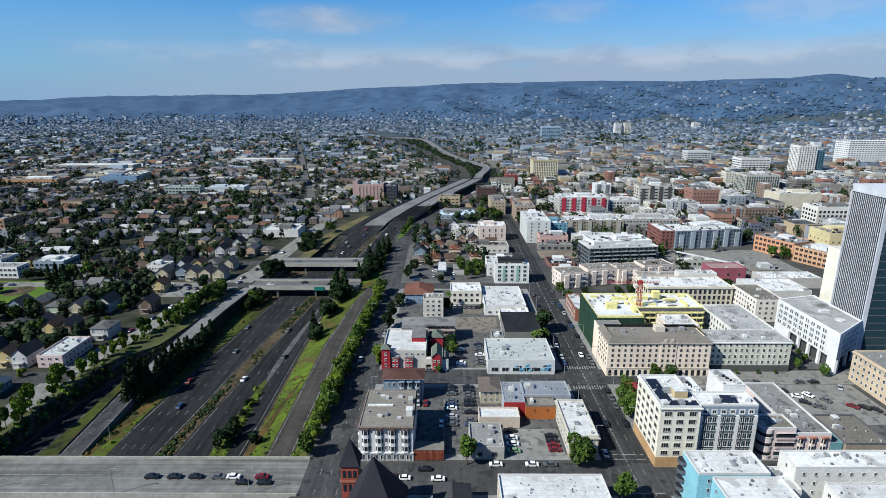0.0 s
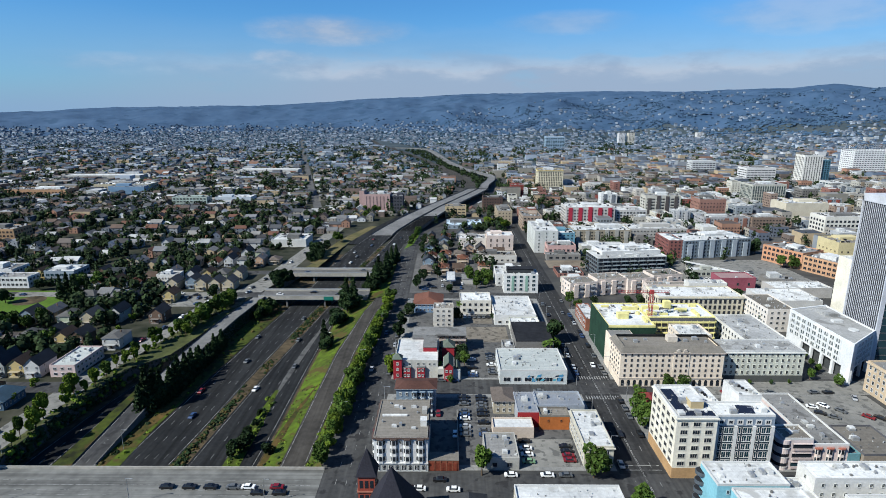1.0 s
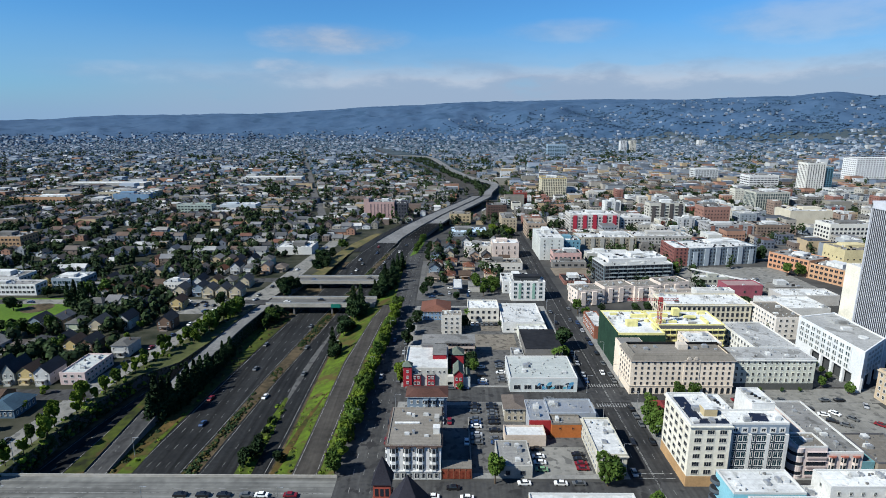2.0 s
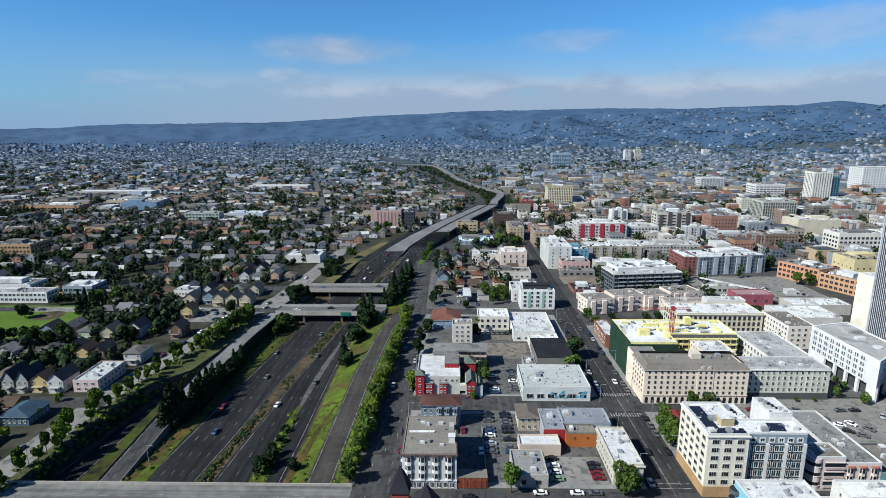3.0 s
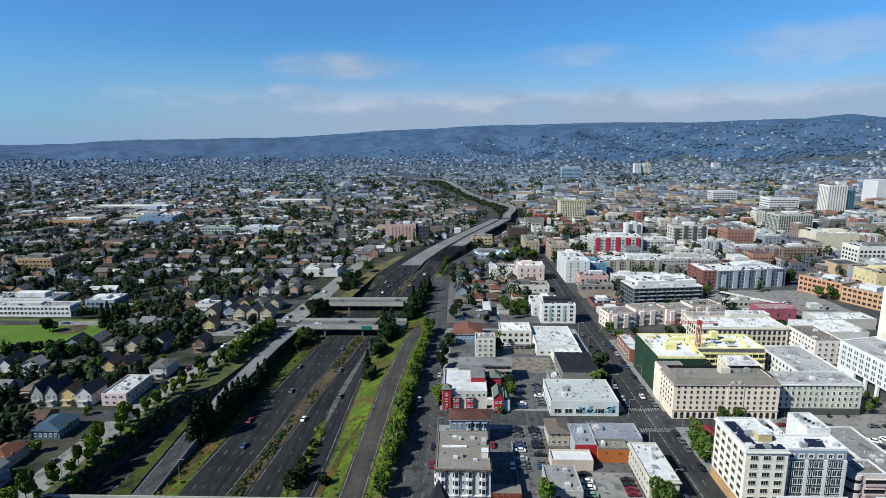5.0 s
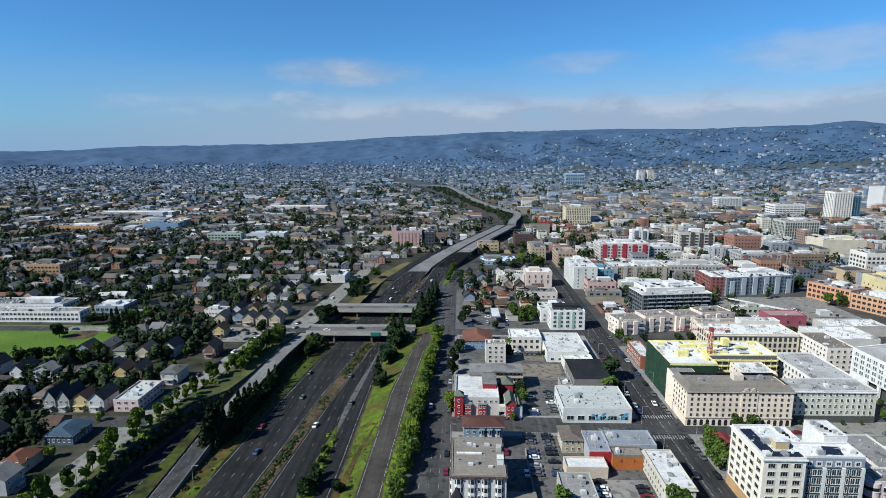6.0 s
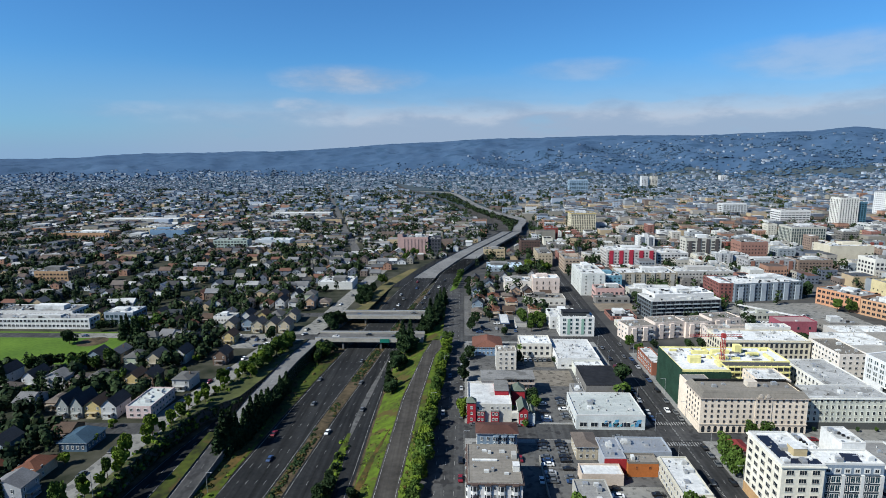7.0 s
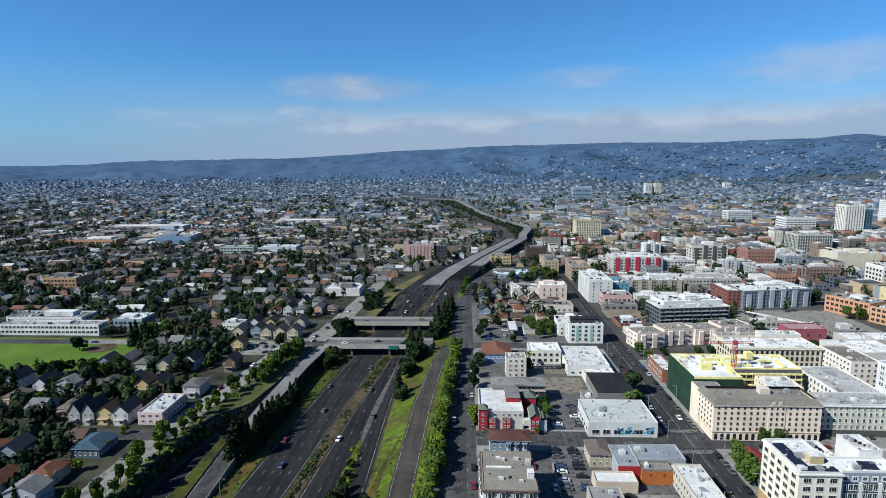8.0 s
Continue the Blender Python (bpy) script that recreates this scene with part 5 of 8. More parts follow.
HR = random.Random(11)
KNOWN = ([(12, -221.2, 242.4, 0), (12, -214.4, 242.4, 0), (9, -207.2, 242.4, 0), (1, -198.8, 242.6, 0),
    (11, -200.5, 276.5, 0), (9, -208.6, 276, 0), (2, -217.5, 280, 0), (0, -213.5, 306, 0), (1, -201, 312.5, 0), (5, -226.4, 306, 0), (8, -228, 347, 0), (10, -180.5, 274.5, 0), (11, -176, 311, 0),
    (1, -264, 275.5, 0), (4, -270, 263, 0), (3, -207.5, 221, 0), (13, -198, 190, 0), (4, -240, 276, 0), (2, -252, 310, 0), (7, -240, 312, 0)] +
         [(9, -186, 346, 0),
    (0, -176, 372, 0), (0, -166.5, 372, 0), (0, -157, 372, 0),
    (1, -192, 393, 0), (9, -181, 394, 0), (5, -170, 393, 0), (0, -159, 395, 0), (6, -192, 432, 0), (1, -180, 434, 0), (10, -168, 432, 0), (7, -156, 434, 0), (4, -146, 440, 0), (11, -186, 455, 180), (1, -174, 456, 180), (5, -162, 457, 180), (0, -196, 372, 0), (3, -222, 394, 0), (7, -208, 396, 0),
    (2, -224, 206, 0), (6, -214, 186, 0)] +
         [(1, -284, 281, 0), (4, -232, 250, 0), (8, -244, 246, 0), (13, -236, 207, 0), (11, -247, 190, 0),
    # beside the frontage street
    (13, -16, 333, 0), (4, -20, 412, 0), (13, -8, 414, 0), (2, -20, 432, 0), (7, -8, 434, 0), (3, 4, 418, 0), (13, 8, 440, 0), (6, -18, 452, 0), (13, -6, 456, 0), (4, 6, 462, 0), (2, -20, 474, 0), (0, -8, 478, 0),
    (7, 14, 474, 0), (11, 24, 470, 0), (3, 40, 470, 0)] +
         [(13, 24, 420, 0), (4, -20, 498, 0), (2, -8, 502, 0), (11, -20, 520, 0), (13, -6, 524, 0), (1, 8, 530, 0), (4, 22, 532, 0), (7, 36, 528, 0), (3, 46, 520, 0)])
for k, x, y, turn in KNOWN:
    settle(k, x, y, turn)
TAKEN = [(k[1], k[2]) for k in KNOWN]
LAWN_RECT = (-372, -250, 300, 368)
XSTREETS = [-181 - 92 * i for i in range(8)]
YSTREETS = [159, 229, 290, 359, 412, 476, 540, 604, 668]
placed = 0
REST = []
for j in range(len(YSTREETS) - 1):
    ya, yb = YSTREETS[j] + 8, YSTREETS[j + 1] - 8
    for i in range(7):
        xa, xb = XSTREETS[i + 1] + 8, XSTREETS[i] - 8
        shift = max(0, yb - 345) * 0.33 if i == 0 else 0
        for y, turn in ((ya + 8, 0), (yb - 8, 180)):
            x = xa + 5
            while x < xb - 4 + shift:
                px, py = x + HR.uniform(-0.8, 0.8), y + HR.uniform(-2, 2)
                ok = clear_of(px, py, 6, [LAWN_RECT]) and all(abs(px - a) > 8.5 or abs(py - b) > 12 for a, b in TAKEN)
                if ok and px > -0.9 * py - 110 and HR.random() < 0.92:
                    if py > 420 or px < -330 or placed > 150:
                        REST.append((px, py, HR.random()))
                        x += HR.uniform(9.6, 12.5)
                        continue
                    settle(HR.choice([0, 1, 2, 3, 4, 5, 6, 7, 8, 9, 10, 11, 11, 1, 8, 2]), px, py, turn + HR.choice([0, 0, 0, 90]))
                    placed += 1
                x += HR.uniform(9.6, 12.5)
structure("lawn", Geo().box(-372, -256, 304, 366, -0.2, 0.03), LAWN, "mown green school playing field", "lawn")
structure("play_area", Geo().cyl(-280, 345, -0.1, 0.06, 10, 9.5, 14), DIRT, "round sandy play area in the grass", "play area")


# ---------------------------------------------------------------- trees
def crown_geo(shape, leaves, seed, size):
    """Many small leaf clumps spread unevenly through a crown."""
    rnd = random.Random(seed)
    g = Geo()
    for _ in range(leaves):
        c = shape(rnd)
        n = Vector((rnd.gauss(0, 1), rnd.gauss(0, 1), rnd.gauss(0.5, 0.8))).normalized()
        u = n.orthogonal().normalized()
        v = n.cross(u)
        a = rnd.uniform(0, 6.28)
        u, v = u * math.cos(a) + v * math.sin(a), v * math.cos(a) - u * math.sin(a)
        s = size * rnd.uniform(0.6, 1.3)
        g.face([tuple(c + u * s + n * 0.1 * s), tuple(c + v * s * 0.7 - n * 0.15 * s), tuple(c - u * s), tuple(c - v * s * 0.7 + n * 0.15 * s)])
    return g


def round_crown(r, z0, z1, lumps, seed):
    rnd = random.Random(seed)
    blobs = [(Vector((rnd.uniform(-0.6, 0.6) * r, rnd.uniform(-0.6, 0.6) * r, rnd.uniform(z0 + 0.2 * (z1 - z0), z1 - 0.15 * (z1 - z0)))), rnd.uniform(0.35, 0.6) * r) for _ in range(lumps)]

    def pickpoint(rn):
        c, q = rn.choice(blobs)
        d = Vector((rn.gauss(0, 1), rn.gauss(0, 1), rn.gauss(0, 1))).normalized()
        return c + d * q * rn.uniform(0.72, 1.0)
    return pickpoint


def cone_crown(r, z0, z1):
    def pickpoint(rn):
        k = rn.random() ** 1.5
        z = z0 + (z1 - z0) * k
        q = r * (1 - k) ** 0.8 * rn.uniform(0.6, 1.08) * (0.8 + 0.25 * math.sin(z * 3.1))
        a = rn.uniform(0, 6.283)
        return Vector((q * math.cos(a), q * math.sin(a), z))
    return pickpoint


def tree(label, trunk_h, r, h, leaf, seed, conifer=False, leaves=1150, size=0.56):
    b = thing("tree", label, "tree")
    g = Geo().cyl(0, 0, -0.3, trunk_h, 0.28, 0.16, 7)
    rnd = random.Random(seed)
    if not conifer:
        for i in range(5):
            a, t = i * 1.26 + rnd.uniform(-0.3, 0.3), trunk_h * rnd.uniform(0.75, 1.0)
            e = Vector((math.cos(a) * r * 0.55, math.sin(a) * r * 0.55, trunk_h + (h - trunk_h) * rnd.uniform(0.3, 0.7)))
            s = Vector((0, 0, t))
            side = (e - s).cross(Vector((0, 0, 1))).normalized()
            up = Vector((0, 0, 0.1))
            g.face([tuple(s + side * 0.1), tuple(s - side * 0.1), tuple(e - side * 0.03), tuple(e + side * 0.03)])
            g.face([tuple(s + up), tuple(s - up), tuple(e - up * 0.3), tuple(e + up * 0.3)])
    part("trunk", g, TRUNK, b)
    shape = cone_crown(r, trunk_h * 0.6, h) if conifer else round_crown(r, trunk_h * 0.7, h, 7, seed)
    part("crown", crown_geo(shape, leaves, seed, size), leaf, b)
    return b


TREES = {
    "light": [tree("bright green young street tree", 2.2, 3.0, 7.5, LEAF_LIGHT, 21 + i) for i in range(3)],
    "mid": [tree("spreading green broadleaf tree", 2.6, 3.8, 8.5, LEAF_MID, 31 + i) for i in range(3)],
    "dark": [tree("dense dark green broadleaf tree", 2.4, 4.0, 9.0, LEAF_DARK, 41 + i) for i in range(3)],
    "conifer": [tree("tall dark green conifer tree", 1.2, 3.1, 13.5, LEAF_DARK, 51 + i, conifer=True, leaves=1300, size=0.6) for i in range(2)],
}
for kind in TREES:
    for p in TREES[kind]:
        tagged(p, group="trees of the streets and banks")
STOOD = set()
TR = random.Random(5)


def plant(kind, x, y, z=0.0, s=1.0, tall=1.0):
    k = TR.choice(TREES[kind])
    m = pose(x, y, z, 0, 0, TR.uniform(0, 360)) @ Matrix.Diagonal((s, s, s * tall * TR.uniform(0.9, 1.15), 1))
    if k not in STOOD:
        STOOD.add(k)
        k.matrix_basis = m
        return k
    c = copy_thing(k, m)
    c.matrix_basis = m
    return c


for y in np.arange(170, 346, 3.6):      # strip between the ramp and the frontage street
    l = float(np.interp(y, [170, 260, 345], [-51.5, -48, -43.5]))
    plant("light" if TR.random() < 0.5 else "mid", l + TR.uniform(1.8, 3.4), y + TR.uniform(-1, 1), -0.8 if y < 300 else -0.2, TR.uniform(0.7, 1.1))
for y in np.arange(150, 345, 4.6):      # strip along the west wall
    l = float(np.interp(y, [150, 245, 300, 345], [-168, -165, -152, -143]))
    plant("light" if TR.random() < 0.8 else "mid", l + TR.uniform(-4.0, 1.5), y + TR.uniform(-2, 2), 0, TR.uniform(0.55, 0.95), 1.35)
for y in np.arange(288, 346, 3.4):
    plant("light" if TR.random() < 0.45 else "mid", float(np.interp(y, [288, 345], [-153, -143.5])) + TR.uniform(-3, 3), y, 0, TR.uniform(0.8, 1.15))
for y in np.arange(196, 335, 16):
    plant("light", -190.5 + TR.uniform(-1, 1), y, 0, TR.uniform(0.5, 0.8))
for x, y, q in ((-136.2, 219, 1.45), (-134.4, 222, 1.3), (-137.4, 215.5, 1.1), (-133.0, 225, 1.1)):
    plant("conifer", x, y, -6.8, q)
    plant("dark", x + 1.5, y + 1.5, -6.9, TR.uniform(0.8, 1.1))
for y in np.arange(229, 287, 3.4):
    x = float(np.interp(y, [226, 262, 310], [-132.6, -130.6, -128.8]))
    plant("conifer", x + TR.uniform(-0.3, 0.9), y, -7.2, TR.uniform(0.9, 1.2) * (1.0 if y < 262 else 0.72))
    if TR.random() < 0.5:
        plant("dark", x + 1.6, y + 1.2, -7.2, TR.uniform(0.5, 0.7))
for x, y, q in ((-124.5, 332, 0.9), (-123.4, 336, 1.0), (-122.6, 341, 1.1), (-121.6, 345, 1.0), (-120.4, 338, 0.8), (-118.2, 346, 0.9), (-122.8, 326, 0.7)):
    plant("mid" if TR.random() < 0.5 else "dark", x, y, -6.9, q)
for x, y, z, s in ((-71.5, 350, -4, 1.15), (-70, 343, -4, 1.0), (-68.5, 335, -4, 1.1), (-71, 318, -6, 1.0), (-70, 311, -6, 1.1), (-72, 284, -6, 0.9), (-69, 278, -6, 0.8), (-66, 346, -2, 1.0), (-64, 340, -2, 0.8),
                   (-56, 398, -3, 1.1), (-53, 392, -2, 1.0), (-58, 388, -4, 1.0), (-50, 402, -1, 0.9), (-55, 378, -3, 1.1), (-60, 372, -4, 0.9)):
    plant("conifer" if TR.random() < 0.6 else "dark", x, y, z, s * 1.25)
    plant("dark", x + TR.uniform(-2, 2), y + 3, z, s)
for x, y in ((-127, 380), (-124, 386), (-121, 392), (-126, 396), (-119, 447), (-117, 455), (-114, 462), (-120, 462), (-112, 452), (-124, 374), (-130, 388)):
    plant("dark", x, y, -2, TR.uniform(0.9, 1.3))
for k in range(16):
    plant("light" if k % 3 else "mid", 34 + 26 * TR.random(), 574 + 24 * TR.random(), 0, TR.uniform(0.8, 1.3))
for x, y in ((-121, 468), (-119, 474), (-116, 480), (-113, 486), (-118, 462), (-110, 512), (-107, 520), (-100, 640), (-96, 652), (-92, 660), (-104, 662), (-88, 668)):
    plant("dark" if x < -112 else "mid", x, y, 0, TR.uniform(0.8, 1.3))
for y in np.arange(372, 462, 4.5):
    plant("dark" if TR.random() < 0.7 else "conifer", float(np.interp(y, [372, 420, 462], [-55, -51, -47])) + TR.uniform(-3, 3), y, -1.5, TR.uniform(0.8, 1.15))
structure("verge", ribbon(Geo(), [(-44, -43, 488, 0.06), (-42.5, -37.5, 500, 0.06), (-40, -34, 530, 0.06), (-36, -32.5, 552, 0.06), (-31, -30.5, 572, 0.06)]), LAWN, "green island between ramp and street", "verge")
for x, y in ((-40, 500), (-39, 507), (-38, 515), (-36.5, 526), (-35.5, 536), (-34.6, 546), (-27, 470), (-26.5, 480), (-27.5, 492), (-26, 505), (-27, 520)):
    plant("mid" if x < -30 else "dark", x, y, 0, TR.uniform(0.6, 0.95))
for x, y, s in ((-86, 186, 0.8), (-83.5, 190, 0.9), (-73, 187, 0.6), (-84.5, 206, 0.45), (-85, 214, 0.4), (-84, 196, 0.6)):
    plant("dark", x, y, -7, s)
for kind, x, y, s in ([("mid", 7.5, 165.5, 1.15), ("mid", 45.5, 164.5, 1.2), ("mid", 55, 147, 1.1), ("mid", 73.6, 201, 1.1), ("mid", 74.5, 208, 0.9), ("mid", 77.5, 216, 0.8), ("mid", 73.2, 195, 0.9), ("mid", 94, 227, 0.7),
                      ("mid", 101.5, 227, 0.7), ("dark", 2.5, 256, 1.0), ("mid", 4, 250, 0.8), ("light", -31.5, 245, 1.0), ("light", -31, 241, 0.9), ("dark", -31.5, 285, 1.0), ("dark", -31, 300, 0.9), ("dark", -28, 318, 1.0),
                      ("dark", 52.2, 277, 1.5), ("dark", 52, 283, 1.3), ("mid", 51.8, 268, 0.7), ("dark", 1, 310, 0.9), ("dark", 24, 312, 0.7), ("mid", 20, 380, 1.2), ("mid", 12, 384, 1.2), ("mid", 26, 386, 1.0), ("light", 4, 270, 0.8),
                      ("dark", 160, 262, 0.8), ("dark", 178, 300, 0.9), ("dark", 176, 332, 1.3)] +
                      [("dark", 181, 340, 1.1), ("mid", 166, 430, 1.2), ("mid", 172, 436, 1.1), ("light", 170, 444, 1.0), ("mid", 258, 424, 1.2), ("mid", 266, 422, 1.1),
                      ("dark", 262, 470, 1.3), ("dark", 268, 480, 1.3), ("dark", 258, 486, 1.2), ("dark", 90, 340, 0.7), ("dark", 112, 340, 0.7), ("dark", 120, 340, 0.8), ("dark", 140, 340, 0.8), ("mid", 73.5, 335, 1.0), ("mid", 76, 328, 0.8),
                      ("dark", 124, 231.5, 0.25), ("mid", 133, 231.5, 0.28), ("dark", 143, 231.5, 0.25), ("mid", 151, 231.5, 0.24), ("mid", 163, 236, 0.6), ("mid", 171.5, 243, 0.5), ("mid", 172.2, 250, 0.5), ("mid", 172.8, 257, 0.55), ("mid", 173, 264, 0.5), ("dark", 120, 208, 0.7), ("mid", 172, 230, 0.6), ("mid", 186, 198, 0.9)] +
                      [("light", -9, 246, 0.6), ("mid", -3, 232.5, 0.4)]):
    plant(kind, x, y, 0, s)
def palm(x, y, h):
    b = thing("palm_tree", "tall fan palm with drooping fronds", "palm tree", pose(x, y, 0))
    part("trunk", Geo().cyl(0, 0, -0.2, h, 0.3, 0.22, 7), TRUNK, b)
    g = Geo()
    for k in range(26):
        a, e = k * 2.4, TR.uniform(-0.7, 0.9)
        d = Vector((math.cos(a) * math.cos(e), math.sin(a) * math.cos(e), math.sin(e)))
        q = Vector((-math.sin(a), math.cos(a), 0)) * 0.55
        c = Vector((0, 0, h))
        g.face([tuple(c), tuple(c + d * 1.2 + q), tuple(c + d * 2.4 - Vector((0, 0, 0.5))), tuple(c + d * 1.2 - q)])
    part("crown", g, LEAF_MID, b)


palm(47.5, 258.5, 9), palm(45, 260, 7.5), palm(2.5, 316, 9)
for x, y in ((-25, 372), (-22, 390), (16, 371), (22, 374), (25, 390), (11, 396), (-12, 397), (-3, 363.5)):
    plant("mid" if x > 0 else "dark", x, y, 0.15, TR.uniform(0.7, 1.1))
for i in range(14):                      # round the playing field
    plant(TR.choice(["dark", "mid"]), TR.uniform(-290, -240), TR.choice([TR.uniform(352, 372), TR.uniform(292, 306)]), 0, TR.uniform(0.8, 1.3))
for x, y in ((-262, 350), (-258, 356), (-253, 352), (-266, 362), (-270, 368), (-250, 360), (-288, 366), (-292, 340)):
    plant("conifer" if x > -280 else "dark", x, y, 0, TR.uniform(0.9, 1.2))
yard = 0
while yard < 30:
    y = 170 + 190 * TR.random() ** 0.8
    x = TR.uniform(-0.95 * y - 100, -150 + max(0, y - 350) * 0.2)
    if clear_of(x, y, 3, [LAWN_RECT]) and not any(abs(y - s) < 7 for s in YSTREETS) and not any(abs(x - s) < 8 for s in XSTREETS) and not (-192 < x < -120 and y < 345) and x > -0.9 * y - 120 and x < along(WALLS_Y, min(y, 500))[0] - 20:
        plant(TR.choice(["dark", "dark", "mid", "dark", "mid", "light", "conifer"]), x, y, 0, TR.uniform(0.5, 1.1))
        yard += 1
    else:
        yard += 0.02


# ---------------------------------------------------------------- buildings with a shape of their own
def bay_mesh(w, d, h, storeys, gap, wall, cap=None):
    """A projecting bay with canted sides, framed sashes, a moulding under each storey and a cap."""
    g = Geo()
    c = w * 0.24
    pts = [(-w / 2, 0), (-w / 2 + c, -d), (w / 2 - c, -d), (w / 2, 0)]

    def ring(grow, z0, z1, m):
        out = [(x + grow * (1 if x > 0 else -1), y - grow * (1 if y < -0.01 else 0)) for x, y in pts]
        for (ax, ay), (bx, by) in zip(out, out[1:]):
            g.face([(ax, ay, z0), (bx, by, z0), (bx, by, z1), (ax, ay, z1)], m)
        g.face([(x, y, z1) for x, y in out], m), g.face([(x, y, z0) for x, y in out[::-1]], m)

    ring(0, 0, h, 0)
    for s in range(storeys):
        z = 0.75 + s * gap
        for k, ((ax, ay), (bx, by)) in enumerate(zip(pts, pts[1:])):
            u = Vector((bx - ax, by - ay, 0))
            n = Vector((u.y, -u.x, 0)).normalized()
            for lo, hi in (((0.08, 0.92),) if k == 1 else ((0.1, 0.9),)):
                for m, grow, out in ((2, 0.0, 0.03), (1, 0.07, 0.05)):
                    p, q = Vector((ax, ay, 0)) + u * lo + u.normalized() * grow + n * out, Vector((ax, ay, 0)) + u * hi - u.normalized() * grow + n * out
                    g.face([(p.x, p.y, z + grow), (q.x, q.y, z + grow), (q.x, q.y, z + 1.85 - grow), (p.x, p.y, z + 1.85 - grow)], m)
        ring(0.07, s * gap, s * gap + 0.16, 2)
    ring(0.22, h, h + 0.5, 3)
    return g.mesh("bay", [wall_mat(wall), GLASS, FRAME, wall_mat(cap or wall)])


def bay_apartments():
    x0, x1, y0, y1, h = -29.5, -11, 167.5, 192.5, 13.4
    dark = (0.12, 0.085, 0.075)
    b = building("white apartment house with four storeys of bay windows", x0, x1, y0, y1, h, (0.72, 0.72, 0.72), ROOF_TAN, rows=3, gap=3.05, first=4.2, win=(0.9, 1.7), pitch=4.4, sides="F", units=0,
                 cornice=dark, band=(3.2, (0.55, 0.55, 0.53)), parapet=0.35, coping=ROOF_TAN)
    m = bay_mesh(2.7, 0.62, 8.9, 3, 3.05, (0.74, 0.74, 0.74), dark)
    for i in range(4):
        part("bay", m, None, b, "white canted bay window", at=pose(-6.9 + 4.6 * i, -12.5, 3.5))
    for i in range(5):
        part("bay", m, None, b, "white canted bay window", at=pose(-9.25, -10 + 5.0 * i, 3.5, 0, 0, -90))
    shop = window_mesh(1.6, 2.2, bars=2)
    for i in range(8):
        part("shop_window", shop, None, b, at=pose(-8 + 2.25 * i, -12.63, 0.5))
    part("shop_cornice", Geo().box(-9.4, 9.4, -12.95, -12.5, 3.1, 3.5, bottom=True), FRAME, b, "pale cornice above the shops")
    z = h - 0.14
    part("skylight", Geo().box(-7.6, 1.3, -0.35, 0.35, 0, 0.45).gable(-7.6, 1.3, -0.35, 0.35, 0.45, 0.8, along="x", over=0.1, thick=0.05), ROOF_WHITE, b, "long white ridged skylight", at=pose(0, 1.2, z))
    for x, y, w, d, e in ((-3.0, 7.5, 0.9, 0.5, 0.7), (-1.2, 6.2, 0.6, 0.5, 1.0), (3.5, 7.1, 1.0, 0.5, 0.8), (-2.7, -6.0, 0.9, 0.5, 0.8), (-0.5, -5.2, 0.5, 0.6, 1.1), (4.2, -7.2, 0.8, 0.4, 0.6), (-7.2, -3.0, 0.25, 0.25, 0.8), (5.0, 3.0, 0.3, 0.3, 0.7), (-5.5, 9.8, 0.3, 0.3, 0.6)):
        part("roof_unit", Geo().box(-w, w, -d, d, 0, e).box(-w * 0.8, w * 0.8, -d * 0.8, d * 0.8, e, e + 0.12), ROOF_WHITE if w > 0.55 else METAL, b, at=pose(x, y, z))
    head = part("stair_head", Geo().box(-1.1, 1.1, -1.3, 1.3, 0, 2.3), wall_mat((0.7, 0.69, 0.66)), b, "white stair head", at=pose(7.6, -4.5, z))
    part("roof", Geo().box(-1.2, 1.2, -1.4, 1.4, 2.3, 2.45), ROOF_WHITE, head)
    part("stair_head", Geo().box(-0.9, 0.9, -1.5, 1.5, 0, 1.6), wall_mat((0.45, 0.44, 0.42)), b, "grey stair head", at=pose(7.6, 4.0, z))


def red_garages():
    """A row of red timber garage doors on the street, with a walled yard behind."""
    b = thing("garage_row", "low row of red timber garage doors with a tan roof", "garage", pose(-5.6, 170, 0.1))
    part("wall", Geo().box(-5.2, 5.2, -2.2, 2.6, 0, 4.0), wall_mat((0.24, 0.08, 0.05)), b)
    part("roof", Geo().box(-5.3, 5.3, -2.3, 2.7, 4.0, 4.15), ROOF_TAN, b)
    red = tint("red_timber_doors", (0.20, 0.050, 0.030), 0.3, grain=2.0)
    for i in range(5):
        door = Geo().box(-0.85, 0.85, -0.08, 0, 0, 3.1)
        for k in range(4):
            door.box(-0.8 + 0.42 * k, -0.5 + 0.42 * k, -0.13, -0.08, 0.1, 3.0)
        part("door", door, red, b, "red boarded double door", at=pose(-4.0 + 2.0 * i, -2.2, 0.05))
        part("post", Geo().box(-0.12, 0.12, -0.2, 0, 0, 3.9), wall_mat((0.34, 0.13, 0.08)), b, at=pose(-5.0 + 2.0 * i, -2.2, 0))
    w = structure("yard_wall", Geo().box(-0.5, -0.2, 172, 205, 0, 2.2), wall_mat((0.30, 0.29, 0.27)), "plain grey wall along the yard", "wall")
    structure("yard", Geo().box(-10.9, -0.5, 172.8, 206, 0.1, 0.168), LOT, "patched asphalt yard behind the garages", "yard")


red_garages()
bay_apartments()


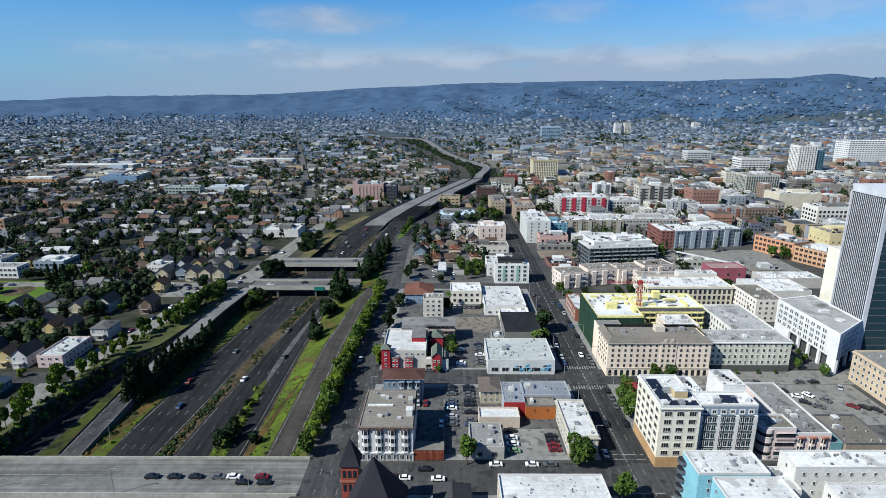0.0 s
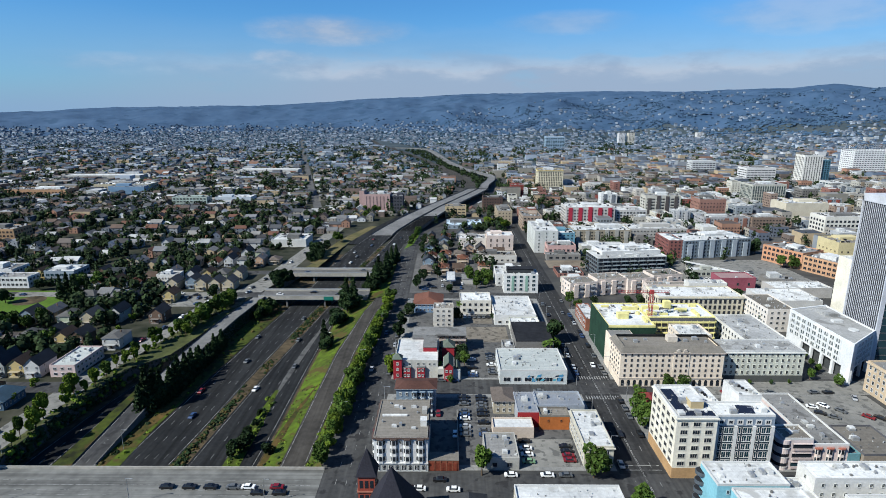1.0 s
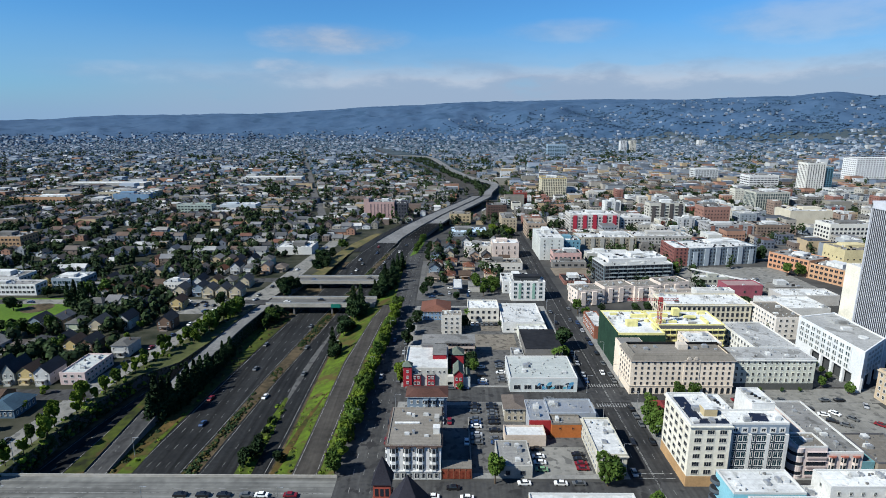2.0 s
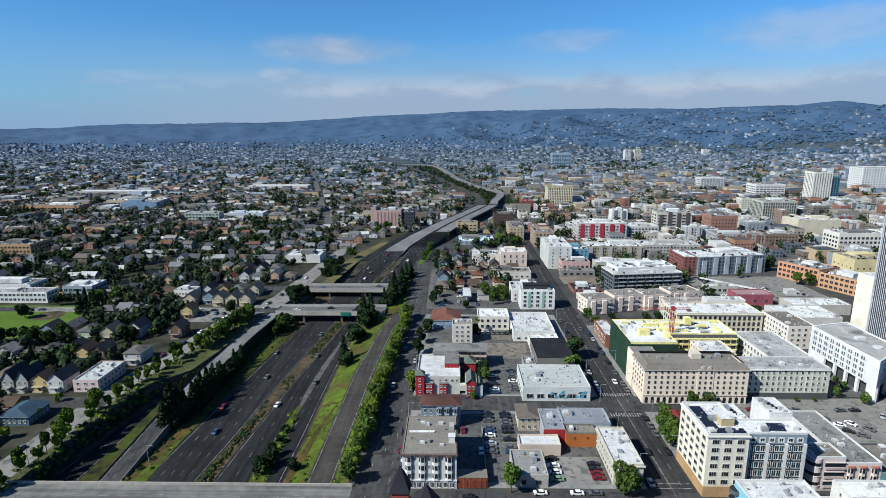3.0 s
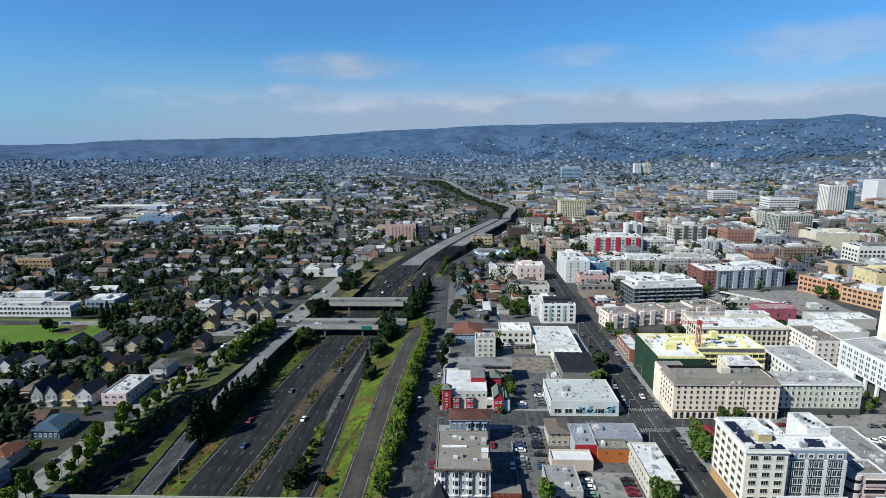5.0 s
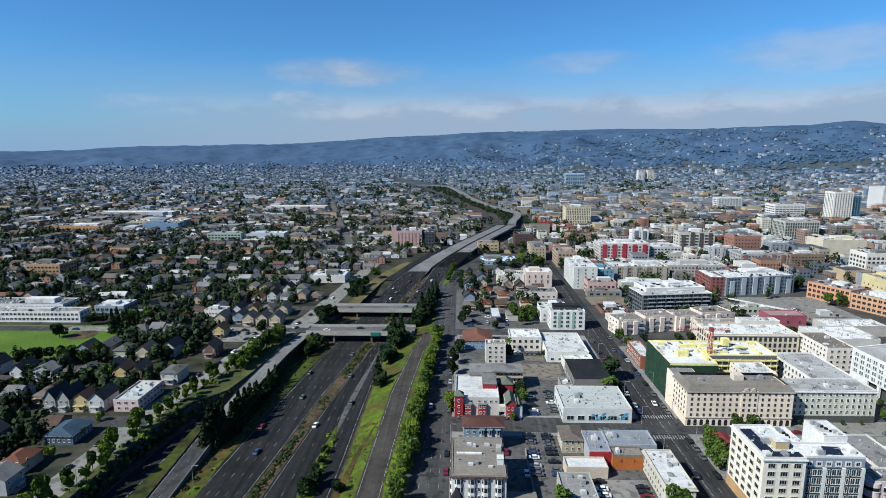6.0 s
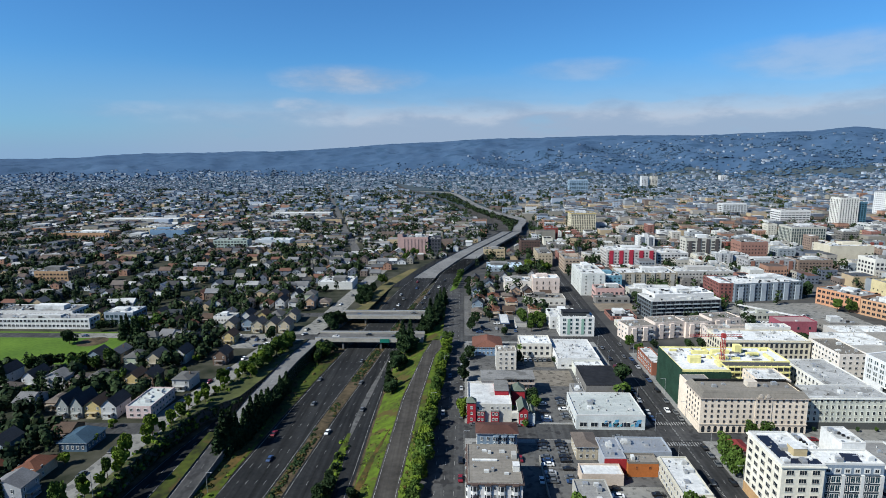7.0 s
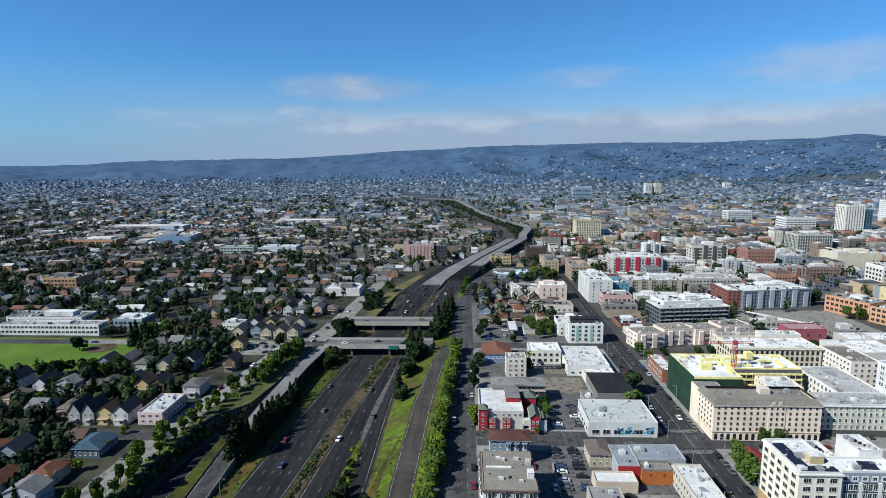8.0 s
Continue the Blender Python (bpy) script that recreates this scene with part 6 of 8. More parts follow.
def modern_hotel():
    """Dark glazed bays between tall white piers; two wings round a light court."""
    x0, x1, y0, y1, h = 85.2, 105, 166.5, 175.5, 22.6
    slate = (0.26, 0.32, 0.39)
    b = building("modern apartment block with dark glazed bays and white piers", x0, x1, y0, y1, h, slate, ROOF_WHITE, units=9, coping=FRAME)
    navy = wall_mat((0.03, 0.05, 0.07))
    pane = window_mesh(1.55, 2.3, glass=GLASS_BLUE, edge=0.1)
    half = window_mesh(0.8, 2.3, glass=GLASS_BLUE, edge=0.09, bars=0)
    top = window_mesh(2.1, 1.9, edge=0.4)
    for i in range(3):
        cx = -6.1 + 6.2 * i
        bay = part("bay", Geo().box(-2.5, 2.5, -0.5, 0, 0.2, 18.6, bottom=True), navy, b, "dark navy panelled bay", at=pose(cx, -4.5, 0))
        for r in range(6):
            z = 0.9 + 3.05 * r
            part("window", pane, None, bay, at=pose(-0.1, -0.5, z))
            part("window", pane, None, bay, at=pose(1.5, -0.5, z))
            part("window", half, None, bay, at=pose(-1.85, -0.5, z))
            part("ledge", Geo().box(-2.5, 2.5, -0.62, -0.5, z + 2.42, z + 2.58, bottom=True), wall_mat((0.05, 0.07, 0.09)), bay)
    for i in range(4):
        part("pier", Geo().box(-0.55, 0.55, -0.75, 0, 0, 18.8), FRAME, b, "tall white pier", at=pose(-9.2 + 6.15 * i, -4.5, 0))
    for i in range(6):
        part("window", top, None, b, at=pose(-7.8 + 3.1 * i, -4.5, 19.1))
    white = wall_mat((0.80, 0.80, 0.79))
    for k, (a, c, e) in enumerate(((-9.9, -4.6, 22.0), (2.0, 9.9, 24.6))):
        wing = part("wing", Geo().box(a, c, 4.51, 16, 0, e), white, b, "white rear wing beside the light court")
        part("wing_roof", Geo().box(a + 0.3, c - 0.3, 4.8, 15.7, e, e + 0.05), ROOF_WHITE, wing)
        rim = Geo()
        for q in ((a, c, 4.51, 4.8), (a, c, 15.7, 16), (a, a + 0.3, 4.8, 15.7), (c - 0.3, c, 4.8, 15.7)):
            rim.box(*q, e, e + 0.5)
        part("parapet", rim, FRAME, wing)
        for n in range(8):
            ux, uy, us = a + 1 + (c - a - 2) * ((n * 0.37) % 1), 5.8 + 9 * ((n * 0.61) % 1), 0.35 + 0.5 * ((n * 0.29) % 1)
            part("roof_unit", Geo().box(-us, us, -us * 0.8, us * 0.8, 0, us * 1.6), (METAL, ROOF_DARK, ROOF_WHITE)[n % 3], wing, at=pose(ux, uy, e + 0.05))
    part("court_floor", Geo().box(-4.6, 2.0, 4.51, 16, 0, 13), ROOF_GREY, b, "shaded light court between the wings")
    part("solar_panel", Geo().box(-2.6, 2.6, -1.9, 1.9, 0, 0.25), SOLAR, b, "dark solar panels", at=pose(1.6, -0.6, h - 0.2, 12, 0, -4))
    return b


modern_hotel()


def roof_solar():
    """Panels and a tan plant room on the corner hotel."""
    t = thing("solar_array", "dark blue solar panels in rows on the hotel roof", "solar panels", pose(75, 170, 22.75))
    for i in range(18):
        part("panel", Geo().box(-0.95, 0.95, -0.8, 0.8, 0, 0.12), SOLAR, t, at=pose(-1.2 + (i % 2) * 2.0, -1.0 + 1.72 * (i // 2), 0.15, 8))
    for i in range(12):
        part("panel", Geo().box(-0.95, 0.95, -0.8, 0.8, 0, 0.12), SOLAR, t, at=pose(-1.2 + 2.0 * (i % 6), -4.0 + 1.7 * (i // 6), 0.15, 8))
    p = thing("plant_room", "tan panelled plant room on the hotel roof", "plant room", pose(80.5, 172.5, 22.7))
    part("wall", Geo().box(-2.2, 2.2, -2, 2, 0, 2.6), wall_mat((0.55, 0.44, 0.26)), p)
    part("roof", Geo().box(-2.3, 2.3, -2.1, 2.1, 2.6, 2.75), ROOF_WHITE, p)


roof_solar()


def pink_block():
    """Pink stucco with a rounded corner, open dark galleries and a bayed neighbour."""
    pink = (0.76, 0.65, 0.63)
    b = building("pink stucco block with a rounded corner and dark galleries", 110.8, 121, 169.2, 178, 12.2, pink, ROOF_TAN, units=2, coping=FRAME)
    corner = part("corner_tower", Geo().cyl(0, 0, 0, 11.6, 2.6, n=20), wall_mat(pink), b, "rounded corner tower", at=pose(-4.2, -2.4, 0))
    for r in range(3):
        part("window_band", Geo().cyl(0, 0, 1.7 + 3.6 * r, 2.9 + 3.6 * r, 2.63, n=20), GLASS, corner, "curved dark window band")
        part("sill_band", Geo().cyl(0, 0, 1.3 + 3.6 * r, 1.5 + 3.6 * r, 2.74, n=20), FRAME, corner)
    for r in range(3):
        deck = part("gallery", Geo().box(-1.6, 5.0, -0.06, 0, 0, 1.7, bottom=True), GLASS if r else GLASS_BLUE, b, "dark recessed gallery", at=pose(0, -4.4, 1.4 + 3.5 * r))
        part("balustrade", Geo().box(-1.6, 5.05, -0.5, 0, -0.75, 0.0, bottom=True), wall_mat((0.55, 0.46, 0.45)), deck)
        part("roof_edge", Geo().box(-1.6, 5.05, -0.4, 0, 1.7, 1.95, bottom=True), wall_mat(pink), deck)
    h = building("pale pink stucco house with red-trimmed bays and a long tan roof", 121.2, 133.6, 169.4, 205, 10.0, (0.80, 0.66, 0.62), ROOF_GREY, units=8, coping=FRAME)
    m = bay_mesh(2.2, 0.6, 5.6, 2, 2.9, (0.76, 0.62, 0.56), (0.42, 0.16, 0.12))
    for i in range(3):
        part("bay", m, None, h, "canted bay with a red-brown cap", at=pose(-4.1 + 4.0 * i, -17.8, 2.6))


pink_block()


def cyan_apartments():
    """Two cyan blocks with white roofs and a stack of rounded balconies on the corner."""
    cyan = (0.26, 0.56, 0.66)
    sash = wall_mat((0.45, 0.60, 0.66))
    b = building("cyan-painted apartment block with rounded balconies and a white roof", 73.3, 94, 138.5, 149.4, 17, cyan, ROOF_WHITE, rows=5, gap=3.1, win=(1.0, 1.4), pitch=4.2, sides="F", units=5, frame=sash, coping=FRAME)
    for r in range(5):
        part("balcony", Geo().cyl(0, 0, 0, 1.1, 1.9, n=16).cyl(0, 0, 1.1, 1.14, 1.7, n=16, m=1), [wall_mat((0.10, 0.12, 0.14)), ROOF_DARK], b, "dark rounded balcony", at=pose(-10.35, 4.2, 1.6 + 3.0 * r))
    for x, y in ((-6, 2), (3, 1)):
        part("vent", Geo().cyl(0, 0, 0, 0.7, 0.3, n=8), METAL, b, at=pose(x, y, 16.5))
    building("cyan-painted apartment wing with a white roof", 76.5, 96, 112, 137, 17, cyan, ROOF_WHITE, rows=5, gap=3.1, win=(1.2, 1.4), pitch=4.0, sides="FL", units=12, frame=sash, coping=FRAME)


cyan_apartments()


def grand_hotel():
    """The beige stone hotel: a long front, a mansard edge, an arcade and two wings."""
    x0, x1, y0, y1, h = 73, 119, 229.3, 246, 19.1
    b = building("beige stone hotel with rows of small windows above an arcade", x0, x1, y0, y1, h - 2.4, (0.90, 0.77, 0.63), ROOF_TAN, rows=5, gap=2.45, first=4.7, win=(0.85, 1.2), pitch=2.75, sides="FL", frame=FRAME_DARK,
                 cornice=(0.55, 0.47, 0.41), units=3, parapet=0.4)
    lx, ly = x1 - x0, y1 - y0
    g = Geo()
    z0, z1, o, i = h - 2.6, h, 0.3, 1.7
    c0 = [(-lx / 2 - o, -ly / 2 - o), (lx / 2 + o, -ly / 2 - o), (lx / 2 + o, ly / 2 + o), (-lx / 2 - o, ly / 2 + o)]
    c1 = [(-lx / 2 + i, -ly / 2 + i), (lx / 2 - i, -ly / 2 + i), (lx / 2 - i, ly / 2 - i), (-lx / 2 + i, ly / 2 - i)]
    for k in range(4):
        j = (k + 1) % 4
        g.face([(*c0[k], z0), (*c0[j], z0), (*c1[j], z1), (*c1[k], z1)])
    g.face([(*p, z0 + 1.2) for p in c1])
    part("mansard", g, ROOF_TAN, b, "tan sloping roof edge")
    arch = Geo()
    arch.box(-0.7, 0.7, -0.05, 0, 0, 2.2, 0)
    for k in range(6):
        a0, a1 = math.pi * k / 6, math.pi * (k + 1) / 6
        arch.face([(0.7 * math.cos(a0), -0.05, 2.2 + 0.7 * math.sin(a0)), (0.7 * math.cos(a1), -0.05, 2.2 + 0.7 * math.sin(a1)), (0, -0.05, 2.2)], 0)
    am = arch.mesh("arch", [GLASS])
    for k in range(17):
        part("arch", am, None, b, "round-headed dark arch opening", at=pose(-lx / 2 + 1.6 + 2.67 * k, -ly / 2 - 0.02, 0.4))
    part("string_course", Geo().box(-lx / 2 - 0.3, lx / 2 + 0.3, -ly / 2 - 0.3, ly / 2, 3.95, 4.3, bottom=True), wall_mat((0.66, 0.57, 0.48)), b)
    part("roof_deck", Geo().box(-lx / 2 + i + 0.3, lx / 2 - i - 0.3, -ly / 2 + i + 0.3, ly / 2 - i - 0.3, 0, 0.08), ROOF_TAN, b, "flat tan roof deck", at=pose(0, 0, h - 1.3))
    wing = part("wing", Geo().box(-lx / 2, -lx / 2 + 11.5, ly / 2 + 0.02, ly / 2 + 8.2, 0, h - 2.0), wall_mat((0.90, 0.77, 0.63)), b, "stone wing along the street")
    part("wing_roof", Geo().box(-lx / 2 + 0.4, -lx / 2 + 11.1, ly / 2 + 0.4, ly / 2 + 7.8, h - 2.0, h - 1.9), ROOF_GREY, wing)
    part("stair_head", Geo().box(-2.2, 2.2, -1.8, 1.8, 0, 2.6), wall_mat((0.70, 0.62, 0.53)), b, at=pose(3, 2, h - 1.3))
    for x, y, w in ((-14, 0, 1.0), (-9, 2.5, 0.7), (-18, 3, 0.6), (9, 1, 0.9), (14, 3, 1.2), (18, 0, 0.6)):
        part("roof_unit", Geo().box(-w, w, -w * 0.7, w * 0.7, 0, w * 1.1).box(-w * 0.7, w * 0.7, -w * 0.5, w * 0.5, w * 1.1, w * 1.3), METAL, b, at=pose(x, y, h - 1.2))
    for x in (-1.5, 1.5):
        part("gable_ornament", Geo().box(-0.9, 0.9, -0.3, 0.3, 0, 0.9).box(-0.5, 0.5, -0.3, 0.3, 0.9, 1.5), wall_mat((0.60, 0.53, 0.46)), b, "stone ornament on the roof edge", at=pose(x + 4, -ly / 2 - 0.1, h - 2.5))
    part("centre_bay", Geo().box(-3.6, 3.6, -0.25, 0, 0.2, h - 2.4), wall_mat((0.90, 0.77, 0.63)), b, at=pose(4, -ly / 2, 0))
    dark = window_mesh(0.85, 1.2, frame=FRAME_DARK)
    for r in range(5):
        for x in (-2.4, 0, 2.4):
            part("window", dark, None, b, at=pose(4 + x, -ly / 2 - 0.25, 4.85 + 2.45 * r))


grand_hotel()


def construction_site():
    """The block behind the hotel, netted in green and decked in yellow."""
    net = tint("green_netting", (0.018, 0.045, 0.03), 0.3, grain=1.0, patch=0.2)
    yellow = tint("yellow_sheathing", (0.68, 0.62, 0.27), 0.2, grain=0.6, patch=0.2)
    h = 18.6
    b = thing("construction_building", "unfinished apartment block with green netting and yellow sheathing", "building", pose(74, 254.4, 0))
    raw = wall_mat((0.45, 0.42, 0.30))
    # a long wing on the street, and a wing set back behind an open court; x, y from the street corner
    for a, c, d, e in ((0, 23.4, 0, 33.4), (23.4, 58, 12, 33.4)):
        part("wall", Geo().box(a + 0.5, c - 0.3, d + 0.5, e - 0.5, -0.1, h), raw, b)
        part("roof", Geo().box(a + 0.3, c - 0.3, d + 0.3, e - 0.3, h, h + 0.15), ROOF_WHITE, b)
        for q in ((a + 0.2, c - 0.2, d + 0.16, d + 0.7), (a + 0.2, c - 0.2, e - 0.7, e - 0.2), (c - 0.7, c - 0.2, d + 0.7, e - 0.7), (a + 0.2, a + 0.8, d + 0.7, e - 0.7)):
            part("parapet", Geo().box(*q, h - 0.6, h + 0.7), yellow, b, "bright yellow sheathed parapet")
    part("netting", Geo().box(0, 0.15, 0, 33.4, 0, h + 0.9), net, b, "dark green safety netting")
    part("netting", Geo().box(0.15, 23.4, 0, 0.15, 0, h - 0.4), net, b, "dark green safety netting")
    part("court_slab", Geo().box(23.4, 32, 0.2, 12.4, 0, 8.5), ROOF_DARK, b, "dark open court inside the building")
    for k in range(5):
        z = 4.5 + 2.9 * k
        part("scaffold_deck", Geo().box(23.5, 57.9, 11.2, 12.4, z, z + 0.65, bottom=True), yellow, b, "yellow scaffold deck")
        part("scaffold_deck", Geo().box(23.2, 24.4, 0.4, 11.2, z, z + 0.65, bottom=True), yellow, b, "yellow scaffold deck")
        part("scaffold_deck", Geo().box(57.8, 58.8, 12.4, 33, z, z + 0.65, bottom=True), yellow, b, "yellow scaffold deck")
        # solid dark panel drawn for the shade in the opening between decks
        part("scaffold_gap", Geo().box(24.6, 57.5, 12.1, 12.45, z + 0.7, z + 2.6), FRAME_DARK, b)
    for k in range(12):
        part("scaffold_pole", Geo().box(-0.07, 0.07, -0.07, 0.07, 0, h - 1), yellow, b, at=pose(24.4 + 3.0 * k, 11.1, 0))
    SR = random.Random(61)
    for x, y, w, d, t in ((10.5, 12, 5.4, 3.6, 2.8), (18, 24, 8, 1.4, 1.6), (29, 25, 9, 2.0, 1.8), (38, 26, 3.4, 3.0, 4.4), (44, 22, 6, 1.8, 1.6), (20.5, 8, 1.2, 6, 1.6), (15, 18, 3, 1, 1.2), (50, 18, 1.3, 8, 1.4), (33, 16, 4, 1, 1.2), (53, 29, 4, 1.4, 1.4), (27, 17, 5, 2.4, 1.2), (6, 28, 4, 1.2, 1.0)):
        part("roof_block", Geo().box(-w / 2, w / 2, -d / 2, d / 2, 0, t), yellow, b, "yellow sheathed roof block", at=pose(x, y, h + 0.1))
    for _ in range(16):
        x, y, r = SR.uniform(3, 55), SR.uniform(15, 30), SR.uniform(0.6, 2.0)
        part("material_stack", Geo().cyl(0, 0, 0, SR.uniform(0.5, 1.3), r, r * 0.7, 7), SR.choice([ROOF_WHITE, ROOF_WHITE, yellow]), b, "white covered material", at=pose(x, y, h + 0.1))
    for _ in range(22):
        x, y, w = SR.uniform(2, 55), SR.uniform(14, 31), SR.uniform(0.8, 2.6)
        part("plank_stack", Geo().box(-w, w, -0.25, 0.25, 0, SR.uniform(0.3, 0.9)), SR.choice([yellow, FRAME_DARK, ROOF_TAN]), b, at=pose(x, y, h + 0.1, 0, 0, SR.choice([0, 90, 20])))
    red = tint("red_crane_paint", (0.34, 0.05, 0.05))
    c = thing("tower_crane", "dark red lattice tower crane behind the hotel", "crane", pose(99, 268, 0))
    for dx in (-0.8, 0.8):
        for dy in (-0.8, 0.8):
            part("mast_leg", Geo().box(dx - 0.11, dx + 0.11, dy - 0.11, dy + 0.11, 0, 31), red, c)
    lat = Geo()
    for k in range(20):
        z = k * 1.55
        for a, d in (((-0.8, -0.8), (0.8, -0.8)), ((-0.8, -0.8), (-0.8, 0.8)), ((0.8, -0.8), (0.8, 0.8))):
            lo, hi = (a, d) if k % 2 else (d, a)
            lat.face([(lo[0], lo[1], z), (lo[0], lo[1], z + 0.2), (hi[0], hi[1], z + 1.6), (hi[0], hi[1], z + 1.4)])
            lat.face([(a[0], a[1], z), (d[0], d[1], z), (d[0], d[1], z + 0.15), (a[0], a[1], z + 0.15)])
    part("lattice", lat, red, c)
    part("cab", Geo().box(-0.9, 0.9, -0.9, 0.9, 31, 33), red, c)
    jib = Geo().box(-17, 9, -0.5, -0.4, 31.6, 31.75, bottom=True).box(-17, 9, 0.4, 0.5, 31.6, 31.75, bottom=True).box(-17, 9, -0.06, 0.06, 32.6, 32.75, bottom=True)
    for k in range(17):
        x = -17 + 1.53 * k
        jib.face([(x, -0.45, 31.7), (x + 0.15, -0.45, 31.7), (x + 0.9, 0, 32.7), (x + 0.75, 0, 32.7)])
        jib.face([(x, 0.45, 31.7), (x + 0.15, 0.45, 31.7), (x + 0.9, 0, 32.7), (x + 0.75, 0, 32.7)])
    part("jib", jib, red, c, "lattice jib")
    part("counterweight", Geo().box(7, 9, -0.7, 0.7, 30.6, 31.6, bottom=True), CONCRETE_DARK, c)


construction_site()


def courthouse():
    """A white block on an uneven four-sided plan; its near end is cut back at a slant."""
    h, storey = 20.0, 7.0
    b = thing("courthouse", "white courthouse with small windows above tall open piers", "building", pose(187, 257, 0))
    plan = [Vector((-10.2, -26.2)), Vector((11.0, -10.0)), Vector((11.0, 26.0)), Vector((-11.3, 20.0))]
    inset = [p * 0.965 for p in plan]
    core = [p * 0.80 for p in plan]
    wm, dark = wall_mat((0.80, 0.82, 0.84)), wall_mat((0.07, 0.075, 0.08))

    def prism(g, ring, z0, z1, cap=True):
        for p, q in zip(ring, ring[1:] + ring[:1]):
            g.face([(p.x, p.y, z0), (q.x, q.y, z0), (q.x, q.y, z1), (p.x, p.y, z1)])
        if cap:
            g.face([(p.x, p.y, z1) for p in ring])
        return g

    upper = prism(Geo(), plan, storey, h - 0.8)
    upper.face([(p.x, p.y, storey) for p in reversed(plan)])
    part("wall", upper, wm, b)
    part("base", prism(Geo(), core, -0.1, storey - 0.02), dark, b, "dark recessed ground storey")
    rim = prism(Geo(), plan, h - 0.8, h, cap=False)
    for p, q, r, t in zip(plan, plan[1:] + plan[:1], inset[1:] + inset[:1], inset):
        rim.face([(p.x, p.y, h), (q.x, q.y, h), (r.x, r.y, h), (t.x, t.y, h)])
        rim.face([(r.x, r.y, h - 0.8), (t.x, t.y, h - 0.8), (t.x, t.y, h), (r.x, r.y, h)])
    part("parapet", rim, wm, b)
    part("roof", prism(Geo(), inset, h - 0.85, h - 0.7), ROOF_PALE, b)
    part("roof_house", Geo().box(-3.6, 3.6, -4, 4, 0, 1.6), ROOF_PALE, b, "pale plant room on the roof", at=pose(4, 14, h - 0.7))
    part("roof_unit", Geo().box(-2.4, 2.4, -1.2, 1.2, 0, 1.1), ROOF_WHITE, b, at=pose(1.5, 3, h - 0.7))
    part("roof_unit", Geo().cyl(0, 0, 0, 0.5, 2.2, n=14), ROOF_WHITE, b, at=pose(2, -8, h - 0.7))
    w = window_mesh(1.15, 2.0, glass=GLASS_BLUE)

    def side(p, q, piers, columns, start, step):
        run = q - p
        m = pose(p.x, p.y, 0, 0, 0, math.degrees(math.atan2(run.y, run.x)))
        for u0, u1 in piers:
            part("pier", Geo().box(u0, min(u1, run.length - 0.02), 0, 1.1, -0.1, storey), wm, b, "white pier", at=m)
        for r in range(4):
            for k in range(columns):
                for e in (-0.72, 0.72):
                    part("window", w, None, b, at=m @ pose(start + step * k + e, 0, storey + 1.0 + 2.85 * r))
        for k in range(columns + 1):
            part("fin", Geo().box(-0.2, 0.2, -0.28, 0, storey + 0.4, h - 1.2, bottom=True), wm, b, "white vertical fin between the windows", at=m @ pose(start + step * (k - 0.5), 0, 0))

    side(plan[3], plan[0], [(0.02, 12.0), (18.6, 20.0), (26.2, 27.6), (33.8, 35.2), (40.6, 99)], 9, 3.6, 4.1)
    side(plan[0], plan[1], [(0.02, 5.5), (14, 15.2), (22.5, 99)], 5, 6.5, 3.9)


courthouse()


def office_tower():
    x0, x1, y0, y1, h = 198.9, 240, 248, 270, 81
    b = thing("office_tower", "tall office tower with white vertical stripes and a dark glass flank", "tower", pose((x0 + x1) / 2, (y0 + y1) / 2, 0))
    lx, ly = x1 - x0, y1 - y0
    part("wall", Geo().box(-lx / 2, lx / 2, -ly / 2, ly / 2, 0, h), wall_mat((0.05, 0.055, 0.065)), b)
    white = wall_mat((0.60, 0.62, 0.68))
    m = Geo().box(-0.15, 0.15, -0.1, 0, 3, h - 2.5).mesh("mullion", [white])
    for k in range(19):
        part("mullion", m, None, b, "white vertical rib", at=face_pose("L", lx, ly, -10.6 + 1.178 * k, 0))
    part("corner_pier", Geo().box(-lx / 2 - 0.5, -lx / 2 + 1.6, -ly / 2 - 0.5, -ly / 2, 0, h), white, b)
    part("corner_pier", Geo().box(-lx / 2 - 0.5, -lx / 2 + 1.6, ly / 2, ly / 2 + 0.5, 0, h), white, b)
    part("crown_band", Geo().box(-lx / 2 - 0.5, lx / 2 + 0.5, -ly / 2 - 0.5, ly / 2 + 0.5, h - 2.6, h + 1, bottom=True), white, b, "white band at the top")
    part("glazing", Geo().box(-lx / 2 + 1.7, lx / 2, -ly / 2 - 0.2, -ly / 2, 2, h - 2.7), GLASS_BLUE, b, "dark blue curtain wall")
    rail = Geo().box(-lx / 2 + 1.7, lx / 2, -ly / 2 - 0.3, -ly / 2 - 0.2, 0, 0.35).mesh("spandrel", [FRAME_DARK])
    for k in range(20):
        part("spandrel", rail, None, b, at=pose(0, 0, 3 + 3.8 * k))
    building("cream windowless block beside the tower", 234.5, 258, 312, 330, 35, (0.88, 0.84, 0.72), ROOF_WHITE, units=1)
    return b


office_tower()


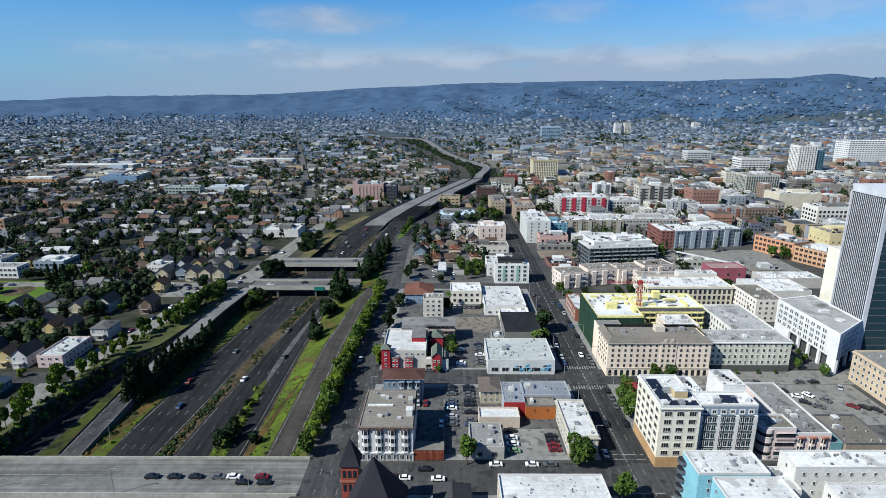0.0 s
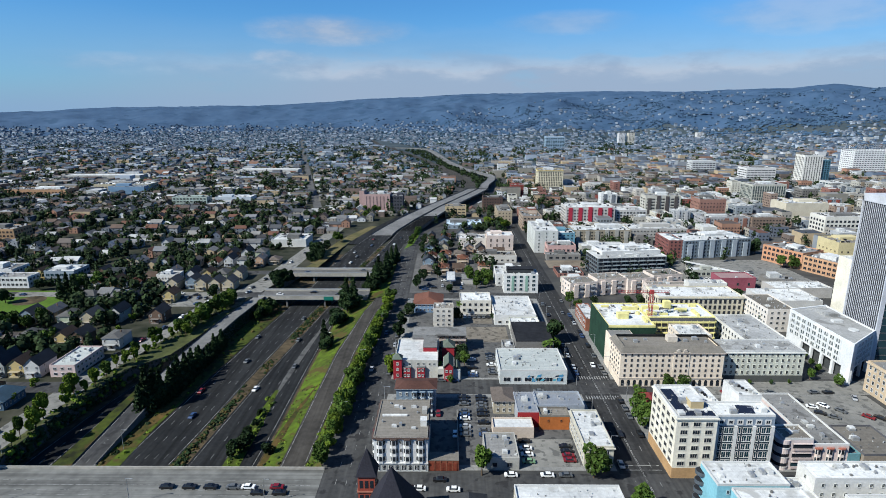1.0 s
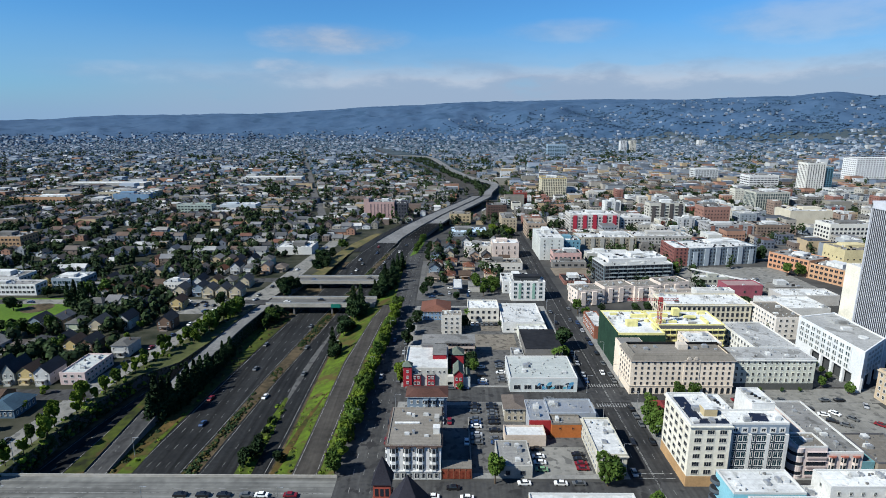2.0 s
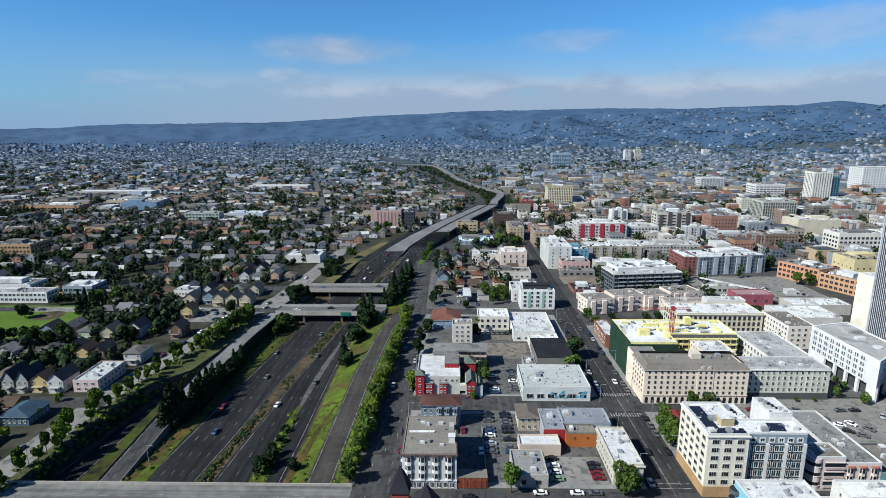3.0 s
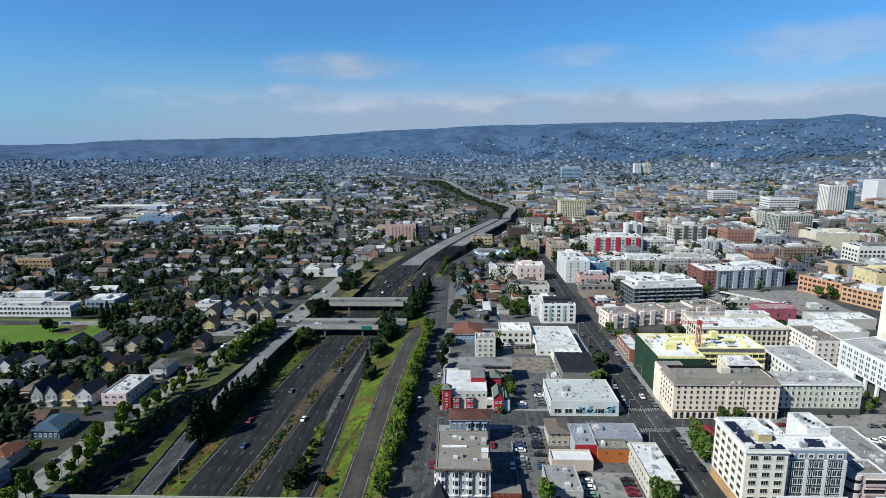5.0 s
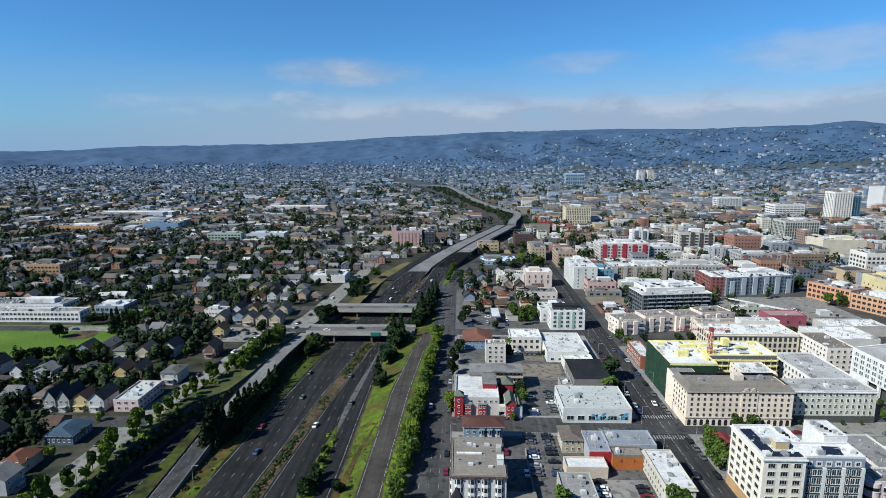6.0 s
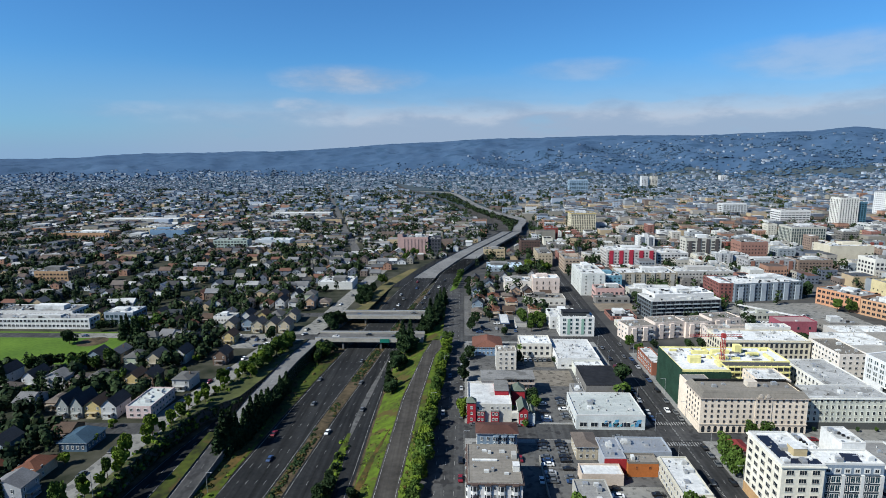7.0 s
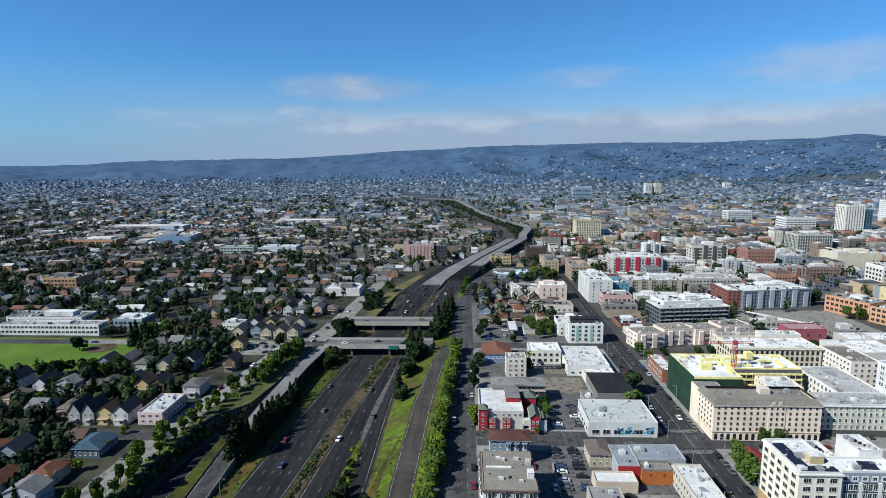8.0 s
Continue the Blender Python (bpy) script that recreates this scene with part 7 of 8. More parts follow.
def flats_with_bays(x0, x1, y0, y1, h, wall, label, turn=0):
    b = building(label, x0, x1, y0, y1, h, wall, ROOF_TAN, rows=3, gap=3.2, first=1.3, win=(1.5, 1.5), pitch=3.4, sides="FL", units=2, turn=turn)
    lx, ly = x1 - x0, y1 - y0
    m = Geo().box(-1.6, 1.6, -1.2, 0, 0, h - 1.6, bottom=True).mesh("bay", [wall_mat(tuple(min(1, v * 1.08) for v in wall))])
    r = Geo().box(-1.5, 1.5, -1.0, -0.9, 0, 1.0).box(-1.5, 1.5, -1.0, 0, -0.12, 0, bottom=True).mesh("balcony", [FRAME])
    for k in range(int(lx / 8)):
        part("bay", m, None, b, "stucco bay", at=pose(-lx / 2 + 4 + 8 * k, -ly / 2, 0.5))
        for f in range(2):
            part("balcony", r, None, b, "white balcony", at=pose(-lx / 2 + 8 * k + 8 - 0.1, -ly / 2, 4.4 + 3.3 * f))
    return b


def balcony_block():
    """Slate-grey apartments behind long bands of balconies, with a white roof screen."""
    x0, x1, y0, y1, h = 106.5, 160, 397, 421, 15.5
    b = building("slate-grey apartment block with bands of balconies and white roof", x0, x1, y0, y1, h, (0.13, 0.16, 0.18), ROOF_WHITE, rows=5, gap=2.95, first=0.9, win=(3.0, 2.0), pitch=3.4, sides="FL", bars=1, glass=GLASS, frame=FRAME_DARK, units=6, coping=FRAME, turn=7)
    lx, ly = x1 - x0, y1 - y0
    pale, dim = wall_mat((0.34, 0.39, 0.41)), wall_mat((0.42, 0.48, 0.51))
    for r in range(5):
        z = 0.4 + 2.95 * r
        for i in range(7):
            x = -lx / 2 + 6 + 6.9 * i + (1.4 if r % 2 else 0)
            slab_geo = Geo().box(-2.6, 2.6, -1.5, 0, 0, 0.22, bottom=True).box(-2.6, 2.6, -1.5, -1.42, 0.22, 1.1, 1, bottom=True)
            part("balcony", slab_geo, [pale, dim], b, "grey balcony with a solid rail", at=pose(x, -ly / 2, z))
        part("floor_band", Geo().box(-lx / 2 - 0.08, lx / 2 + 0.08, -ly / 2 - 0.1, -ly / 2 - 0.005, z - 0.3, z, bottom=True), pale, b)
    part("upper_storey", Geo().box(-lx / 2 + 30, lx / 2 - 8, ly / 2 - 9, ly / 2 - 0.6, h - 0.6, h + 2.6).box(-lx / 2 + 29.6, lx / 2 - 7.6, ly / 2 - 9.4, ly / 2 - 0.4, h + 2.6, h + 2.9, 1, bottom=True), [wall_mat((0.60, 0.62, 0.62)), ROOF_WHITE], b, "white set-back top storey")
    for k in range(9):
        part("roof_screen", Geo().box(-2.2, 2.2, -0.12, 0.12, 0, 2.0), FRAME, b, "white louvred roof screen", at=pose(-lx / 2 + 5 + 5.2 * k, -ly / 2 + 2.2 + 1.2 * (k % 3), h - 0.5))


balcony_block()


def long_canopy():
    """A thin white roof on posts along the edge of the open lot."""
    a, b = Vector((184.3, 428.5, 0)), Vector((217.7, 389.4, 0))
    run = (b - a).length
    t = thing("canopy", "long thin white canopy roof along the open lot", "canopy", pose(*((a + b) / 2), 0, 0, math.degrees(math.atan2(b.y - a.y, b.x - a.x))))
    part("roof", Geo().box(-run / 2, run / 2, -1.6, 1.6, 4.4, 4.8, bottom=True), FRAME, t)
    for k in range(8):
        part("post", Geo().box(-0.12, 0.12, -0.12, 0.12, 0.1, 4.4), METAL, t, at=pose(-run / 2 + 1 + (run - 2) * k / 7, 0, 0))


long_canopy()


def green_strips():
    """Pale green glazed strips and a dark roof pavilion on the white block by the main street."""
    t = thing("roof_pavilion", "dark glazed pavilion on the white block's roof", "pavilion", pose(45.6, 369.5, 12.6))
    part("wall", Geo().box(-9, 9, -2.6, 3.6, 0, 3.0), wall_mat((0.05, 0.055, 0.06)), t)
    part("roof", Geo().box(-9.3, 9.3, -3.0, 3.9, 3.0, 3.3, bottom=True), ROOF_DARK, t)
    g = thing("glazed_strips", "pale green glazed strips on the white front", "window", pose(45.65, 361.8, 0))
    for x in (-5.6, 3.7):
        part("strip", Geo().box(x - 0.9, x + 0.9, -0.22, 0, 1.4, 12.2, bottom=True), wall_mat((0.30, 0.48, 0.40)), g)


green_strips()


for k, (d, w) in enumerate(((0, 19.5), (20, 21.5), (42, 19.5), (62, 22))):
    a, c = 76.5 + 0.974 * d, 350 + 0.225 * d + (0, 2.0, 0, 1.6)[k]
    flats_with_bays(a, a + w, c, c + 14, 10.6 + 0.7 * (k % 2), (0.78, 0.67, 0.60), "pinkish stucco apartment block with bays and balconies", 13)


def red_complex():
    red, stucco, green = (0.40, 0.035, 0.05), (0.62, 0.60, 0.55), tint("green_shingles", (0.10, 0.12, 0.10))
    b = thing("apartment_complex", "pale stucco apartment complex with red turrets and green gables", "building", pose(-18, 236, 0))
    wm, rm = wall_mat(stucco), wall_mat(red)
    part("wall", Geo().box(-11, 9.2, 1, 27, 0, 8.2), wm, b)
    g = Geo()
    for q in ((-11, 9.2, 1, 1.3), (-11, 9.2, 26.7, 27), (-11, -10.7, 1.3, 26.7), (8.9, 9.2, 1.3, 26.7)):
        g.box(*q, 8.2, 9.0)
    part("parapet", g, wm, b)
    part("roof", Geo().box(-10.7, 8.9, 1.3, 26.7, 8.2, 8.26), ROOF_WHITE, b)
    part("upper_storey", Geo().box(2, 8.5, 12, 25, 8.26, 10.5), rm, b, "red upper storey")
    part("upper_roof", Geo().box(1.8, 8.7, 11.8, 25.2, 10.5, 10.7), ROOF_GREY, b)
    turret = part("turret", Geo().box(-11.4, -7.4, -0.6, 3.4, 0, 10.2), rm, b, "red square turret")
    part("turret_roof", Geo().hip(-11.4, -7.4, -0.6, 3.4, 10.2, 12.4, ridge=0.02), green, b, "dark green pyramid roof")
    for x in (-5.2, 1.4):
        part("bay", Geo().box(x - 1.8, x + 1.8, -0.1, 1, 0.1, 5.8), rm, b, "red projecting bay")
        part("bay_roof", Geo().box(x - 2, x + 2, -0.3, 1.0, 5.8, 6.0, bottom=True), ROOF_GREY, b)
    part("link", Geo().box(9.2, 11.6, -1.2, 1.5, 2.9, 5.6, bottom=True), wm, b, "wall over the gateway")
    gable_house = part("gable_house", Geo().box(11.6, 16.8, -2, 8, 0, 7.4), wm, b)
    w2 = Geo().box(12.2, 16.2, -2.5, -2, 0, 7.2)
    w2.face([(12.2, -2.5, 7.2), (16.2, -2.5, 7.2), (14.2, -2.5, 9.2)])
    part("gable_front", w2, rm, gable_house, "red gabled front")
    part("gable_roof", Geo().gable(12, 16.4, -2.5, 8, 7.4, 9.5), green, gable_house, "green shingled gable roof")
    part("annex", Geo().box(16.8, 19.6, -1.2, 6, 0, 5.4), wall_mat((0.55, 0.60, 0.62)), b)
    part("annex_roof", Geo().gable(16.8, 19.6, -1.2, 6, 5.4, 7, along="y", over=0.2), green, b)
    part("rear_gable", Geo().box(11, 17, 19, 26, 0, 7.5), rm, b)
    part("rear_gable_roof", Geo().hip(11, 17, 19, 26, 7.5, 10), green, b)
    w = window_mesh(1.1, 1.3)
    for x in (-9.4,):
        for z in (1.6, 4.4, 7.2):
            part("window", w, None, turret, at=pose(x, -0.6, z))
            part("window", w, None, turret, at=pose(-11.4, 1.2, z, 0, 0, -90))
    for x in (-6.0, -4.4, 0.6, 2.2):
        for z in (1.2, 3.9):
            part("window", w, None, b, at=pose(x, -0.1, z))
    for x in (-6.4, -3.8, 0, 2.6, 5.4, 7.6):
        part("window", w, None, b, at=pose(x, 1, 6.3))
    for x in (13.3, 15.1):
        for z in (1.4, 4.4):
            part("window", w, None, b, at=pose(x, -2.5, z))
    for y in (6, 10, 14, 18, 22):
        for z in (1.4, 4.2, 6.6):
            part("window", w, None, b, at=pose(-11, y, z, 0, 0, -90))


red_complex()


def motel():
    b = thing("motel", "three-storey motel block with open wooden galleries and grey roof", "building", pose(-8.4, 270, 0))
    part("wall", Geo().box(-13.4, 13.4, -3, 6.5, 0, 9.2), wall_mat((0.42, 0.33, 0.29)), b)
    part("roof", Geo().box(-13.8, 13.8, -5, 6.8, 9.2, 9.6, bottom=True), ROOF_GREY, b)
    part("end_block", Geo().box(-13.5, -7, -8, -3, 0, 9.2), wall_mat((0.5, 0.48, 0.46)), b)
    part("end_roof", Geo().box(-13.8, -6.8, -8.3, -5, 9.2, 9.62, bottom=True), ROOF_GREY, b)
    for k in range(3):
        part("gallery", Geo().box(-7, 13.6, -4.9, -3, 0, 0.25, bottom=True).box(-7, 13.6, -4.9, -4.8, 0.25, 1.2), wall_mat((0.56, 0.46, 0.40)), b, "gallery with a solid railing", at=pose(0, 0, 0.6 + 2.9 * k))
    for k in range(7):
        part("post", Geo().box(-0.12, 0.12, -0.12, 0.12, 0, 9.2), FRAME_DARK, b, at=pose(-6.6 + 3.3 * k, -4.7, 0))
    w = window_mesh(1.4, 1.4)
    for k in range(9):
        for r in range(3):
            part("window", w, None, b, at=pose(-5.8 + 2.2 * k, -3, 1.2 + 2.9 * r))


motel()


def hipped_block(label, x0, x1, y0, y1, h, top, wall, roofmat, rows, win=(1.0, 1.6), pitch=2.2, bays=0):
    b = thing("house", label, "house", pose((x0 + x1) / 2, (y0 + y1) / 2, 0))
    lx, ly = x1 - x0, y1 - y0
    part("wall", Geo().box(-lx / 2, lx / 2, -ly / 2, ly / 2, -0.1, h), wall_mat(wall), b)
    part("roof", Geo().hip(-lx / 2, lx / 2, -ly / 2, ly / 2, h, h + top, over=0.7, ridge=0.55), roofmat, b)
    part("roof_edge", Geo().box(-lx / 2 - 0.6, lx / 2 + 0.6, -ly / 2 - 0.6, ly / 2 + 0.6, h - 0.3, h - 0.02, bottom=True), FRAME, b, "white eaves")
    w = window_mesh(*win)
    for r in range(rows):
        for side, run in (("F", lx), ("L", ly), ("R", ly)):
            n = int((run - 1) / pitch)
            for i in range(n):
                part("window", w, None, b, at=face_pose(side, lx, ly, (i - (n - 1) / 2) * (run - 1) / n, 1.1 + 2.9 * r))
    if bays:
        m = bay_mesh(2.2, 0.8, 2.7 * rows, rows, 2.75, wall)
        for i in range(bays):
            part("bay", m, None, b, "canted bay window", at=pose(lx / 2 - 2 - 3.2 * i, -ly / 2, 0.7))
    return b


BROWN_TILE = tint("brown_tiles", (0.085, 0.042, 0.034), 0.25, grain=1.5)
hipped_block("slate-blue Victorian apartment house with a brown hipped roof", -25.4, -9.2, 207.4, 216, 10.3, 1.3, (0.22, 0.29, 0.37), BROWN_TILE, 3, bays=3)
hipped_block("tan Victorian house with a grey hipped roof", 14.6, 23, 205.3, 216.5, 6.0, 1.6, (0.50, 0.44, 0.34), SHINGLE[3], 2)
hipped_block("blue house with a broad red-brown hipped roof", -25, -7.6, 323.5, 342, 5.8, 3.2, (0.22, 0.34, 0.50), tint("red_brown_shingles", (0.14, 0.062, 0.045), 0.25, grain=1.5), 2)
hipped_block("small peach house with a dark red hipped roof", 76, 81.8, 203, 211, 6.4, 1.4, (0.66, 0.48, 0.42), tint("dark_red_tiles", (0.17, 0.03, 0.03)), 2, pitch=2.6)
hipped_block("dark blue house with a broad slate-blue hipped roof", -201, -189, 206.5, 219, 4.2, 2.6, (0.09, 0.15, 0.22), tint("slate_blue_shingles", (0.036, 0.068, 0.10), 0.25, grain=1.5), 1)
hipped_block("brown-roofed house beside the church", -3, 7.4, 136, 148, 5.6, 3.0, (0.30, 0.27, 0.24), SHINGLE[0], 2)


def church():
    slate = tint("dark_slate", (0.022, 0.022, 0.03), 0.3, grain=2, bump=0.3)
    brick = tint("red_sandstone", (0.26, 0.06, 0.042), 0.25, grain=2.5)
    b = thing("church", "red brick church with dark slate pyramid roofs", "church", pose(-20, 134, 0))
    part("nave", Geo().box(-7.5, 8.5, -13, 7, 0, 10), brick, b)
    part("nave_roof", Geo().hip(-7.5, 8.5, -13, 7, 10, 27.6, over=0.5, ridge=0.02), slate, b, "large steep dark slate pyramid roof")
    belfry = part("belfry", Geo().box(-10, -5, 4, 9, 0, 19.5), brick, b, "square brick belfry")
    part("belfry_roof", Geo().hip(-10, -5, 4, 9, 19.5, 27, over=0.5, ridge=0.02), slate, b, "steep dark slate spire")
    part("string_course", Geo().box(-10.3, -4.7, 3.7, 9.3, 14.2, 14.7, bottom=True), wall_mat((0.35, 0.14, 0.1)), b)
    opening = Geo().box(-0.5, 0.5, -0.06, 0, 0, 2.4).mesh("belfry_opening", [GLASS])
    for k in range(3):
        for z in (15.6, 11):
            part("belfry_opening", opening, None, belfry, "dark louvred opening", at=pose(-9 + 1.5 * k, 4, z))
            part("belfry_opening", opening, None, belfry, "dark louvred opening", at=pose(-5, 5 + 1.5 * k, z, 0, 0, 90))
            part("belfry_opening", opening, None, belfry, "dark louvred opening", at=pose(-10, 5 + 1.5 * k, z, 0, 0, -90))
    part("porch_turret", Geo().cyl(5.8, 6.4, 0, 10, 2.0, n=12), brick, b)
    part("porch_turret_roof", Geo().cyl(5.8, 6.4, 10, 15, 2.3, 0.05, n=12), slate, b, "conical slate roof")


church()
building("low building with a broad white roof and stepped parapet", 16.5, 49, 118, 150, 8, (0.55, 0.50, 0.40), ROOF_WHITE, rows=1, first=3.5, win=(1.8, 2.2), pitch=4, sides="FLB", units=10, coping=FRAME)


def filling_station():
    b = thing("filling_station", "filling station with a dark canopy roof and shop", "filling station", pose(-2, 385, 0))
    part("canopy", Geo().box(-3.2, 3.2, -11, 11, 4.6, 5.4, bottom=True), wall_mat((0.12, 0.16, 0.24)), b)
    part("canopy_roof", Geo().box(-2.8, 2.8, -10.6, 10.6, 5.4, 5.45), ROOF_WHITE, b)
    for y in (-8, 0, 8):
        part("post", Geo().box(-0.25, 0.25, -0.25, 0.25, 0, 4.6), FRAME, b, at=pose(0, y, 0))
        part("pump", Geo().box(-0.4, 0.4, -0.5, 0.5, 0, 1.9), wall_mat((0.6, 0.6, 0.6)), b, at=pose(0, y + 2, 0))
    part("shop", Geo().box(8, 16, -4, 8, 0, 4), wall_mat((0.5, 0.48, 0.45)), b)
    part("shop_roof", Geo().box(7.8, 16.2, -4.2, 8.2, 4, 4.3, bottom=True), ROOF_GREY, b)


filling_station()


# ---------------------------------------------------------------- cars
CARPAINT = {}
for key, c in (("white", (0.72, 0.72, 0.72)), ("black", (0.012, 0.012, 0.014)), ("silver", (0.36, 0.37, 0.39)), ("red", (0.17, 0.012, 0.018)), ("blue", (0.03, 0.06, 0.14)), ("grey", (0.10, 0.105, 0.11)), ("green", (0.16, 0.28, 0.16))):
    CARPAINT[key] = tint(key + "_car_paint", c, 0.06, rough=0.3, grain=2)


def car(key):
    b = thing("car", {"white": "white parked saloon car on asphalt", "black": "black car on grey asphalt", "silver": "silver saloon car on asphalt", "red": "dark red car on asphalt", "blue": "dark blue car on asphalt", "grey": "dark grey car on asphalt",
                      "green": "pale green car on asphalt"}[key], "car")
    prof = [(-2.25, 0.35), (-2.3, 0.75), (-2.15, 0.95), (-1.2, 1.0), (1.35, 1.02), (2.2, 0.95), (2.3, 0.7), (2.25, 0.35)]
    g = Geo()
    for y in (-0.88, 0.88):
        g.face([(x, y, z) for x, z in prof])
    for (ax, az), (bx, bz) in zip(prof, prof[1:] + prof[:1]):
        g.face([(ax, -0.88, az), (bx, -0.88, bz), (bx, 0.88, bz), (ax, 0.88, az)])
    g.box(-0.62, 1.02, -0.68, 0.68, 1.44, 1.5)
    part("body", g, CARPAINT[key], b)
    c = Geo()
    lo, hi = [(-1.3, -0.84), (1.5, -0.84), (1.5, 0.84), (-1.3, 0.84)], [(-0.6, -0.66), (1.0, -0.66), (1.0, 0.66), (-0.6, 0.66)]
    for i in range(4):
        j = (i + 1) % 4
        c.face([(*lo[i], 1.0), (*lo[j], 1.0), (*hi[j], 1.46), (*hi[i], 1.46)])
    part("cabin_glass", c, GLASS, b)
    wheel = Geo()
    n = 10
    ring = [(0.33 * math.cos(6.2832 * i / n), 0.33 * math.sin(6.2832 * i / n)) for i in range(n)]
    for y in (-0.11, 0.11):
        wheel.face([(x, y, z) for x, z in ring])
    for i in range(n):
        (ax, az), (bx, bz) = ring[i], ring[(i + 1) % n]
        wheel.face([(ax, -0.11, az), (bx, -0.11, bz), (bx, 0.11, bz), (ax, 0.11, az)])
    wm = wheel.mesh("wheel", [TYRE])
    for x in (-1.4, 1.4):
        for y in (-0.82, 0.82):
            part("wheel", wm, None, b, at=pose(x, y, 0.33))
    return b


CARS = {k: car(k) for k in CARPAINT}
DRIVEN = set()
CR = random.Random(9)
MIX = ["black", "black", "black", "grey", "grey", "grey", "silver", "silver", "white", "white", "blue", "blue", "red", "black", "grey"]


def park(x, y, turn, z=0.03, key=None, group=""):
    key = key or CR.choice(MIX)
    m = pose(x, y, z, 0, 0, turn + CR.uniform(-2, 2))
    c = CARS[key]
    if key in DRIVEN:
        c = copy_thing(c, m)
    else:
        DRIVEN.add(key)
        c.matrix_basis = m
    if group:
        tagged(c, group=group)
    return c


# lots and parked rows
for x0, x1, y0, y1 in ((0, 12.6, 187, 221), (0, 8.5, 172, 187), (21, 42.5, 170, 187), (5.5, 19, 237, 262), (-1, 29, 278, 300), (138, 178, 190, 221), (160, 179, 236, 292), (4, 22, 305, 318.5), (-28, -13, 278, 298), (170, 262, 384, 449), (255, 345, 470, 530), (104, 160, 372, 396)):
    structure("parking_lot", Geo().box(x0, x1, y0, y1, 0.0, 0.165), LOT_TAN if x0 in (-1, 4) else LOT_PALE if x0 in (138, 21, -28, 170) else LOT, "asphalt parking lot with painted bays", "parking lot")
bays = Geo()
for x0, x1, y0, y1 in ((0.2, 5.2, 187.6, 220.5), (7.4, 12.4, 187.6, 220.5), (21.6, 27, 171, 186.6), (36.6, 42, 171, 186.6), (5.6, 10, 237.4, 261.6), (14.6, 18.8, 237.4, 261.6)):
    for y in np.arange(y0, y1, 2.9):
        bays.face([(x0, y, 0.172), (x1, y, 0.172), (x1, y + 0.12, 0.172), (x0, y + 0.12, 0.172)])
for x0, x1, y0, y1 in ((139, 177, 190.5, 195.5), (139, 177, 200.5, 205.5), (139, 177, 210, 214.5), (161, 178, 240, 245), (161, 178, 262, 267), (161, 178, 280, 285), (178, 242, 390, 395), (178, 242, 408, 413)):
    for x in np.arange(x0, x1, 3.0):
        bays.face([(x, y0, 0.172), (x + 0.12, y0, 0.172), (x + 0.12, y1, 0.172), (x, y1, 0.172)])
structure("bay_markings", bays, PAINT, "white painted parking bay lines", "road marking")
for y in np.arange(189, 220, 2.9):
    if CR.random() < 0.85:
        park(2.6, y, 0, 0.17, group="cars in the lot")
    if CR.random() < 0.8:
        park(10.0, y, 180, 0.17, group="cars in the lot")
for y, key in ((172.5, "green"), (176.6, "white"), (180.4, "white"), (185, "black")):
    park(24.5, y, 0, 0.17, key, "cars in the lot")
for y, key in ((173.2, "red"), (176, "red"), (178.6, "black"), (181.6, "black")):
    park(39.2, y, 180, 0.17, key, "cars in the lot")
for y in np.arange(238, 262, 2.9):
    for x in (7.5, 17):
        if CR.random() < 0.6:
            park(x, y, 0, 0.17, group="cars in the lot")
for x in np.arange(6, 22, 2.8):
    park(x, 315, 90, 0.17, group="cars in the lot")
for x, y in ((-14, 372), (-8, 376), (-7, 388), (5, 371), (6, 381), (-18, 380), (-20, 368)):
    park(x, y, CR.choice([0, 90]), 0.18, group="cars in the lot")
for x, y, turn, key in ((148.2, 210.7, 160, "white"), (153.5, 211.8, 120, "white"), (158, 207.6, 120, "grey"), (166, 202.8, 130, "red"), (170.1, 202, 125, "black"), (173.5, 200.5, 125, "black"), (144.6, 215.4, 170, "black"),
                        (139.8, 215.8, 170, "black"), (148.5, 205.8, 150, "black"), (176, 196, 125, "grey"), (152, 202.6, 150, "grey"), (171, 218, 60, "silver")):
    park(x, y, turn, 0.17, key, "cars in the lot")
for x, y, turn, key in ((-11.2, 204.5, 90, "silver"), (-8.0, 204.5, 90, "red"), (-1.4, 189.5, 90, "white")):
    park(x, y, turn, 0.17, key, "cars in the yard")
for x, y, key in ((-6.8, 162.4, "black"), (-2.3, 157.4, "white"), (-13.6, 157.8, "white"), (-17, 158, "black")):
    park(x, y, 0, key=key, group="cars on the street")
for y in np.arange(171, 345, 6.4):
    if not 216 < y < 240 and CR.random() < 0.62:
        park(69.6, y, 90, key=CR.choice(["black", "grey", "blue", "black", "grey", "silver"]), group="cars at the kerb")
    if not 216 < y < 240 and CR.random() < 0.35:
        park(56.6, y, 90, group="cars at the kerb")
    if not 216 < y < 240 and CR.random() < 0.3:
        park(-32.2, y, 90, group="cars at the kerb")
for x in np.arange(-26, 52, 6.2):
    if CR.random() < 0.5:
        park(x, 233.6, 0, group="cars at the kerb")
    if CR.random() < 0.45:
        park(x, 223.6, 0, group="cars at the kerb")
    if x > 8 and CR.random() < 0.3:
        park(x, 165, 0, key=CR.choice(["black", "grey", "white"]), group="cars at the kerb")
for x in np.arange(80, 176, 6.4):
    if CR.random() < 0.5:
        park(x, 223.4, 0, group="cars at the kerb")
for x, key in ((-97, "black"), (-89.5, "black"), (-82.5, "black"), (-75, "grey"), (-70, "white"), (-60.5, "red")):
    park(x, 158.2, 180, 0.08, key, "queue on the bridge")
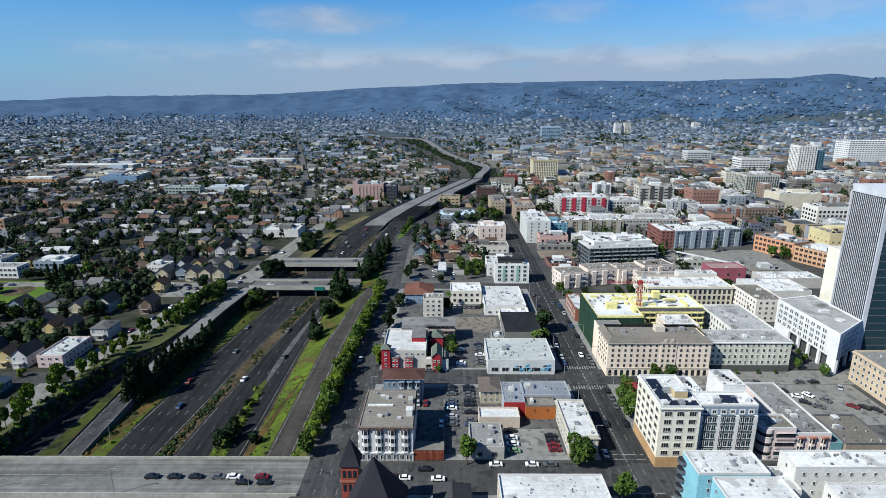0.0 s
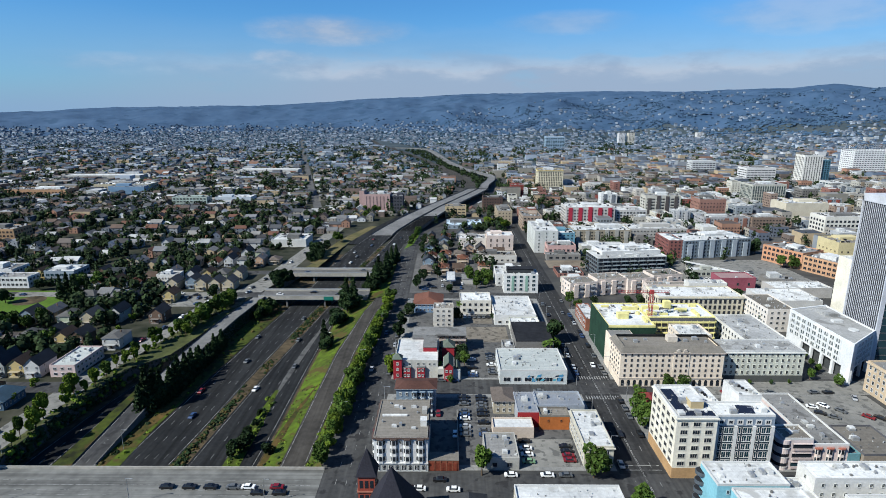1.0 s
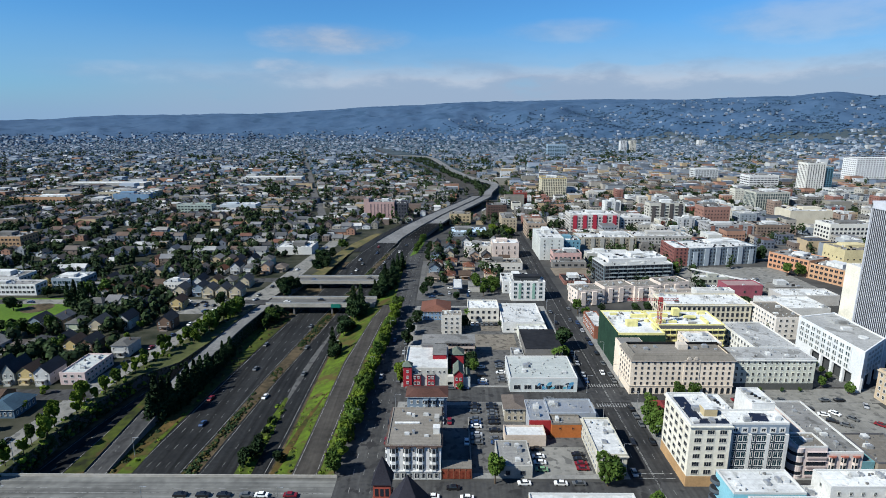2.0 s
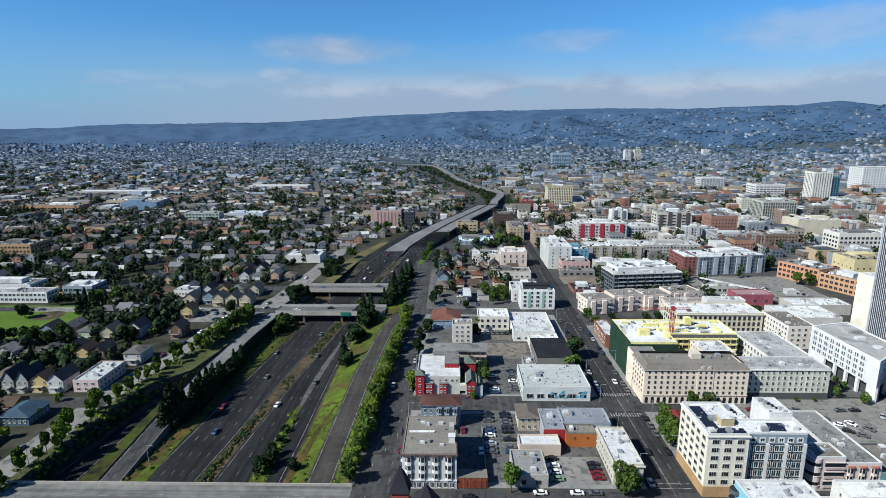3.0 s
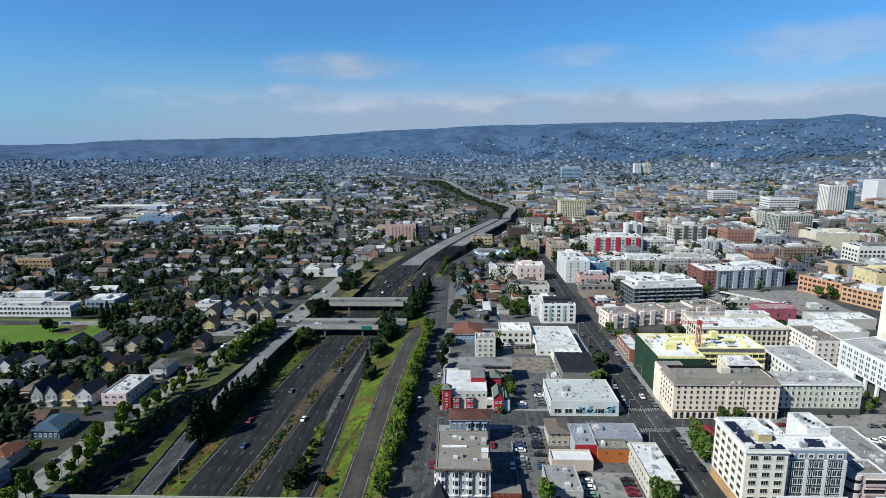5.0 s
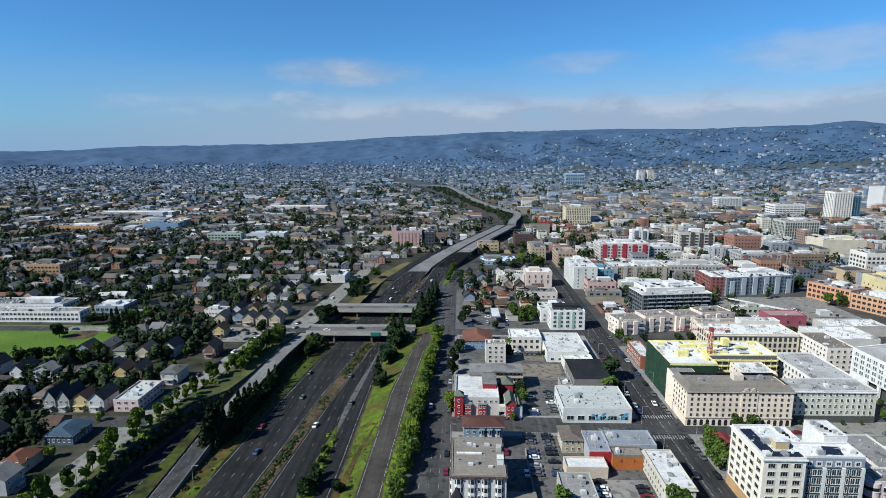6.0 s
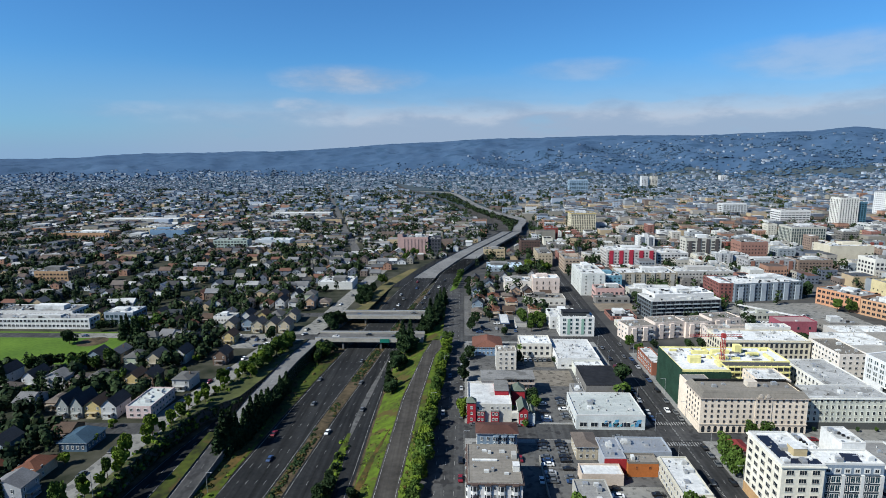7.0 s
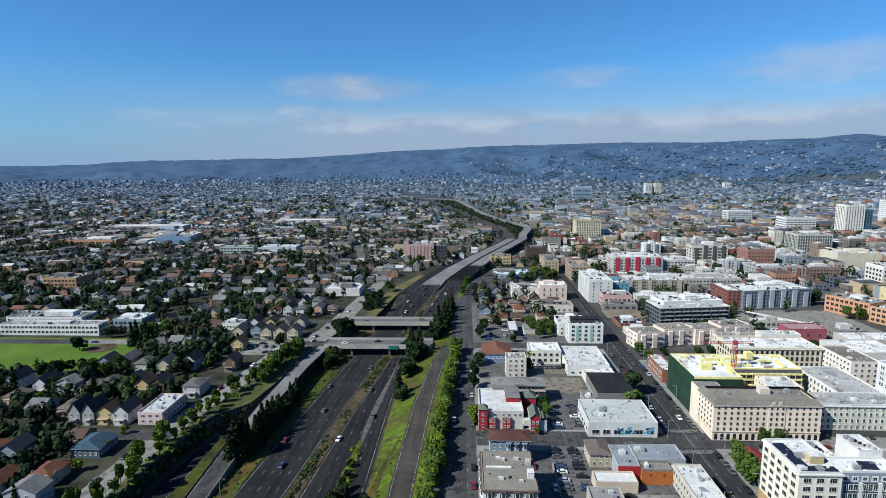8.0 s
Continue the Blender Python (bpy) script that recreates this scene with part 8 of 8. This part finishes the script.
for x in (-66, -59):
    park(x, 155.4, 180, 0.08, "black", "queue on the bridge")
for x, y, t in ((-118, 357, 180), (-96, 361.5, 0), (-78, 357, 180), (-112, 410, 180), (-70, 415.5, 0)):
    park(x, y, t, 0.08, group="cars on the bridges")
for lane, ys in ((-120.5, (236, 300)), (-113, (214, 268)), (-104, (330,))):
    for y in ys:
        park(lane + (y - 230) * 0.085, y, 85, -6.96, group="cars on the freeway")
for lane, ys in ((-94, (238, 296)), (-84, (262, 330)), (-79, (304,))):
    for y in ys:
        park(lane + (y - 250) * 0.09, y, 85, -6.96, group="cars on the freeway")
for y in (440, 452, 468, 480, 500, 520):
    f = along(FREEWAY, y)
    park(f[0] + CR.uniform(4, 18), y, 78, f[4] + 0.04, group="cars on the freeway")
    park(f[2] + CR.uniform(3, 10), y + 4, 78, f[4] + 0.04, group="cars on the freeway")
for y in (245, 290):
    park(-41 + CR.uniform(0, 6), y, 90, group="cars on the street")
for x, y in ((62, 190), (66.5, 250), (60.5, 300), (66, 322), (61, 395)):
    park(x, y, 90, group="cars on the street")
for x, y, turn in ((-206, 350, 80), (-201, 350, 90), (-196.5, 350, 90), (-187, 350.5, 85), (-182, 350.5, 95), (-177, 350, 90), (-170, 349.6, 90), (-165, 349, 90), (-208, 338, 90), (-199, 337.5, 90), (-190, 338, 90), (-166, 338, 40), (-160, 341, 40),
                   (-186, 358.5, 0), (-174, 355.6, 180), (-161, 358.6, 0), (-142, 372, 75), (-139, 392, 80), (-134.5, 404, 260), (-133, 440, 80), (-129, 470, 262), (-126, 520, 82), (-141, 362, 60)):
    park(x, y, turn, 0.06, group="cars at the west end of the bridge")
for x in np.arange(178, 242, 3.0):
    if CR.random() < 0.45:
        park(x + 1.5, 392.5, 90, 0.17, group="cars in the lot")
    if CR.random() < 0.3:
        park(x + 1.5, 410.5, 90, 0.17, group="cars in the lot")
for x in np.arange(-300, -195, 7.5):
    if CR.random() < 0.45:
        park(x, 224, 0, group="cars at the kerb")
    if CR.random() < 0.4:
        park(x, 356, 0, group="cars at the kerb")
for y in np.arange(180, 340, 9):
    if CR.random() < 0.4:
        park(float(np.interp(y, [150, 204, 245, 290, 342], [-181, -178.6, -176.6, -168, -161.6])), y, 90 - (0 if y < 240 else 10), group="cars at the kerb")


# ---------------------------------------------------------------- street lamps and poles
def lamp_post(x, y, z, arm):
    b = thing("street_lamp", "grey steel street lamp with one arm", "street lamp", pose(x, y, z), group="street lamps")
    part("pole", Geo().cyl(0, 0, 0, 8.6, 0.13, 0.08, 6), METAL, b)
    reach = part("arm", Geo().box(min(0, arm), max(0, arm), -0.05, 0.05, 8.5, 8.6, bottom=True), METAL, b)
    part("lamp_head", Geo().box(arm - 0.4, arm + 0.4, -0.15, 0.15, 8.42, 8.56, bottom=True), METAL, reach)


for y in range(176, 340, 27):
    lamp_post(54.2, y, 0.15, 2.0), lamp_post(72, y + 12, 0.15, -2.0)
for x, y, z in ((-166, 176, 0), (-130.5, 190, -6.9), (-46.5, 200, 0), (-46.5, 250, 0), (-42, 300, 0), (-30.8, 212, 0.15), (-30.8, 262, 0.15)):
    lamp_post(x, y, z, 2.0)
for x in (-150, -105, -62):
    lamp_post(x, 150.2, 0.9, 1.6)
sign = thing("road_sign", "blank green freeway sign on the bridge edge", "road sign", pose(-84, 351.7, -0.4))
part("panel", Geo().box(-3.2, 3.2, -0.15, 0, -1.4, 1.2, bottom=True), tint("sign_green", (0.01, 0.14, 0.11)), sign)
part("bracket", Geo().box(-2.8, 2.8, 0, 0.25, -0.2, 0.2, bottom=True), METAL, sign)


# ---------------------------------------------------------------- shrubs on the banks and the median
def shrubs():
    rnd = random.Random(77)
    g = Geo()

    def bush(x, y, z, r):
        for _ in range(16):
            d = Vector((rnd.gauss(0, 1), rnd.gauss(0, 1), abs(rnd.gauss(0, 0.8)))).normalized()
            c = Vector((x, y, z)) + d * r * rnd.uniform(0.5, 1.0)
            u = d.orthogonal().normalized()
            v = d.cross(u)
            a = rnd.uniform(0, 6.28)
            u, v = (u * math.cos(a) + v * math.sin(a)) * r * 0.45, (v * math.cos(a) - u * math.sin(a)) * r * 0.4
            g.face([tuple(c + u), tuple(c + v), tuple(c - u), tuple(c - v)], m)

    drifts = [rnd.uniform(150, 500) for _ in range(46)]
    for _ in range(1000):
        y = min(499, max(150, rnd.gauss(rnd.choice(drifts), 4.0)))
        f = along(FREEWAY, y)
        m = rnd.choice([0, 0, 0, 1])
        bush(f[1] + (f[2] - f[1]) * rnd.choice([rnd.uniform(0.05, 0.5), rnd.uniform(0.1, 0.9)]), y, f[4], rnd.uniform(0.3, 1.1))
    for _ in range(420):
        y = rnd.uniform(165, 345)
        a, b, z = along(EAST_RAMP, y)
        k = rnd.random()
        m = rnd.choice([0, 1, 1, 2])
        near = y < 240
        if rnd.random() < (0.8 if near else 0.1):
            bush(-74 + (a + 74) * k, y, -7.2 + (z + 7) * k, rnd.uniform(0.3, 0.9))
        m = rnd.choice([1, 2, 2])
        if y < 235:
            bush(b + 0.5 + (along(WALLS_Y, y)[1] - 1 - b) * rnd.random(), y, z * 0.6, rnd.uniform(0.3, 1.0))
    for _ in range(170):
        y = rnd.uniform(160, 345)
        lo = float(np.interp(y, [160, 226, 262, 310, 345], [-134.5, -133.5, -131.5, -129.5, -126]))
        f = along(FREEWAY, y)
        m = rnd.choice([0, 0, 1, 1, 0, 2])
        bush(lo + (f[0] - 0.8 - lo) * rnd.random() ** 1.6, y, -7.0, rnd.uniform(0.4, 1.3))
    for _ in range(90):
        m = rnd.choice([0, 2])
        y = rnd.uniform(150, 340)
        l = float(np.interp(y, [150, 245, 300, 345], [-168, -164, -150, -142]))
        bush(l + rnd.uniform(-4, 3), y, 0, rnd.uniform(0.5, 1.5))
    for _ in range(200):
        m = rnd.choice([0, 0, 2, 0])
        y = rnd.uniform(140, 262)
        k = rnd.random()
        bush(along(WALLS_Y, y)[0] + 0.2 + 1.2 * k, y, -0.4 - 5.5 * k, rnd.uniform(0.7, 1.7))
    for _ in range(60):
        m = rnd.choice([0, 2])
        y = rnd.uniform(170, 236)
        bush(rnd.uniform(-87, -82.5), y, -6.9, rnd.uniform(0.5, 1.4))
    part_ob = part("bank_shrubs", g, [LEAF_DARK, SHRUB, LEAF_LIGHT])
    tagged(part_ob, "low green and rust-coloured shrubs on the freeway banks", "shrubs", kind="stuff")


shrubs()


def ivy():
    """Dark ivy over the retaining walls beside the ramps, added to deepen their shade."""
    rnd = random.Random(83)
    g = Geo()
    for _ in range(5200):
        if rnd.random() < 0.6:
            y = rnd.uniform(228, 350)
            x, top = float(np.interp(y, [180, 226, 262, 310, 352], [-135, -134.5, -132.5, -130.6, -126.5])), float(np.interp(y, [180, 226, 262], [-6.7, -3.2, 0.0]))
            x += 0.12
        else:
            y = rnd.uniform(140, 345)
            x, top = along(WALLS_Y, y)[0] + 0.15, 0.0
        z = -7 + (top + 7.2) * rnd.random()
        s = rnd.uniform(0.25, 0.6)
        a, t = rnd.uniform(0, 6.28), rnd.uniform(-0.35, 0.35)
        c = Vector((x + rnd.uniform(0, 0.4), y, z))
        u, v = Vector((t, math.cos(a), math.sin(a))) * s, Vector((t, -math.sin(a), math.cos(a))) * s
        g.face([tuple(c + u), tuple(c + v), tuple(c - u), tuple(c - v)])
    tagged(part("ivy", g, LEAF_DARK), "dark ivy over the concrete retaining walls, added to deepen their shade", "ivy", kind="stuff")


ivy()


def mural():
    """Blue painted shapes along the front wall of the warehouse."""
    rnd = random.Random(4)
    t = thing("mural", "blue and dark painted shapes across the white wall", "mural", pose(34, 230.96, 0))
    cols = [tint("mural_blue", (0.08, 0.26, 0.45)), tint("mural_dark", (0.02, 0.03, 0.05)), tint("mural_teal", (0.10, 0.38, 0.48))]
    for k in range(16):
        x, z, w, h = rnd.uniform(-3, 13), rnd.uniform(0.8, 4.2), rnd.uniform(0.8, 3.2), rnd.uniform(0.8, 2.4)
        g = Geo()
        g.face([(x, -0.02 - 0.004 * k, z), (x + w * 0.8, -0.02 - 0.004 * k, z + 0.3), (x + w, -0.02 - 0.004 * k, z + h), (x + w * 0.3, -0.02 - 0.004 * k, z + h * 0.8)])
        part("painted_shape", g, cols[k % 3], t)


mural()


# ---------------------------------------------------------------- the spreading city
# bluer, flatter copies of the far colours, with haze painted in
FARWALL_HAZED = surface("hazed_walls", (0.92, 0.95, 1.0), (1, 1, 1), grain=0.2, patch=0.05, random="island", palette=[
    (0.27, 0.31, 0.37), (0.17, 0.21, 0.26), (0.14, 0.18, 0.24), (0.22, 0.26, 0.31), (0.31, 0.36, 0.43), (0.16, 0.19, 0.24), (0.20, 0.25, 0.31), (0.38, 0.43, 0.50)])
FARROOF_HAZED = surface("hazed_roofs", (0.92, 0.95, 1.0), (1, 1, 1), grain=0.2, patch=0.05, random="island", palette=[
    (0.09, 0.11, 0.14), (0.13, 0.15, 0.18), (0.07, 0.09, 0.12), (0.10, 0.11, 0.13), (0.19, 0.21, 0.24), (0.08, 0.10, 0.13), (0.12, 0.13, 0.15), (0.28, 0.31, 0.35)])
FARLEAF_HAZED = surface("distant_trees", (0.026, 0.056, 0.084), (0.046, 0.084, 0.120), grain=0.3, patch=0.01, each=0.3, random="island")

# slope trees have the hills' haze blue mixed into their leaf colour
HILLLEAF_HAZED = surface("hill_trees", (0.036, 0.076, 0.132), (0.060, 0.108, 0.176), grain=0.3, patch=0.01, each=0.2, random="island")


class Spread:
    """Houses and trees past counting, gathered into two meshes."""

    def __init__(self, seed):
        self.rnd = np.random.default_rng(seed)
        self.hv, self.hf, self.hm, self.tv, self.tf = [], [], [], [], []

    def house(self, x, y, z, w, d, h, p, flat, turned, sunk=3.0):
        hv, hf, hm = self.hv, self.hf, self.hm
        if turned:
            w, d = d, w
        k = len(hv)
        hv.extend([(x - w, y - d, z - sunk), (x + w, y - d, z - sunk), (x + w, y + d, z - sunk), (x - w, y + d, z - sunk), (x - w, y - d, z + h), (x + w, y - d, z + h), (x + w, y + d, z + h), (x - w, y + d, z + h)])
        hf.extend([(k, k + 1, k + 5, k + 4), (k + 1, k + 2, k + 6, k + 5), (k + 2, k + 3, k + 7, k + 6), (k + 3, k, k + 4, k + 7)])
        hm.extend([0] * 4)
        o = 0.4
        if not flat:
            if turned:
                hv.extend([(x - w, y, z + h + p), (x + w, y, z + h + p)])
                hf.extend([(k + 7, k + 4, k + 8), (k + 5, k + 6, k + 9)])
            else:
                hv.extend([(x, y - d, z + h + p), (x, y + d, z + h + p)])
                hf.extend([(k + 4, k + 5, k + 8), (k + 6, k + 7, k + 9)])
            hm.extend([0, 0])
        k = len(hv)
        if flat:
            hv.extend([(x - w + 0.2, y - d + 0.2, z + h - 0.2), (x + w - 0.2, y - d + 0.2, z + h - 0.2), (x + w - 0.2, y + d - 0.2, z + h - 0.2), (x - w + 0.2, y + d - 0.2, z + h - 0.2)])
            hf.append((k, k + 1, k + 2, k + 3))
            hm.append(1)
        elif turned:
            hv.extend([(x - w - o, y - d - o, z + h - 0.2), (x + w + o, y - d - o, z + h - 0.2), (x + w + o, y + d + o, z + h - 0.2), (x - w - o, y + d + o, z + h - 0.2), (x - w - o, y, z + h + p + 0.1), (x + w + o, y, z + h + p + 0.1)])
            hf.extend([(k, k + 1, k + 5, k + 4), (k + 2, k + 3, k + 4, k + 5)])
            hm.extend([1, 1])
        else:
            hv.extend([(x - w - o, y - d - o, z + h - 0.2), (x + w + o, y - d - o, z + h - 0.2), (x + w + o, y + d + o, z + h - 0.2), (x - w - o, y + d + o, z + h - 0.2), (x, y - d - o, z + h + p + 0.1), (x, y + d + o, z + h + p + 0.1)])
            hf.extend([(k + 3, k, k + 4, k + 5), (k + 1, k + 2, k + 5, k + 4)])
            hm.extend([1, 1])

    def windows(self, x, y, z, w, d, h, turned):
        """Dark panes on the near wall and both flanks."""
        if turned:
            w, d = d, w
        for s in range(2 if h > 4.6 else 1):
            for fx in (-0.5, 0.5):
                self.pane(x + fx * w, y - d - 0.05, z + 1.0 + 2.8 * s, 0.5, 0)
                for k in (-1, 1):
                    self.pane(x + k * (w + 0.05), y + fx * d, z + 1.0 + 2.8 * s, 0, 0.5)

    def rows(self, x, y, z, w, d, h):
        for s in range(int(h / 3.2)):
            n = int(2 * w / 3)
            for i in range(n):
                self.pane(x - w + (i + 0.5) * 2 * w / n, y - d - 0.06, z + 1.0 + 3.1 * s, 0.8, 0)
            n = int(2 * d / 3)
            for i in range(n):
                self.pane(x - w - 0.06, y - d + (i + 0.5) * 2 * d / n, z + 1.0 + 3.1 * s, 0, 0.8)

    def pane(self, x, y, z, a, b):
        k = len(self.hv)
        self.hv.extend([(x - a, y - b, z), (x + a, y + b, z), (x + a, y + b, z + 1.4), (x - a, y - b, z + 1.4)])
        self.hf.append((k, k + 1, k + 2, k + 3))
        self.hm.append(2)

    def tree(self, x, y, z, r, h):
        tv, rnd = self.tv, self.rnd
        k = len(tv)
        j = rnd.uniform(0.7, 1.3, 11)
        tv.extend([(x + a * r * q, y + b * r * q, z + h * 0.55 + c * h * 0.55 * q) for (a, b, c), q in zip(ICO, j)])
        self.tf.extend([(a + k, b + k, c + k) for a, b, c in ICOF])

    def leafy(self, x, y, z, r, h, n=46):
        """A crown of loose clumps for the nearer gardens."""
        rnd = self.rnd
        d = rnd.normal(size=(n, 3))
        d /= np.linalg.norm(d, axis=1)[:, None]
        c = d * (rnd.uniform(0.65, 1.05, n) * (1 + 0.25 * np.sin(d[:, 0] * 5 + d[:, 1] * 4 + x)))[:, None] * np.array([r, r, h * 0.42]) + np.array([x, y, z + h * 0.58])
        u = rnd.normal(size=(n, 3))
        v = np.cross(d, u)
        v /= np.linalg.norm(v, axis=1)[:, None]
        u = np.cross(v, d) + d * rnd.uniform(-0.5, 0.5, n)[:, None]
        s = (r * rnd.uniform(0.24, 0.42, n))[:, None]
        for i in range(n):
            k = len(self.tv)
            self.tv.extend([tuple(c[i] + u[i] * s[i]), tuple(c[i] + v[i] * s[i]), tuple(c[i] - u[i] * s[i]), tuple(c[i] - v[i] * s[i])])
            self.tf.append((k, k + 1, k + 2, k + 3))

    def finish(self, houses, trees, mats, leaf, hl, tl):
        for name, v, f, m, mt, label, cat in ((houses, self.hv, self.hf, self.hm, mats, hl, "houses"), (trees, self.tv, self.tf, None, [leaf], tl, "trees")):
            if not v:
                continue
            me = bpy.data.meshes.new(name)
            me.from_pydata(v, [], f)
            for q in mt:
                me.materials.append(q)
            if m:
                me.polygons.foreach_set("material_index", m)
            me.update()
            tagged(new(name, me), label, cat, kind="stuff")


ICO = [(0, 0, 1)] + [(0.9 * math.cos(1.257 * i), 0.9 * math.sin(1.257 * i), 0.45) for i in range(5)] + [(0.9 * math.cos(1.257 * i + 0.63), 0.9 * math.sin(1.257 * i + 0.63), -0.45) for i in range(5)]
ICOF = [(0, 1 + i, 1 + (i + 1) % 5) for i in range(5)] + [(1 + i, 6 + i, 1 + (i + 1) % 5) for i in range(5)] + [(1 + (i + 1) % 5, 6 + i, 6 + (i + 1) % 5) for i in range(5)]


def far_city():
    near, mid, far, hills = Spread(3), Spread(4), Spread(5), Spread(6)
    for x, y, q in REST:
        r = near.rnd
        w, d, h, t = r.uniform(3.6, 4.8), r.uniform(4.6, 6.4), r.choice([3.5, 5.6, 6.0]), bool(q < 0.35)
        near.house(x, y, 0, w, d, h, r.uniform(1.8, 3.2), q > 0.9, t, 0.2)
        near.windows(x, y, 0, w, d, h, t)
    n = 0
    while n < 3900:
        y = near.rnd.uniform(172, 655)
        x = near.rnd.uniform(-0.92 * y - 110, -150 + max(0, y - 350) * 0.2)
        n += 1
        if not clear_of(x, y, 3, [(-372, -252, 302, 368)]) or any(abs(y - s) < 5.5 for s in YSTREETS) or any(abs(x - s) < 6.5 for s in XSTREETS) or x > along(WALLS_Y, min(y, 500))[0] - 18 - (22 if y < 345 else 22):
            continue
        if any(abs(x - a) < 5.6 and -9 < y - b < 6.5 for a, b in TAKEN):
            continue
        near.leafy(x, y, 0, near.rnd.uniform(1.6, 4.0), near.rnd.uniform(4, 11), 70)
    for x0, x1, y0, y1, c in ((-28, 52, 400, 560, 26), (74, 430, 370, 640, 420), (60, 660, 640, 1100, 800), (-20, 60, 560, 700, 60)):
        for _ in range(c):
            x, y = near.rnd.uniform(x0, x1), near.rnd.uniform(y0, y1)
            if clear_of(x, y, 3) and not 52 < x < 74 and not (175 < x < 245 and 382 < y < 428) and not (255 < x < 345 and 470 < y < 530) and not along(FREEWAY, y)[0] - 6 < x < along(FREEWAY, y)[3] + 6:
                near.leafy(x, y, 0, near.rnd.uniform(2.0, 4.6), near.rnd.uniform(6, 15), 44)
    for _ in range(240):
        y = mid.rnd.uniform(850, 1720)
        lo, hi = np.interp(y, [p[1] for p in THROUGH_ROAD], [p[0] for p in THROUGH_ROAD]) + 10, np.interp(y, [p[1] for p in FLYOVER[:10]], [p[0] for p in FLYOVER[:10]]) - 9
        x = mid.rnd.uniform(lo, hi) if hi > lo and mid.rnd.random() < 0.85 else lo - 22 - mid.rnd.uniform(0, 26)
        mid.leafy(x, y, 0, mid.rnd.uniform(2.5, 5.0), mid.rnd.uniform(6, 13), 30)
    for y0, y1, step in ((150, 1150, 12.5), (1150, 2100, 17.0), (2100, 4300, 27.0)):
        y = y0
        while y < y1:
            half = 0.92 * y + 120
            x = -half
            rnd = mid.rnd
            while x < half:
                # the further out, the more often the haze-tinted copies are used
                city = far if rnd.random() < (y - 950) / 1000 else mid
                px, py = x + rnd.uniform(-0.35, 0.35) * step, y + rnd.uniform(-0.35, 0.35) * step
                x += step
                if py < 640 and px < 105 or py < 420 or (py < 520 and px < 330) or math.hypot(px, py) > 4200:
                    continue
                if py < 2400:
                    f = along(FREEWAY, py)
                    if f[0] - 16 < px < f[3] + 16 or abs(px - np.interp(py, [560, 668, 878, 1105, 1735, 2855], [-129, -161, -221, -281, -451, -740])) < 11:
                        continue
                if py < 2100 and ((px % 94) < 9 or (py % 66) < 8):
                    continue
                if py < 2000 and not clear_of(px, py, 9):
                    continue
                z = land(px, py)
                top = np.interp(px, [-900, -200, 700, 1500], [48, 95, 190, 235])
                if z > top or rnd.random() < z / top * 0.9 or math.hypot(px, py) > 4150:
                    continue
                hilly = z > 35
                right = px > 60 and py < 1500
                s = step / 12.5
                clump = noise.noise(Vector((px / 240, py / 240, 9.1))) if hilly else 0.0
                if rnd.random() < ((0.05 if clump > 0 else 0.36) if hilly else 0.8):
                    big = rnd.random()
                    if right and big < 0.5:
                        w, d, h = rnd.uniform(5, 10), rnd.uniform(5, 9), rnd.uniform(6, 13)
                        city.house(px, py, z, w, d, h, 0, True, False)
                        city.rows(px, py, z, w, d, h)
                    elif big > 0.91 and not hilly:
                        city.house(px, py, z, rnd.uniform(7, 15), rnd.uniform(6, 11), rnd.uniform(5, 11) * (1.5 if right else 1), 0, True, False)
                    else:
                        q = s ** 0.12
                        city.house(px, py, z, rnd.uniform(3.2, 4.8) * q, rnd.uniform(4.2, 6.5) * q, rnd.uniform(3.2, 6.5) * q, rnd.uniform(1.5, 3) * q, rnd.random() < 0.15, rnd.random() < 0.4)
                for _ in range(int(rnd.random() < (0.92 if py < 900 else 0.75)) + int(rnd.random() < (0.2 if hilly else 0.6 if py < 900 else 0.42)) + (4 if clump > 0.12 else 0)):
                    tx, ty = px + rnd.uniform(-0.6, 0.6) * step, py + rnd.uniform(-0.6, 0.6) * step
                    r, h = rnd.uniform(1.8, 4.4) * s ** (0.25 if hilly else 0.45), rnd.uniform(5, 11) * s ** (0.1 if hilly else 0.3)
                    if py < 900:
                        city.leafy(tx, ty, 0, r, h, 30)
                    else:
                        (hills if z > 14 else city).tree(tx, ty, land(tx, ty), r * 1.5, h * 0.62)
                if not hilly and py < 2000 and noise.noise(Vector((px / 55, py / 55, 3.3))) > (0.36 if right else 0.27):
                    for _ in range(2):
                        tx, ty = px + rnd.uniform(-0.6, 0.6) * step, py + rnd.uniform(-0.6, 0.6) * step
                        mid.leafy(tx, ty, 0, rnd.uniform(2.6, 5.2), rnd.uniform(9, 18), 26)
            y += step
    near.finish("garden_houses", "garden_trees", [FARWALL, FARROOF, GLASS], FARLEAF, "small wooden houses of the near western blocks", "dark green garden trees between the houses")
    mid.finish("district_houses", "district_trees", [FARWALL, FARROOF, GLASS], FARLEAF, "mixed small houses and sheds beyond the bridges", "dark green trees among the houses")
    hills.finish("hill_houses", "hill_trees", [FARWALL_HAZED, FARROOF_HAZED, GLASS], HILLLEAF_HAZED, "pale houses on the slopes, tinted blue for haze", "trees on the slopes of the hills, tinted blue for haze")
    far.finish("distant_houses", "distant_trees", [FARWALL_HAZED, FARROOF_HAZED, GLASS], FARLEAF_HAZED, "pale specks of houses in the distance, tinted blue for haze", "trees in the distance and on the hills, tinted blue for haze")


far_city()
